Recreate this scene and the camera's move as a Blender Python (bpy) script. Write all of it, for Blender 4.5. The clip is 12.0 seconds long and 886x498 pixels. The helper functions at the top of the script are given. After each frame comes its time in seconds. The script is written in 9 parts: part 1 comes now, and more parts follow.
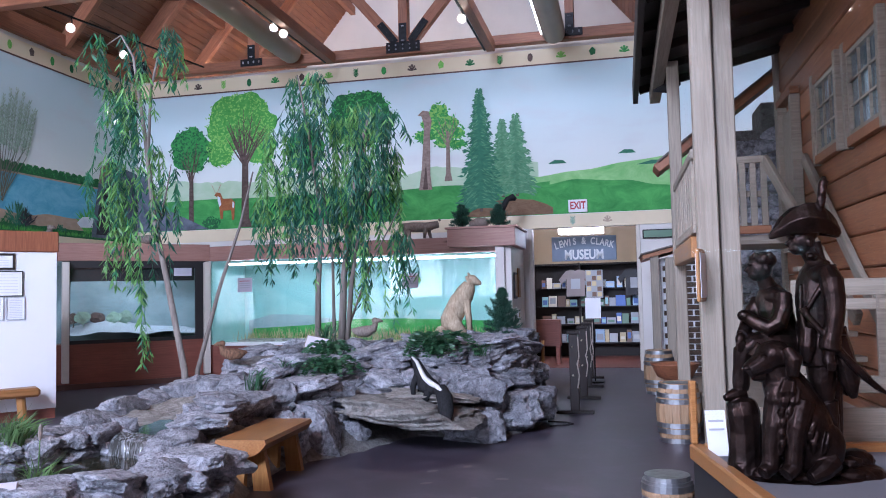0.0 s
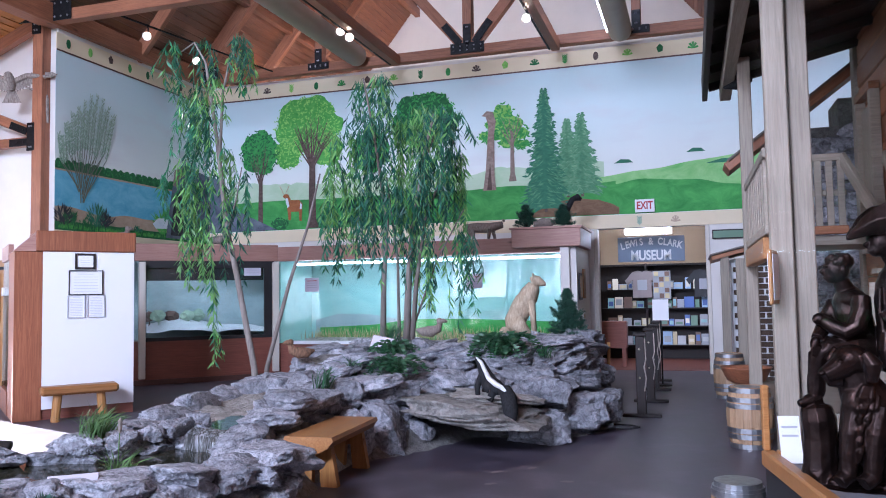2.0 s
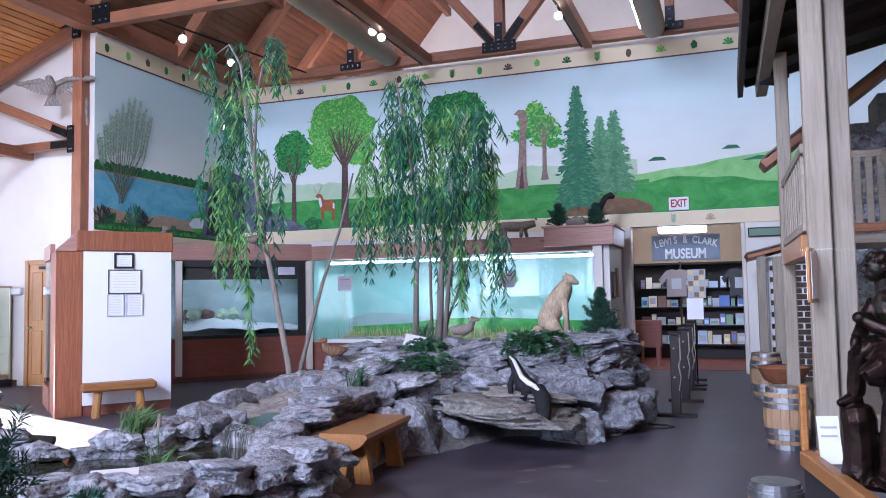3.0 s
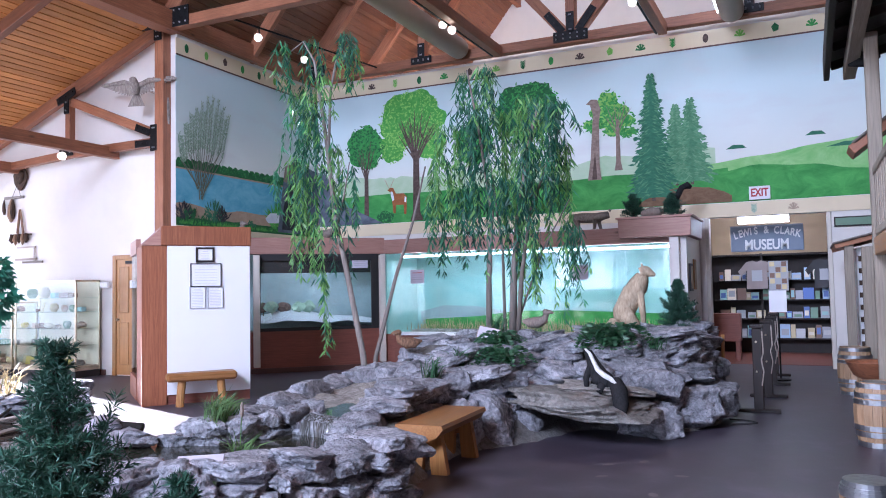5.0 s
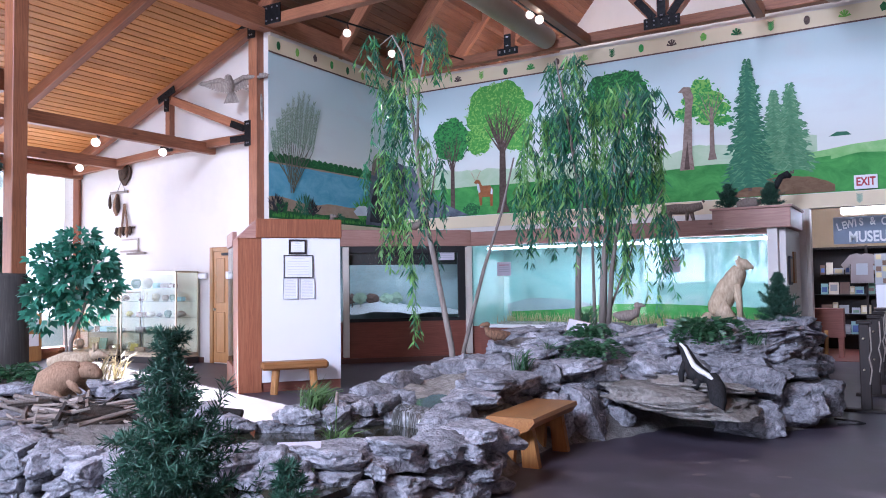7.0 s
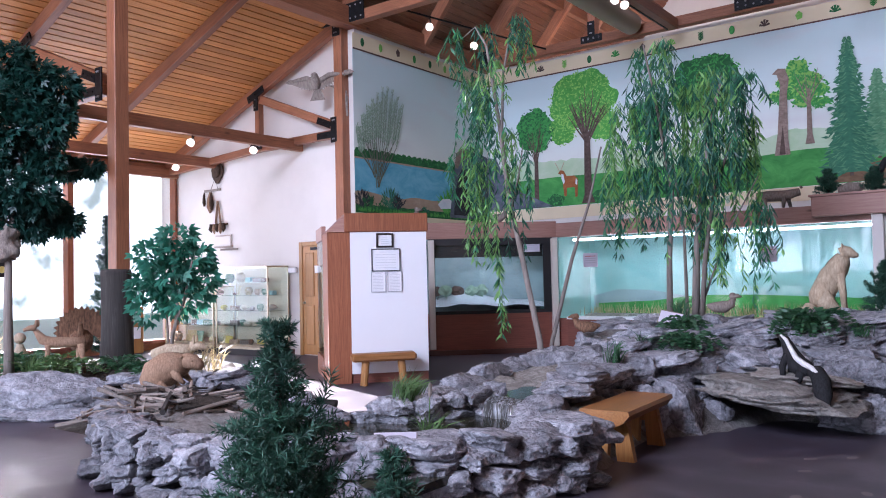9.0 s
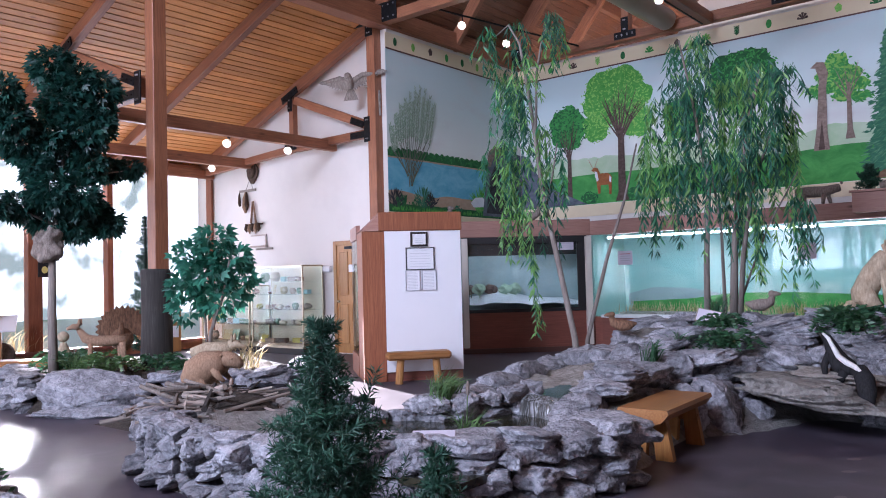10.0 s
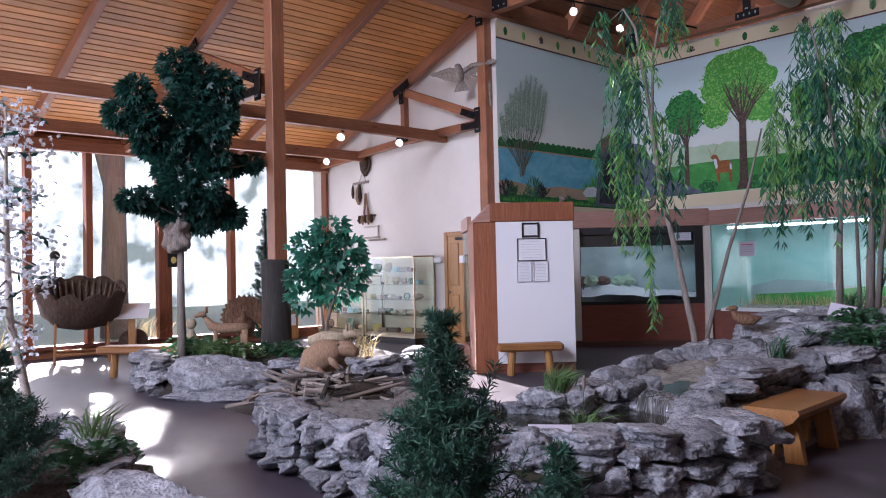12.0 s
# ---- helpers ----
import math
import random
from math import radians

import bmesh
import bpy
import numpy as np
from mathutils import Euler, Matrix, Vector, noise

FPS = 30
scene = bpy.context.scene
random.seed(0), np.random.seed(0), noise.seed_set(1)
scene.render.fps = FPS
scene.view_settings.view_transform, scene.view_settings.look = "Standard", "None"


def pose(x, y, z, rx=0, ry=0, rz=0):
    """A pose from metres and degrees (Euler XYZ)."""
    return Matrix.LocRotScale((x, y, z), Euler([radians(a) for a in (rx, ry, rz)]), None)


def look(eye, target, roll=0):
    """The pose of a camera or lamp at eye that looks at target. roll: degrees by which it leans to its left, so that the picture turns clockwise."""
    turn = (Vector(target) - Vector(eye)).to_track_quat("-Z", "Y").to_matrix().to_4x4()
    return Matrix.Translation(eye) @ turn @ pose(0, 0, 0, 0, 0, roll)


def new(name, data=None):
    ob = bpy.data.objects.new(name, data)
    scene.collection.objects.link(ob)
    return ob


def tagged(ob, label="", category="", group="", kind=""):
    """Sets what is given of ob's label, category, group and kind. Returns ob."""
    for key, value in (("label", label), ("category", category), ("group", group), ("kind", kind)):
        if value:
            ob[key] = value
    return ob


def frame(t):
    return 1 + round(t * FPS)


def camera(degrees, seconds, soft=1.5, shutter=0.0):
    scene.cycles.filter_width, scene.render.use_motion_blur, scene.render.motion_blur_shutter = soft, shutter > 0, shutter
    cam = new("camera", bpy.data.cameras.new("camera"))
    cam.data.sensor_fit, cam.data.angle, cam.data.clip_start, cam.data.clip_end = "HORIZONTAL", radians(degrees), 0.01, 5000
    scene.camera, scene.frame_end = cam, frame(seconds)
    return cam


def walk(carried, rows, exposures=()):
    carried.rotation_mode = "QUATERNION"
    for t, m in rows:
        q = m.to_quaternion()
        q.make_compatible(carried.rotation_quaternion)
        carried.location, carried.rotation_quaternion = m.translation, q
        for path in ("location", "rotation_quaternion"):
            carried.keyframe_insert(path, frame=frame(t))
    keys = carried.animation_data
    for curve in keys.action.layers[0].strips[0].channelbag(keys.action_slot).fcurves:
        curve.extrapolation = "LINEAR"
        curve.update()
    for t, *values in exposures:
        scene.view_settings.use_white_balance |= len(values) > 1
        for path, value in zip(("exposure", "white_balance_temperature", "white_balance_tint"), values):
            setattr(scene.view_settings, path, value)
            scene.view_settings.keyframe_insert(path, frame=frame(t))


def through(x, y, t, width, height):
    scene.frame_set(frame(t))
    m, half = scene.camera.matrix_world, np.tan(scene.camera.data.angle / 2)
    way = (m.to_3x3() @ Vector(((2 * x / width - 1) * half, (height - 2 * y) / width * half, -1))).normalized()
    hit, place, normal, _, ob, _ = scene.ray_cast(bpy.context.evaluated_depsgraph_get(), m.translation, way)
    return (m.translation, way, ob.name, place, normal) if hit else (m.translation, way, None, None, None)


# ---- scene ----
cam = camera(59.0, 12.0, soft=1.0)
PATH = [
    (0.0, look((0.066, 0.045, 1.434), (-0.381, 1.991, 1.549), -1.3)),
    (0.5, look((0.062, 0.045, 1.434), (-0.424, 1.982, 1.55), -1.2)),
    (1.0, look((0.058, 0.042, 1.439), (-0.468, 1.968, 1.557), -1.0)),
    (1.5, look((0.062, 0.031, 1.441), (-0.502, 1.946, 1.56), -1.0)),
    (2.0, look((0.065, 0.026, 1.437), (-0.539, 1.929, 1.556), -1.0)),
    (2.5, look((0.059, 0.019, 1.432), (-0.583, 1.909, 1.55), -1.0)),
    (3.0, look((0.06, 0.006, 1.433), (-0.62, 1.883, 1.551), -1.0)),
    (5.0, look((0.023, 0.01, 1.419), (-0.823, 1.82, 1.524), -1.1)),
    (5.5, look((0.006, 0.008, 1.42), (-0.879, 1.799, 1.517), -0.9)),
    (6.0, look((-0.01, 0.01, 1.418), (-0.937, 1.78, 1.511), -0.9)),
    (6.5, look((-0.03, 0.012, 1.417), (-1.003, 1.756, 1.506), -0.9)),
    (7.0, look((-0.038, -0.003, 1.417), (-1.072, 1.707, 1.506), -0.8)),
    (9.0, look((-0.099, -0.03, 1.412), (-1.305, 1.564, 1.486), -1.3)),
    (9.5, look((-0.115, -0.052, 1.414), (-1.356, 1.515, 1.49), -1.4)),
    (10.0, look((-0.122, -0.065, 1.414), (-1.39, 1.479, 1.486), -1.5)),
    (10.5, look((-0.145, -0.095, 1.42), (-1.443, 1.425, 1.491), -1.5)),
    (11.0, look((-0.175, -0.102, 1.415), (-1.517, 1.38, 1.481), -1.4)),
    (11.5, look((-0.186, -0.089, 1.418), (-1.576, 1.347, 1.478), -1.4)),
    (12.0, look((-0.187, -0.054, 1.42), (-1.657, 1.301, 1.475), -1.3)),
]
walk(cam, PATH, ((0.0, 3.4, 5400, 22), (7.0, 3.45, 5500, 24), (9.0, 3.18, 5650, 25), (9.5, 3.03, 5650, 25), (10.5, 3.03, 5650, 25), (11.0, 2.98, 5800, 24), (12.0, 2.68, 5900, 25)))

# ---- world, sun, large lights ----
SUN_TRAVEL = Vector((0.95, -0.327, -0.362)).normalized()

world = bpy.data.worlds.new("world")
scene.world = world
world.use_nodes = True
wn, wl = world.node_tree.nodes, world.node_tree.links
sky = wn.new("ShaderNodeTexSky")
sky.sky_type = "NISHITA"
sky.sun_disc = False
sky.sun_elevation = math.asin(-SUN_TRAVEL.z)
sky.sun_rotation = math.atan2(-SUN_TRAVEL.x, -SUN_TRAVEL.y)
wl.new(sky.outputs["Color"], wn["Background"].inputs["Color"])
wn["Background"].inputs["Strength"].default_value = 0.03

sun = new("sun", bpy.data.lights.new("sun", "SUN"))
sun.data.energy, sun.data.angle, sun.data.color = 5.0, radians(0.6), (1.0, 0.93, 0.82)
sun.rotation_mode = "QUATERNION"
sun.rotation_quaternion = SUN_TRAVEL.to_track_quat("-Z", "Y")


def window_light(name, eye, target, sx, sy, power, colour):
    """Rectangular area lamp: sky light in window openings, added fills, indoor lamp light."""
    ob = new(name, bpy.data.lights.new(name, "AREA"))
    ob.data.shape, ob.data.size, ob.data.size_y = "RECTANGLE", sx, sy
    ob.data.energy, ob.data.color = power * 0.11, colour
    ob.matrix_world = look(eye, target)
    return ob


window_light("skylight_west", (-15.22, 2.6, 2.0), (-10.0, 2.6, 5.0), 14.0, 3.4, 600, (0.93, 0.97, 1.0))
window_light("skylight_back", (-7.0, -6.85, 2.9), (-5.0, 4.0, 8.0), 5.4, 3.4, 620, (0.85, 0.92, 1.0))


# added light for the roof and upper mural, in an invented gable opening
window_light("skylight_back_gable", (-3.85, -6.85, 8.0), (-3.85, 10.0, 9.0), 5.0, 4.0, 2900, (0.85, 0.92, 1.0))


def track_spot(eye, target, power, angle=60):
    ob = new("track_lamp_light", bpy.data.lights.new("track_lamp_light", "SPOT"))
    ob.data.energy, ob.data.spot_size, ob.data.spot_blend = power * 0.2, radians(angle), 0.6
    ob.data.color, ob.data.shadow_soft_size = (1.0, 0.82, 0.6), 0.05
    ob.matrix_world = look(eye, target)

# ---- materials ----
class Mat:
    """A small builder of node materials."""

    def __init__(self, name, rough=0.7, metal=0.0, spec=0.5):
        self.m = bpy.data.materials.new(name)
        self.m.use_nodes = True
        self.n, self.l = self.m.node_tree.nodes, self.m.node_tree.links
        self.b = self.n["Principled BSDF"]
        self.b.inputs["Roughness"].default_value = rough
        self.b.inputs["Metallic"].default_value = metal
        self.b.inputs["Specular IOR Level"].default_value = spec

    def coords(self, scale=(1, 1, 1), kind="Object"):
        tc, mp = self.n.new("ShaderNodeTexCoord"), self.n.new("ShaderNodeMapping")
        mp.inputs["Scale"].default_value = scale
        self.l.new(tc.outputs[kind], mp.inputs["Vector"])
        return mp.outputs["Vector"]

    def noise(self, vec, scale=5.0, detail=5.0, rough=0.55, distort=0.0):
        t = self.n.new("ShaderNodeTexNoise")
        for k, v in (("Scale", scale), ("Detail", detail), ("Roughness", rough), ("Distortion", distort)):
            t.inputs[k].default_value = v
        self.l.new(vec, t.inputs["Vector"])
        return t.outputs["Fac"]

    def ramp(self, fac, *stops):
        r = self.n.new("ShaderNodeValToRGB")
        el = r.color_ramp.elements
        while len(el) < len(stops):
            el.new(0.5)
        for e, (p, c) in zip(el, stops):
            e.position, e.color = p, (*c, 1)
        self.l.new(fac, r.inputs["Fac"])
        return r.outputs["Color"]

    def mix(self, fac, a, b, mode="MIX"):
        x = self.n.new("ShaderNodeMix")
        x.data_type, x.blend_type = "RGBA", mode
        for sock, v in ((x.inputs[0], fac), (x.inputs[6], a), (x.inputs[7], b)):
            if isinstance(v, (int, float)):
                sock.default_value = v
            elif isinstance(v, tuple):
                sock.default_value = (*v, 1)
            else:
                self.l.new(v, sock)
        return x.outputs[2]

    def vary(self, colour, amount=0.3):
        """Each object or island a little lighter or darker."""
        oi = self.n.new("ShaderNodeObjectInfo")
        geo = self.n.new("ShaderNodeNewGeometry")
        add = self.n.new("ShaderNodeMath")
        add.operation = "ADD"
        self.l.new(oi.outputs["Random"], add.inputs[0])
        self.l.new(geo.outputs["Random Per Island"], add.inputs[1])
        fr = self.n.new("ShaderNodeMath")
        fr.operation = "FRACT"
        self.l.new(add.outputs[0], fr.inputs[0])
        lo, hi = 1 - amount, 1 + amount
        tone = self.ramp(fr.outputs[0], (0.0, (lo, lo, lo)), (1.0, (hi, hi, hi)))
        return self.mix(1.0, colour, tone, "MULTIPLY")

    def colour(self, c):
        if isinstance(c, tuple):
            self.b.inputs["Base Color"].default_value = (*c, 1)
        else:
            self.l.new(c, self.b.inputs["Base Color"])
        return self

    def rough(self, fac, lo, hi):
        mr = self.n.new("ShaderNodeMapRange")
        mr.inputs["To Min"].default_value, mr.inputs["To Max"].default_value = lo, hi
        self.l.new(fac, mr.inputs["Value"])
        self.l.new(mr.outputs["Result"], self.b.inputs["Roughness"])
        return self

    def bump(self, fac, strength=0.3, dist=0.01):
        bp = self.n.new("ShaderNodeBump")
        bp.inputs["Strength"].default_value, bp.inputs["Distance"].default_value = strength, dist
        self.l.new(fac, bp.inputs["Height"])
        if self.b.inputs["Normal"].is_linked:
            self.l.new(self.b.inputs["Normal"].links[0].from_socket, bp.inputs["Normal"])
        self.l.new(bp.outputs["Normal"], self.b.inputs["Normal"])
        return self


def wood(name, dark, mid, light, axis=0, rough=0.55, grain=1.0, vary=0.18, knots=True):
    """Sawn timber with the grain along one local axis."""
    m = Mat(name, rough)
    sc = [14 * grain] * 3
    sc[axis] = 0.7 * grain
    v = m.coords(tuple(sc))
    fine = m.noise(v, 3.0, 6, 0.65, 1.2)
    wide = m.noise(m.coords(), 1.4, 3)
    col = m.ramp(fine, (0.25, dark), (0.5, mid), (0.78, light))
    col = m.mix(m.ramp(wide, (0.35, (0, 0, 0)), (0.75, (0.45, 0.45, 0.45))), col, dark)
    if knots:
        sk = [3.2] * 3
        sk[axis] = 1.1
        vo = m.n.new("ShaderNodeTexVoronoi")
        vo.inputs["Scale"].default_value = 1.0
        m.l.new(m.coords(tuple(sk)), vo.inputs["Vector"])
        col = m.mix(m.ramp(vo.outputs["Distance"], (0.02, (0.85, 0.85, 0.85)), (0.09, (0, 0, 0))), col, tuple(0.45 * c for c in dark))
    m.colour(m.vary(col, vary)).bump(fine, 0.25, 0.004).rough(fine, rough - 0.1, rough + 0.15)
    return m.m


def paint(name, c, rough=0.6, grime=0.12, scale=1.6, bump=0.08):
    m = Mat(name, rough)
    v = m.coords()
    big, fine = m.noise(v, scale, 5, 0.6), m.noise(v, 60, 3)
    dirty = tuple(x * 0.72 for x in c)
    m.colour(m.mix(m.ramp(big, (0.45, (0, 0, 0)), (0.9, (grime * 3,) * 3)), c, dirty)).bump(fine, bump, 0.003)
    m.rough(big, rough - 0.08, rough + 0.1)
    return m.m


def foliage(name, dark, light, vary=0.35, gloss=0.45, through=0.25):
    m = Mat(name, gloss)
    v = m.coords()
    col = m.ramp(m.noise(v, 6, 3), (0.3, dark), (0.7, light))
    m.colour(m.vary(col, vary))
    tr = m.n.new("ShaderNodeBsdfTranslucent")
    tr.inputs["Color"].default_value = (*tuple(min(1, c * 1.6) for c in light), 1)
    mx = m.n.new("ShaderNodeMixShader")
    mx.inputs[0].default_value = through
    m.l.new(m.b.outputs[0], mx.inputs[1])
    m.l.new(tr.outputs[0], mx.inputs[2])
    m.l.new(mx.outputs[0], m.n["Material Output"].inputs["Surface"])
    return m.m


def stone(name, dark, mid, light, scale=1.0):
    """Pitted, lichen-pale limestone."""
    m = Mat(name, 0.88, spec=0.3)
    geo = m.n.new("ShaderNodeNewGeometry")
    mp = m.n.new("ShaderNodeMapping")
    mp.inputs["Scale"].default_value = (scale, scale, scale)
    m.l.new(geo.outputs["Position"], mp.inputs["Vector"])
    v = mp.outputs["Vector"]
    oi = m.n.new("ShaderNodeObjectInfo")
    ad = m.n.new("ShaderNodeVectorMath")
    ad.operation = "ADD"
    cb = m.n.new("ShaderNodeCombineXYZ")
    mu = m.n.new("ShaderNodeMath")
    mu.operation = "MULTIPLY"
    mu.inputs[1].default_value = 37.0
    m.l.new(oi.outputs["Random"], mu.inputs[0])
    for k in range(3):
        m.l.new(mu.outputs[0], cb.inputs[k])
    m.l.new(v, ad.inputs[0])
    m.l.new(cb.outputs[0], ad.inputs[1])
    v = ad.outputs[0]
    big, mid_n, fine = m.noise(v, 3.5, 6, 0.62, 0.4), m.noise(v, 13, 6, 0.7, 0.6), m.noise(v, 70, 4, 0.6)
    vo = m.n.new("ShaderNodeTexVoronoi")
    vo.inputs["Scale"].default_value = 48
    m.l.new(v, vo.inputs["Vector"])
    col = m.ramp(mid_n, (0.28, dark), (0.42, mid), (0.62, light))
    col = m.mix(m.ramp(big, (0.42, (0, 0, 0)), (0.7, (0.6, 0.6, 0.6))), col, tuple(c * f for c, f in zip(mid, (0.80, 0.79, 0.77))))
    col = m.mix(m.ramp(vo.outputs["Distance"], (0.05, (0.45, 0.45, 0.45)), (0.2, (0, 0, 0))), col, tuple(c * 0.6 for c in dark))
    m.colour(m.vary(col, 0.24))
    m.bump(big, 0.4, 0.03).bump(mid_n, 0.95, 0.028).bump(fine, 0.5, 0.006).bump(vo.outputs["Distance"], 0.7, 0.012)
    return m.m


def glass(name, tint=(1, 1, 1), rough=0.0, gain=1.0, rim=0.9):
    m = Mat(name)
    tr, gl, lw, pw, ma, mx = (m.n.new("ShaderNode" + k) for k in ("BsdfTransparent", "BsdfGlossy", "LayerWeight", "Math", "Math", "MixShader"))
    tr.inputs["Color"].default_value = (*tint, 1)
    gl.inputs["Roughness"].default_value = rough
    lw.inputs["Blend"].default_value = 0.5
    pw.operation, ma.operation = "POWER", "MULTIPLY_ADD"
    pw.inputs[1].default_value = 5.0
    ma.inputs[1].default_value, ma.inputs[2].default_value = rim, 0.035 * gain
    m.l.new(lw.outputs["Facing"], pw.inputs[0])
    m.l.new(pw.outputs[0], ma.inputs[0])
    m.l.new(ma.outputs[0], mx.inputs[0])
    m.l.new(tr.outputs[0], mx.inputs[1])
    m.l.new(gl.outputs[0], mx.inputs[2])
    m.l.new(mx.outputs[0], m.n["Material Output"].inputs["Surface"])
    return m.m


def glow(name, c, strength):
    m = bpy.data.materials.new(name)
    m.use_nodes = True
    b = m.node_tree.nodes["Principled BSDF"]
    b.inputs["Emission Color"].default_value = (*c, 1)
    b.inputs["Emission Strength"].default_value = strength * 0.35
    b.inputs["Base Color"].default_value = (*c, 1)
    return m


def metal(name, c, rough=0.4):
    m = Mat(name, rough, 1.0)
    n = m.noise(m.coords(), 18, 5)
    m.colour(m.mix(m.ramp(n, (0.4, (0, 0, 0)), (0.8, (0.6, 0.6, 0.6))), c, tuple(x * 0.5 for x in c))).rough(n, rough - 0.1, rough + 0.2)
    return m.m


TIMBER = wood("timber", (0.15, 0.054, 0.026), (0.29, 0.112, 0.053), (0.41, 0.175, 0.088), 0, 0.5)
PLANK = wood("ceiling_plank", (0.34, 0.15, 0.062), (0.50, 0.23, 0.095), (0.60, 0.31, 0.14), 0, 0.45, vary=0.22)
PLANK_DARK = wood("ceiling_plank_brown", (0.22, 0.09, 0.05), (0.34, 0.145, 0.078), (0.42, 0.19, 0.105), 0, 0.5, vary=0.2)
REDWOOD = wood("red_stained_board", (0.15, 0.045, 0.03), (0.22, 0.07, 0.045), (0.29, 0.10, 0.065), 0, 0.5, vary=0.1, knots=False)
ROUGH_WOOD = wood("rough_sawn_board", (0.17, 0.05, 0.02), (0.30, 0.10, 0.042), (0.43, 0.165, 0.075), 2, 0.6, vary=0.12, knots=False)
FASCIA = wood("fascia_board", (0.27, 0.13, 0.10), (0.37, 0.20, 0.155), (0.46, 0.27, 0.21), 0, 0.5, vary=0.1)
PINE = wood("varnished_pine", (0.22, 0.09, 0.025), (0.36, 0.16, 0.05), (0.46, 0.235, 0.085), 0, 0.4)
PINE_Z = wood("varnished_pine_upright", (0.28, 0.12, 0.032), (0.42, 0.20, 0.06), (0.52, 0.275, 0.095), 2, 0.4, vary=0.08)
PALE_POST = wood("weathered_pale_timber", (0.20, 0.165, 0.125), (0.31, 0.262, 0.205), (0.41, 0.355, 0.285), 0, 0.7, vary=0.14)
CABIN = wood("cabin_siding", (0.17, 0.062, 0.024), (0.29, 0.115, 0.048), (0.40, 0.185, 0.085), 0, 0.55, vary=0.28)
OAK = wood("barrel_oak", (0.24, 0.14, 0.075), (0.36, 0.23, 0.13), (0.46, 0.31, 0.19), 2, 0.55, vary=0.2, knots=False)
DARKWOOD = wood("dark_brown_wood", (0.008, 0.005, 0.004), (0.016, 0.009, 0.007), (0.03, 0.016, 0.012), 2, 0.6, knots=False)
BARK = wood("bark", (0.12, 0.10, 0.085), (0.22, 0.19, 0.165), (0.34, 0.31, 0.28), 2, 0.9, grain=0.8, knots=False)
CHARRED = wood("dark_hollow_trunk", (0.02, 0.018, 0.016), (0.045, 0.04, 0.036), (0.09, 0.08, 0.075), 2, 0.9, grain=0.7, knots=False)
STICK = wood("bleached_stick", (0.22, 0.18, 0.15), (0.36, 0.31, 0.27), (0.55, 0.50, 0.45), 0, 0.85, vary=0.35, knots=False)
BLOND = wood("raffia", (0.26, 0.19, 0.09), (0.42, 0.32, 0.17), (0.55, 0.45, 0.27), 2, 0.8, vary=0.3, knots=False)
WHITE = paint("white_wall_paint", (0.69, 0.65, 0.61))
CREAM = paint("cream_band_paint", (0.72, 0.61, 0.42), 0.6)
TRIM = paint("brown_trim_paint", (0.10, 0.045, 0.035), 0.5)
BOARD_W = paint("white_board", (0.82, 0.82, 0.84), 0.45, 0.05)
OFFW = paint("ivory_painted_post", (0.62, 0.57, 0.50), 0.55)
BLACK = paint("black_paint", (0.015, 0.014, 0.015), 0.5)
PAPER = paint("paper", (0.80, 0.80, 0.82), 0.8, 0.03)
GREYTEXT = paint("grey_print", (0.42, 0.42, 0.46), 0.8, 0.02)
PALETEXT = paint("pale_print", (0.58, 0.58, 0.61), 0.8, 0.02)
DARKTEXT = paint("dark_print", (0.06, 0.055, 0.06), 0.8, 0.02)
LILAC = paint("lilac_paper", (0.56, 0.53, 0.61), 0.8, 0.03)
REDTEXT = paint("red_print", (0.42, 0.05, 0.06), 0.7, 0.02)
SIGN_BLUE = paint("slate_blue_sign", (0.19, 0.235, 0.31), 0.7, 0.2, 6)
SIGN_WHITE = paint("sign_letter_white", (0.75, 0.76, 0.78), 0.7, 0.15, 9)
BLACKSTEEL = metal("black_steel_plate", (0.03, 0.03, 0.032), 0.5)
BOLT = metal("bolt_steel", (0.35, 0.35, 0.36), 0.4)
STEEL = metal("galvanised_steel", (0.42, 0.43, 0.44), 0.35)
HOOP = metal("barrel_hoop", (0.40, 0.41, 0.43), 0.4)
BRASS = metal("brushed_brass", (0.56, 0.49, 0.36), 0.4)
DUCT = paint("duct_paint", (0.36, 0.27, 0.19), 0.42, 0.2)
ROCK = stone("limestone", (0.07, 0.069, 0.076), (0.21, 0.212, 0.233), (0.47, 0.472, 0.51))
ROCK_TAN = stone("tan_ledge_stone", (0.11, 0.10, 0.09), (0.27, 0.25, 0.225), (0.46, 0.435, 0.40))
ROCK_CORE = stone("shadowed_mortar", (0.10, 0.095, 0.09), (0.20, 0.19, 0.18), (0.31, 0.30, 0.285), 1.4)
SOIL = stone("dark_soil", (0.02, 0.016, 0.012), (0.05, 0.04, 0.032), (0.10, 0.085, 0.07), 2)
WILLOW_LEAF = foliage("willow_leaf", (0.015, 0.10, 0.055), (0.05, 0.22, 0.10), 0.5)
WILLOW_DEEP = foliage("willow_leaf_deep", (0.010, 0.065, 0.045), (0.03, 0.13, 0.08), 0.5)
WILLOW_PALE = foliage("willow_leaf_pale", (0.08, 0.23, 0.06), (0.19, 0.40, 0.11), 0.4)
MAPLE_LEAF = foliage("maple_leaf", (0.018, 0.11, 0.075), (0.05, 0.23, 0.15), 0.45)
OAK_LEAF = foliage("dark_oak_leaf", (0.006, 0.035, 0.03), (0.016, 0.075, 0.055), 0.45)
SPRUCE = foliage("spruce_needle", (0.012, 0.05, 0.032), (0.03, 0.10, 0.06), 0.45, 0.6, 0.1)
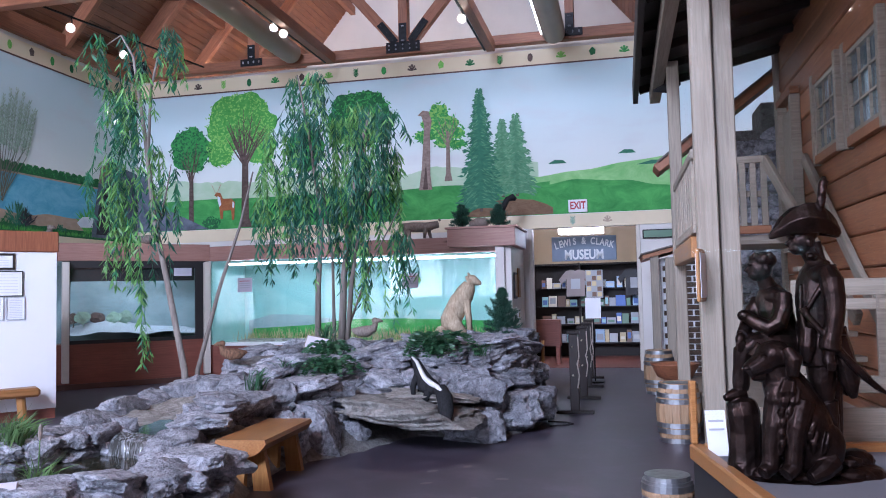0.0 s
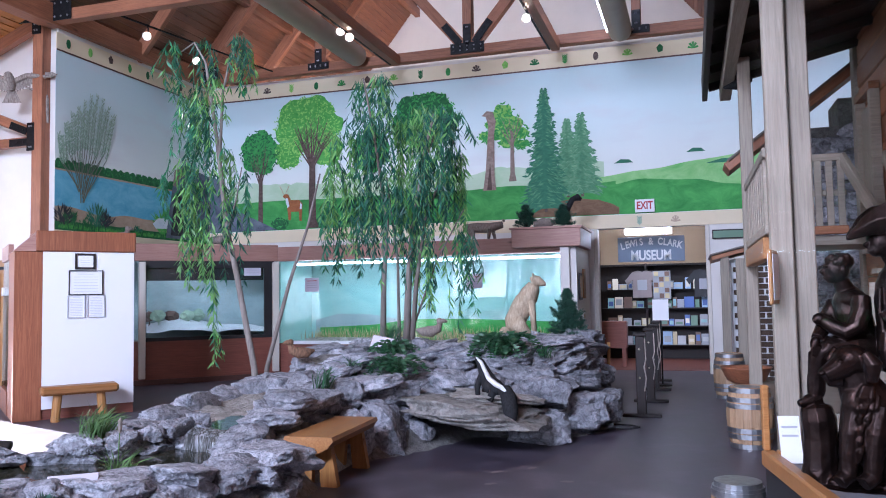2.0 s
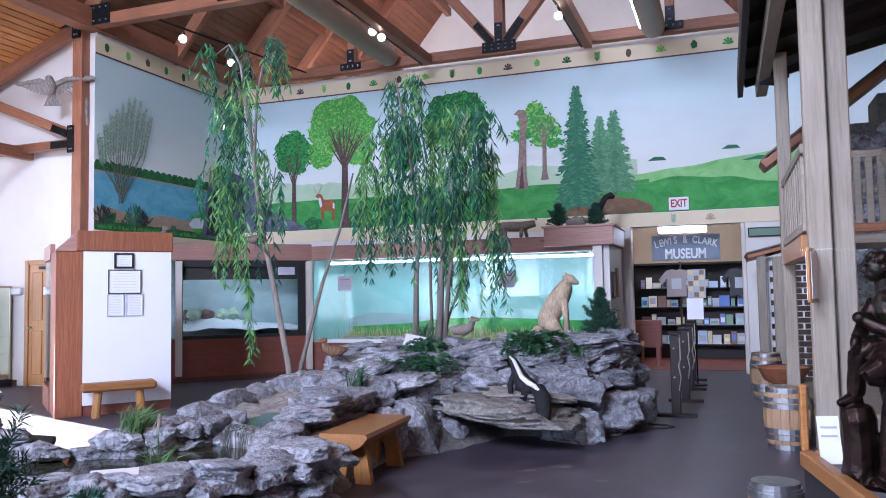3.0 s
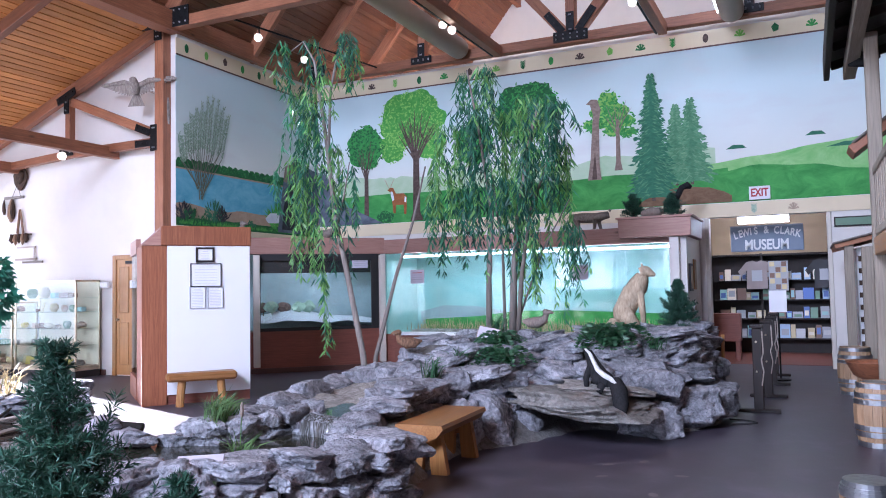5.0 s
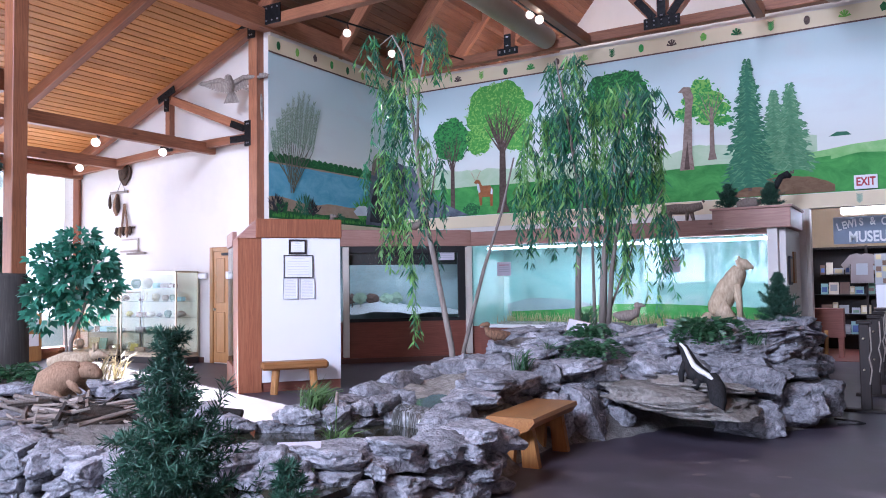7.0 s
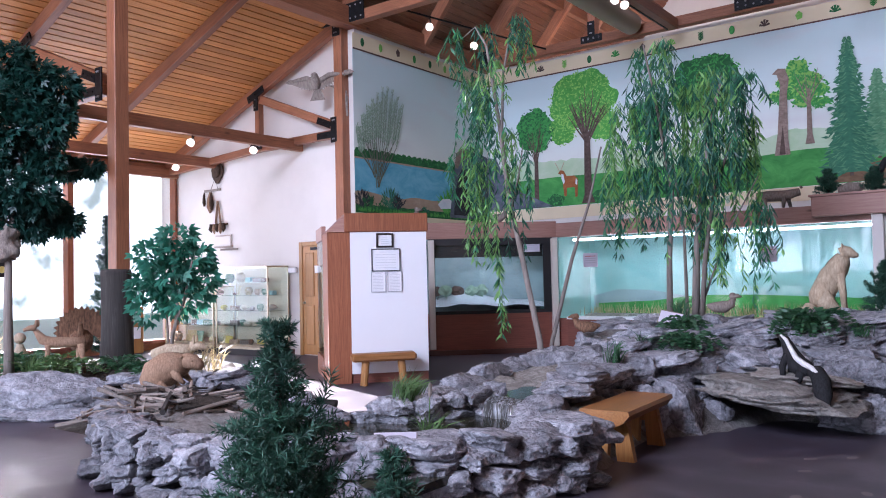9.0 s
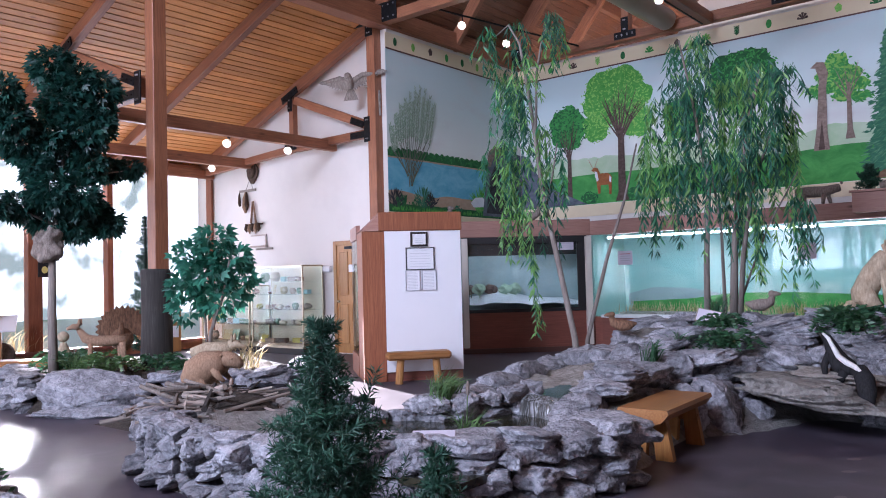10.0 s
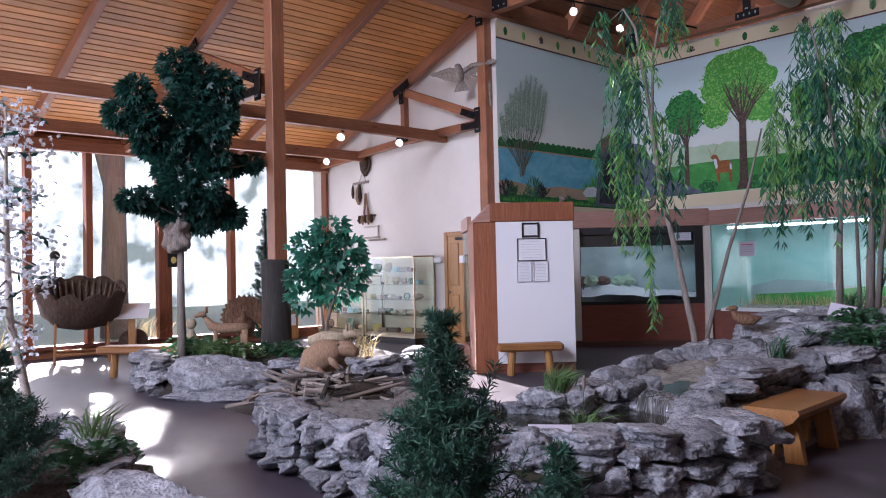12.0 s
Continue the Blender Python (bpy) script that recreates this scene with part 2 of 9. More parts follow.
FERN = foliage("fern_leaf", (0.02, 0.07, 0.035), (0.05, 0.14, 0.06), 0.4)
GRASS = foliage("grass_blade", (0.05, 0.12, 0.04), (0.13, 0.22, 0.08), 0.4)
DRY = foliage("dry_grass", (0.28, 0.22, 0.11), (0.45, 0.37, 0.2), 0.3)
BLOSSOM = foliage("white_blossom", (0.54, 0.58, 0.66), (0.78, 0.82, 0.88), 0.1, 0.6, 0.3)
GLASS = glass("clear_glass")
CASE_GLASS = glass("case_glass", (0.93, 0.98, 0.97))
COATED_GLASS = glass("coated_glass", gain=0.05, rim=0.04)


def floor_material():
    m = Mat("stained_concrete", 0.5)
    v = m.coords()
    a, b, c = m.noise(v, 0.55, 5, 0.6), m.noise(v, 3.2, 6, 0.65, 0.5), m.noise(v, 45, 4)
    col = m.ramp(b, (0.3, (0.036, 0.030, 0.042)), (0.5, (0.062, 0.051, 0.070)), (0.72, (0.110, 0.092, 0.118)))
    col = m.mix(m.ramp(a, (0.4, (0, 0, 0)), (0.75, (0.5, 0.5, 0.5))), col, (0.045, 0.028, 0.031))
    m.colour(col).rough(b, 0.36, 0.6).bump(c, 0.12, 0.003).bump(b, 0.1, 0.01)
    return m.m


def fur(name, dark, light, scale=30):
    m = Mat(name, 0.85, spec=0.2)
    v = m.coords((scale, scale, scale * 0.3))
    n = m.noise(v, 2.0, 5, 0.7)
    m.colour(m.ramp(n, (0.3, dark), (0.7, light))).bump(n, 0.25, 0.006)
    return m.m


FLOOR = floor_material()
FUR_TAN = fur("tan_fur", (0.19, 0.115, 0.07), (0.38, 0.25, 0.165))
FUR_PALE = fur("cream_fur", (0.27, 0.20, 0.13), (0.56, 0.46, 0.33), 18)
FUR_GREY = fur("grey_brown_fur", (0.13, 0.105, 0.09), (0.33, 0.28, 0.24))
FUR_BLACK = fur("black_fur", (0.008, 0.008, 0.009), (0.03, 0.03, 0.032))
FUR_WHITE = fur("white_fur", (0.55, 0.54, 0.53), (0.8, 0.79, 0.78))
OWL = fur("barred_owl_feather", (0.13, 0.10, 0.08), (0.40, 0.35, 0.31), 26)
HIDE = fur("dark_hide", (0.035, 0.022, 0.016), (0.10, 0.065, 0.045), 14)
RAWHIDE = fur("dull_rawhide", (0.05, 0.033, 0.022), (0.15, 0.10, 0.065), 20)
FEATHER = fur("bronze_feather", (0.06, 0.035, 0.025), (0.30, 0.17, 0.10), 20)


def bronze_material():
    m = Mat("dark_bronze", 0.3, 0.85)
    n = m.noise(m.coords(), 9, 6, 0.65)
    m.colour(m.ramp(n, (0.3, (0.010, 0.006, 0.005)), (0.7, (0.036, 0.019, 0.015)))).rough(n, 0.26, 0.5).bump(n, 0.25, 0.01)
    return m.m


def water_material():
    m = Mat("pond_water", 0.06, spec=0.6)
    n = m.noise(m.coords(), 9, 3)
    m.colour(m.ramp(n, (0.35, (0.022, 0.022, 0.014)), (0.7, (0.05, 0.046, 0.028)))).bump(n, 0.15, 0.01)
    return m.m


def painted_sky():
    """Sky of the wall painting: pale blue over a warm pale horizon."""
    m = Mat("painted_sky", 0.75, spec=0.2)
    tc, sep = m.n.new("ShaderNodeTexCoord"), m.n.new("ShaderNodeSeparateXYZ")
    m.l.new(tc.outputs["Object"], sep.inputs[0])
    mr = m.n.new("ShaderNodeMapRange")
    mr.inputs["From Min"].default_value, mr.inputs["From Max"].default_value = 3.3, 5.7
    m.l.new(sep.outputs["Z"], mr.inputs["Value"])
    col = m.ramp(mr.outputs[0], (0.0, (0.78, 0.79, 0.73)), (0.3, (0.72, 0.77, 0.75)), (0.65, (0.60, 0.72, 0.74)), (1.0, (0.53, 0.67, 0.71)))
    cl = m.noise(m.coords((0.5, 0.5, 1.6)), 1.5, 4, 0.5)
    col = m.mix(m.ramp(cl, (0.52, (0, 0, 0)), (0.75, (0.5, 0.5, 0.5))), col, (0.62, 0.60, 0.62))
    m.colour(col).bump(m.noise(m.coords(), 40, 3), 0.05, 0.003)
    return m.m


def painted(name, a, b, scale=5.0, c=None):
    """Brushed wall paint in two or three tones."""
    m = Mat(name, 0.75, spec=0.2)
    n = m.noise(m.coords((1, 1, 1.6)), scale, 6, 0.7, 0.6)
    m.colour(m.vary(m.ramp(n, (0.3, a), (0.65, b), *(((0.8, c),) if c else ())), 0.12))
    return m.m


BRONZE = bronze_material()
WATER = water_material()
P_SKY = painted_sky()
P_GRASS = painted("painted_meadow", (0.035, 0.20, 0.05), (0.09, 0.36, 0.09), 2.5, (0.17, 0.45, 0.13))
P_PALEGRASS = painted("painted_far_meadow", (0.16, 0.46, 0.13), (0.36, 0.62, 0.27), 2)
P_MIST = painted("painted_mist", (0.42, 0.60, 0.38), (0.56, 0.68, 0.52), 2)
P_LEAF = painted("painted_leaf", (0.03, 0.20, 0.05), (0.08, 0.36, 0.09), 9)
P_LEAF_MID = painted("painted_leaf_mid", (0.06, 0.30, 0.055), (0.13, 0.44, 0.09), 9)
P_LEAF2 = painted("painted_leaf_light", (0.14, 0.42, 0.07), (0.30, 0.58, 0.14), 9)
P_LEAF_DK = painted("painted_leaf_dark", (0.015, 0.085, 0.035), (0.04, 0.17, 0.06), 9)
P_LEAF_GREY = painted("painted_leaf_grey", (0.22, 0.34, 0.25), (0.40, 0.52, 0.40), 9)
P_SPRUCE = painted("painted_spruce", (0.03, 0.13, 0.085), (0.06, 0.21, 0.12), 12)
P_SPRUCE2 = painted("painted_spruce_light", (0.06, 0.20, 0.11), (0.13, 0.31, 0.17), 12)
P_SPRUCE3 = painted("painted_spruce_pale", (0.10, 0.26, 0.14), (0.20, 0.38, 0.22), 12)
P_TRUNK = painted("painted_trunk", (0.06, 0.04, 0.035), (0.15, 0.105, 0.09), 12)
P_BRANCH = painted("painted_branch", (0.10, 0.12, 0.09), (0.20, 0.22, 0.17), 12)
P_SNAG = painted("painted_snag", (0.16, 0.115, 0.095), (0.33, 0.25, 0.21), 12)
P_EARTH = painted("painted_earth", (0.13, 0.075, 0.045), (0.22, 0.14, 0.085), 6)
P_WATER = painted("painted_lake", (0.07, 0.31, 0.46), (0.20, 0.48, 0.60), 2)
P_ROCK = painted("painted_rock", (0.06, 0.075, 0.10), (0.15, 0.17, 0.21), 4)
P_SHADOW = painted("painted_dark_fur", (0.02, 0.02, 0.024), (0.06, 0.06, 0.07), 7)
P_DEER = painted("painted_russet", (0.25, 0.085, 0.03), (0.38, 0.15, 0.06), 9)
P_TAN = painted("painted_sand", (0.38, 0.27, 0.19), (0.5, 0.38, 0.28), 5)
P_GREENBLUE = painted("diorama_backdrop", (0.27, 0.52, 0.50), (0.40, 0.64, 0.60), 1.2)
P_SNOW = painted("diorama_snow", (0.55, 0.60, 0.66), (0.74, 0.78, 0.82), 2)
P_SCENE = painted("diorama_haze", (0.22, 0.30, 0.31), (0.36, 0.45, 0.46), 1.5)

# ---- mesh tools ----
def finish(bm, name, mat, smooth=False):
    me = bpy.data.meshes.new(name)
    bm.to_mesh(me)
    bm.free()
    me.materials.append(mat)
    if smooth:
        me.polygons.foreach_set("use_smooth", [True] * len(me.polygons))
    return me


def part(name, bm, material, parent, label="", smooth=False, m=None):
    """Link a bmesh as one mesh object under a thing or a part."""
    ob = new(name, finish(bm, name, material, smooth))
    ob.parent = parent
    if m is not None:
        ob.matrix_basis = m
    return tagged(ob, label)


def thing(name, m, label, category, group=""):
    """An Empty at the base of a thing."""
    ob = new(name)
    ob.empty_display_size = 0.1
    ob.matrix_basis = m
    return tagged(ob, label, category, group)


def single(name, bm, material, m, label, category, group="", smooth=False, kind=""):
    ob = new(name, finish(bm, name, material, smooth))
    ob.matrix_basis = m
    return tagged(ob, label, category, group, kind)


def structure(name, bm, material, label, category):
    return single(name, bm, material, Matrix(), label, category, kind="structure")


def box(bm, x0, x1, y0, y1, z0, z1, bevel=0.0):
    r = bmesh.ops.create_cube(bm, size=1, matrix=Matrix.LocRotScale(((x0 + x1) / 2, (y0 + y1) / 2, (z0 + z1) / 2), None, (abs(x1 - x0), abs(y1 - y0), abs(z1 - z0))))
    if bevel:
        es = list({e for v in r["verts"] for e in v.link_edges})
        bmesh.ops.bevel(bm, geom=es, offset=bevel, segments=1, affect="EDGES")
    return bm


def boxes(*rows, bevel=0.0):
    bm = bmesh.new()
    for r in rows:
        box(bm, *r, bevel=bevel)
    return bm


def beam_pose(p0, p1, up=(0, 0, 1)):
    """A frame at p0 with x along the beam."""
    p0, p1 = Vector(p0), Vector(p1)
    x = (p1 - p0).normalized()
    u = Vector(up)
    if abs(x.dot(u)) > 0.99:
        u = Vector((0, 1, 0))
    y = u.cross(x).normalized()
    z = x.cross(y)
    return Matrix(((x.x, y.x, z.x, p0.x), (x.y, y.y, z.y, p0.y), (x.z, y.z, z.z, p0.z), (0, 0, 0, 1))), (p1 - p0).length


def beam(name, p0, p1, w, h, mat, parent=None, label="", category="", bevel=0.008, kind=""):
    m, ln = beam_pose(p0, p1)
    bm = boxes((0, ln, -w / 2, w / 2, -h / 2, h / 2), bevel=bevel)
    if parent is not None:
        return part(name, bm, mat, parent, label, m=m)
    return single(name, bm, mat, m, label, category, kind=kind)


def tube(bm, pts, radii, n=8):
    """A tapered tube through points."""
    pts = [Vector(p) for p in pts]
    rings, a = [], None
    for i, p in enumerate(pts):
        d = (pts[min(i + 1, len(pts) - 1)] - pts[max(i - 1, 0)])
        d = d.normalized() if d.length > 1e-6 else Vector((0, 0, 1))
        if a is None:
            a = d.cross(Vector((0, 0, 1)) if abs(d.z) < 0.9 else Vector((1, 0, 0)))
        a = (a - d * a.dot(d)).normalized()
        b = d.cross(a)
        r = radii[i] if isinstance(radii, (list, tuple)) else radii
        rings.append([bm.verts.new(p + (a * math.cos(t) + b * math.sin(t)) * r) for t in (2 * math.pi * k / n for k in range(n))])
    for r0, r1 in zip(rings, rings[1:]):
        for k in range(n):
            bm.faces.new((r0[k], r0[(k + 1) % n], r1[(k + 1) % n], r1[k]))
    bm.faces.new(rings[0][::-1])
    bm.faces.new(rings[-1])
    return bm


def lathe(bm, prof, n=20, m=Matrix()):
    rings = [[bm.verts.new(m @ Vector((r * math.cos(2 * math.pi * k / n), r * math.sin(2 * math.pi * k / n), z))) for k in range(n)] for r, z in prof]
    for r0, r1 in zip(rings, rings[1:]):
        for k in range(n):
            bm.faces.new((r0[k], r0[(k + 1) % n], r1[(k + 1) % n], r1[k]))
    bm.faces.new(rings[0][::-1])
    bm.faces.new(rings[-1])
    return bm


def ball(bm, c, r, sub=2, m=None):
    """An ellipsoid; r is one radius or three."""
    r = (r, r, r) if isinstance(r, (int, float)) else r
    mm = Matrix.Translation(c) @ (m if m is not None else Matrix()) @ Matrix.Diagonal((*r, 1))
    bmesh.ops.create_icosphere(bm, subdivisions=sub, radius=1, matrix=mm)
    return bm


def roughen(bm, amount, scale, seed=0):
    off = Vector((seed * 7.3, seed * 3.1, seed * 5.7))
    bm.normal_update()
    for v in bm.verts:
        v.co += v.normal * amount * noise.fractal(v.co * scale + off, 0.8, 2.0, 3)
    return bm


def leaves_mesh(name, mat, quads):
    """One mesh of many small leaves: quads of (tip, side, base, side)."""
    co = [c for q in quads for c in q]
    me = bpy.data.meshes.new(name)
    me.from_pydata(co, [], [tuple(range(4 * i, 4 * i + 4)) for i in range(len(quads))])
    me.materials.append(mat)
    return me


def leaf(p, d, length, width, side=None):
    """A folded lance-shaped leaf at p along d."""
    d = d.normalized()
    s = side if side is not None else d.cross(Vector((random.uniform(-1, 1), random.uniform(-1, 1), random.uniform(-1, 1))))
    s = s.normalized() * width / 2
    return (p, p + d * length * 0.45 + s, p + d * length, p + d * length * 0.45 - s)


def mesh_part(name, me, parent, label=""):
    ob = new(name, me)
    ob.parent = parent
    return tagged(ob, label)


def slab(bm, pts, y0, y1):
    """An outline in x and z, given thickness from y0 to y1."""
    a = [bm.verts.new((x, y0, z)) for x, z in pts]
    b = [bm.verts.new((x, y1, z)) for x, z in pts]
    bm.faces.new(a)
    bm.faces.new(b[::-1])
    n = len(pts)
    for i in range(n):
        bm.faces.new((a[(i + 1) % n], a[i], b[i], b[(i + 1) % n]))
    return bm


def poly(bm, pts, y=0.0):
    """A flat outline in x and z at the depth y."""
    return bm.faces.new([bm.verts.new((x, y, z)) for x, z in pts])


def text_mesh(body, size, mat, name, parent, m, squeeze=1.0, depth=0.004, shear=0.0):
    cu = bpy.data.curves.new(name, "FONT")
    cu.body, cu.size, cu.extrude, cu.align_x, cu.align_y = body, size, depth, "CENTER", "CENTER"
    cu.offset = size * 0.028
    tmp = bpy.data.objects.new(name, cu)
    scene.collection.objects.link(tmp)
    me = bpy.data.meshes.new_from_object(tmp.evaluated_get(bpy.context.evaluated_depsgraph_get()))
    bpy.data.objects.remove(tmp)
    me.materials.clear()
    me.materials.append(mat)
    ob = new(name, me)
    ob.parent = parent
    ob.matrix_basis = m @ Matrix.Diagonal((squeeze, 1, 1, 1))
    return ob

# ---- the hall ----
MURAL_Y = 14.45      # face of the long painted wall
MURAL_X = -9.75      # face of the short painted wall
WHITE_Y = 10.35      # face of the white wall
WEST_X = -15.4       # window wall
BACK_Y = -7.0
EAST_X = 6.0
GABLE_Y = 20.8
RIDGE_X = -3.85

structure("floor", boxes((-16.6, 6.4, -7.4, 21.0, -0.2, 0.0)), FLOOR, "purple-brown stained concrete floor with worn patches", "floor")
structure("ground", boxes((-400, -16.6, -400, 400, -0.6, -0.35), (-16.6, 400, -400, -7.4, -0.6, -0.35), (-16.6, 400, 21.0, 400, -0.6, -0.35), (6.4, 400, -7.4, 21.0, -0.6, -0.35)), GRASS, "grass outside the windows", "ground")

# long painted wall with the doorway to the shop
structure("wall_north", boxes((MURAL_X - 0.3, -1.6, MURAL_Y, MURAL_Y + 0.22, 0, 6.0), (0.36, EAST_X, MURAL_Y, MURAL_Y + 0.22, 0, 6.0), (-1.6, 0.36, MURAL_Y, MURAL_Y + 0.22, 2.6, 6.0)), WHITE, "white wall that carries the long painted landscape", "wall")
structure("wall_mural_side", boxes((MURAL_X - 0.25, MURAL_X, 10.2, MURAL_Y, 0, 6.0)), WHITE, "white wall that carries the short painted lake scene", "wall")
bm = bmesh.new()
f = [bm.verts.new((x, WHITE_Y, z)) for x, z in ((-16.0, 0), (-10.0, 0), (-10.0, 6.14), (-16.0, 3.9))]
g = [bm.verts.new((v.co.x, WHITE_Y + 0.2, v.co.z)) for v in f]
bm.faces.new(f)
bm.faces.new(g[::-1])
for k in range(4):
    bm.faces.new((f[k], g[k], g[(k + 1) % 4], f[(k + 1) % 4]))
structure("wall_white", bm, WHITE, "white plastered wall under the sloping ceiling", "wall")
# upper gable opening is added, out of view, for the gable lamp
structure("wall_back", boxes((-16.6, 6.4, -7.2, -7.0, 0, 0.8), (-16.6, 6.4, -7.2, -7.0, 4.4, 6.0), (-16.6, -6.4, -7.2, -7.0, 6.0, 14), (-1.3, 6.4, -7.2, -7.0, 6.0, 14), (-6.4, -1.3, -7.2, -7.0, 10.0, 14), (-16.6, -9.8, -7.2, -7.0, 0.8, 4.4), (-4.2, 6.4, -7.2, -7.0, 0.8, 4.4), (-7.1, -6.9, -7.2, -7.0, 0.8, 4.4)), WHITE, "white back wall with wide window openings and an added gable opening", "wall")
structure("wall_east", boxes((EAST_X, EAST_X + 0.2, -7.0, 21.0, 0, 7)), WHITE, "plain white side wall", "wall")
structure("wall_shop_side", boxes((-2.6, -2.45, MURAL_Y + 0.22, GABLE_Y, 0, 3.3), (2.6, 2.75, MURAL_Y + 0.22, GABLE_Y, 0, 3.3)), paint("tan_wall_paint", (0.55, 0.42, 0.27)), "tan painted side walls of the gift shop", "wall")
structure("ceiling_shop", boxes((-2.6, 2.75, MURAL_Y + 0.22, 18.3, 3.3, 3.42)), WHITE, "white ceiling over the gift shop", "ceiling")
bm = slab(bmesh.new(), ((-10.2, 0), (2.6, 0), (2.6, 6.2), (RIDGE_X, 13.6), (-10.2, 6.2)), GABLE_Y - 0.2, GABLE_Y)
structure("wall_gable", bm, WHITE, "white gable wall under the steep roof", "wall")

# window wall
ww = structure("wall_west", boxes((WEST_X - 0.2, WEST_X, -7.0, 10.34, 3.82, 4.05), (WEST_X - 0.2, WEST_X, -7.0, 10.4, 0, 0.16)), TIMBER, "timber window wall with tall panes", "wall")
for i, y in enumerate((-6.9, -4.6, -3.0, -1.2, 0.5, 2.2, 3.95, 4.99, 6.43, 7.9, 10.3)):
    wide = 0.26 if i in (2, 5, 8) else 0.06 if i == 10 else 0.12
    box_m = boxes((WEST_X - 0.16, WEST_X + 0.04, y - wide / 2, y + wide / 2, 0.16, 3.82), bevel=0.006)
    part("window_mullion", box_m, ROUGH_WOOD, ww)
part("window_sill", boxes((WEST_X - 0.2, WEST_X + 0.14, -7.0, 10.34, 0.16, 0.22)), REDWOOD, ww)
pane = part("window_pane", boxes((WEST_X - 0.09, WEST_X - 0.08, -7.0, 10.3, 0.22, 3.82)), GLASS, ww)
pane.visible_shadow = False

# roofs: steep over the nave, shallow over the aisle. Boards run along y.
SH = 0.376
DECK = []


def roof_boards(name, x0, z0, x1, z1, ya, yb, mat, label, pitch=0.14):
    """Board-by-board sheathing on a slope that rises in x."""
    ln = math.hypot(x1 - x0, z1 - z0)
    m, _ = beam_pose((x0, 0, z0), (x1, 0, z1))
    n = int(ln / pitch)
    vs, fs = [], []
    for i in range(n):
        a, b = i * pitch + 0.006, (i + 1) * pitch - 0.006
        k = len(vs)
        for (u, w) in ((a, 0.012), (a + 0.008, 0.0), (b - 0.008, 0.0), (b, 0.012)):
            p = m @ Vector((u, 0, w))
            vs += [(p.x, ya, p.z), (p.x, yb, p.z)]
        for j in (0, 2, 4):
            fs.append((k + j, k + j + 2, k + j + 3, k + j + 1))
    # deck behind the boards
    k = len(vs)
    for (u, w) in ((0.0, 0.02), (ln + 0.05, 0.02), (ln + 0.05, 0.16), (0.0, 0.16)):
        p = m @ Vector((u, 0, w))
        vs += [(p.x, ya, p.z), (p.x, yb, p.z)]
    for a, b in ((0, 1), (1, 2), (2, 3), (3, 0)):
        fs.append((k + 2 * a, k + 2 * b, k + 2 * b + 1, k + 2 * a + 1))
    fs += [(k, k + 2, k + 4, k + 6), (k + 1, k + 3, k + 5, k + 7)]
    me = bpy.data.meshes.new(name)
    me.from_pydata(vs, [], fs)
    me.materials.append(mat)
    return tagged(new(name, me), label, "ceiling", kind="structure")


# aisle boards: sunlight bounced off the floor is put into the brighter orange
PLANK_Y = wood("ceiling_plank_bounce_lit", (0.38, 0.145, 0.037), (0.59, 0.25, 0.066), (0.70, 0.33, 0.10), 1, 0.45, vary=0.22)
# nave boards: a darker brown than the aisle boards
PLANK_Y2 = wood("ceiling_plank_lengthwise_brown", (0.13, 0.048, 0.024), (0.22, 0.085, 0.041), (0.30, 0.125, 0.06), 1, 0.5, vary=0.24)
AISLE_TOP = (-9.85, 6.22)
AISLE_LOW = (-15.98, AISLE_TOP[1] - SH * (15.98 - 9.85))
roof_boards("ceiling_aisle", AISLE_LOW[0], AISLE_LOW[1], AISLE_TOP[0], AISLE_TOP[1], -7.2, 10.34, PLANK_Y, "sloping ceiling of orange varnished pine boards")
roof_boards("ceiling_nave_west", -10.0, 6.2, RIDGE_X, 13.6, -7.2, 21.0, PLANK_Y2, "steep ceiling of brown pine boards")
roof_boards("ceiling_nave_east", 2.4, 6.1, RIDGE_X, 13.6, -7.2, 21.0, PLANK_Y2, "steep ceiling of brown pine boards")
structure("ceiling_east", boxes((2.2, 6.4, -7.2, 21.0, 6.25, 6.4)), PLANK_DARK, "flat brown boarded ceiling beside the nave", "ceiling")

# painted bands and trim
structure("trim_band_top", boxes((MURAL_X + 0.012, EAST_X, MURAL_Y - 0.012, MURAL_Y - 0.002, 5.66, 5.94)), CREAM, "cream painted band with leaf stencils", "trim")
structure("trim_band_side", boxes((MURAL_X + 0.002, MURAL_X + 0.012, 10.15, MURAL_Y - 0.014, 5.60, 5.88)), CREAM, "cream painted band with leaf stencils", "trim")
structure("trim_line_top", boxes((MURAL_X + 0.02, EAST_X, MURAL_Y - 0.02, MURAL_Y - 0.014, 5.635, 5.662)), TRIM, "thin brown line under the cream band", "trim")
structure("trim_line_side", boxes((MURAL_X + 0.014, MURAL_X + 0.02, 10.15, MURAL_Y - 0.02, 5.575, 5.602)), TRIM, "thin brown line under the cream band", "trim")
structure("trim_band_low", boxes((MURAL_X + 0.012, EAST_X, MURAL_Y - 0.02, MURAL_Y - 0.002, 2.6, 2.84)), CREAM, "cream painted band with flower stencils", "trim")
structure("trim_band_low_side", boxes((MURAL_X + 0.002, MURAL_X + 0.02, 10.15, MURAL_Y - 0.022, 2.42, 2.62)), CREAM, "cream painted band under the lake scene", "trim")
structure("baseboard", boxes((0.37, EAST_X, MURAL_Y - 0.03, MURAL_Y - 0.002, 0, 0.1), (-16.2, -11.6, WHITE_Y - 0.03, WHITE_Y - 0.002, 0, 0.1)), TRIM, "dark baseboard along the walls", "baseboard")
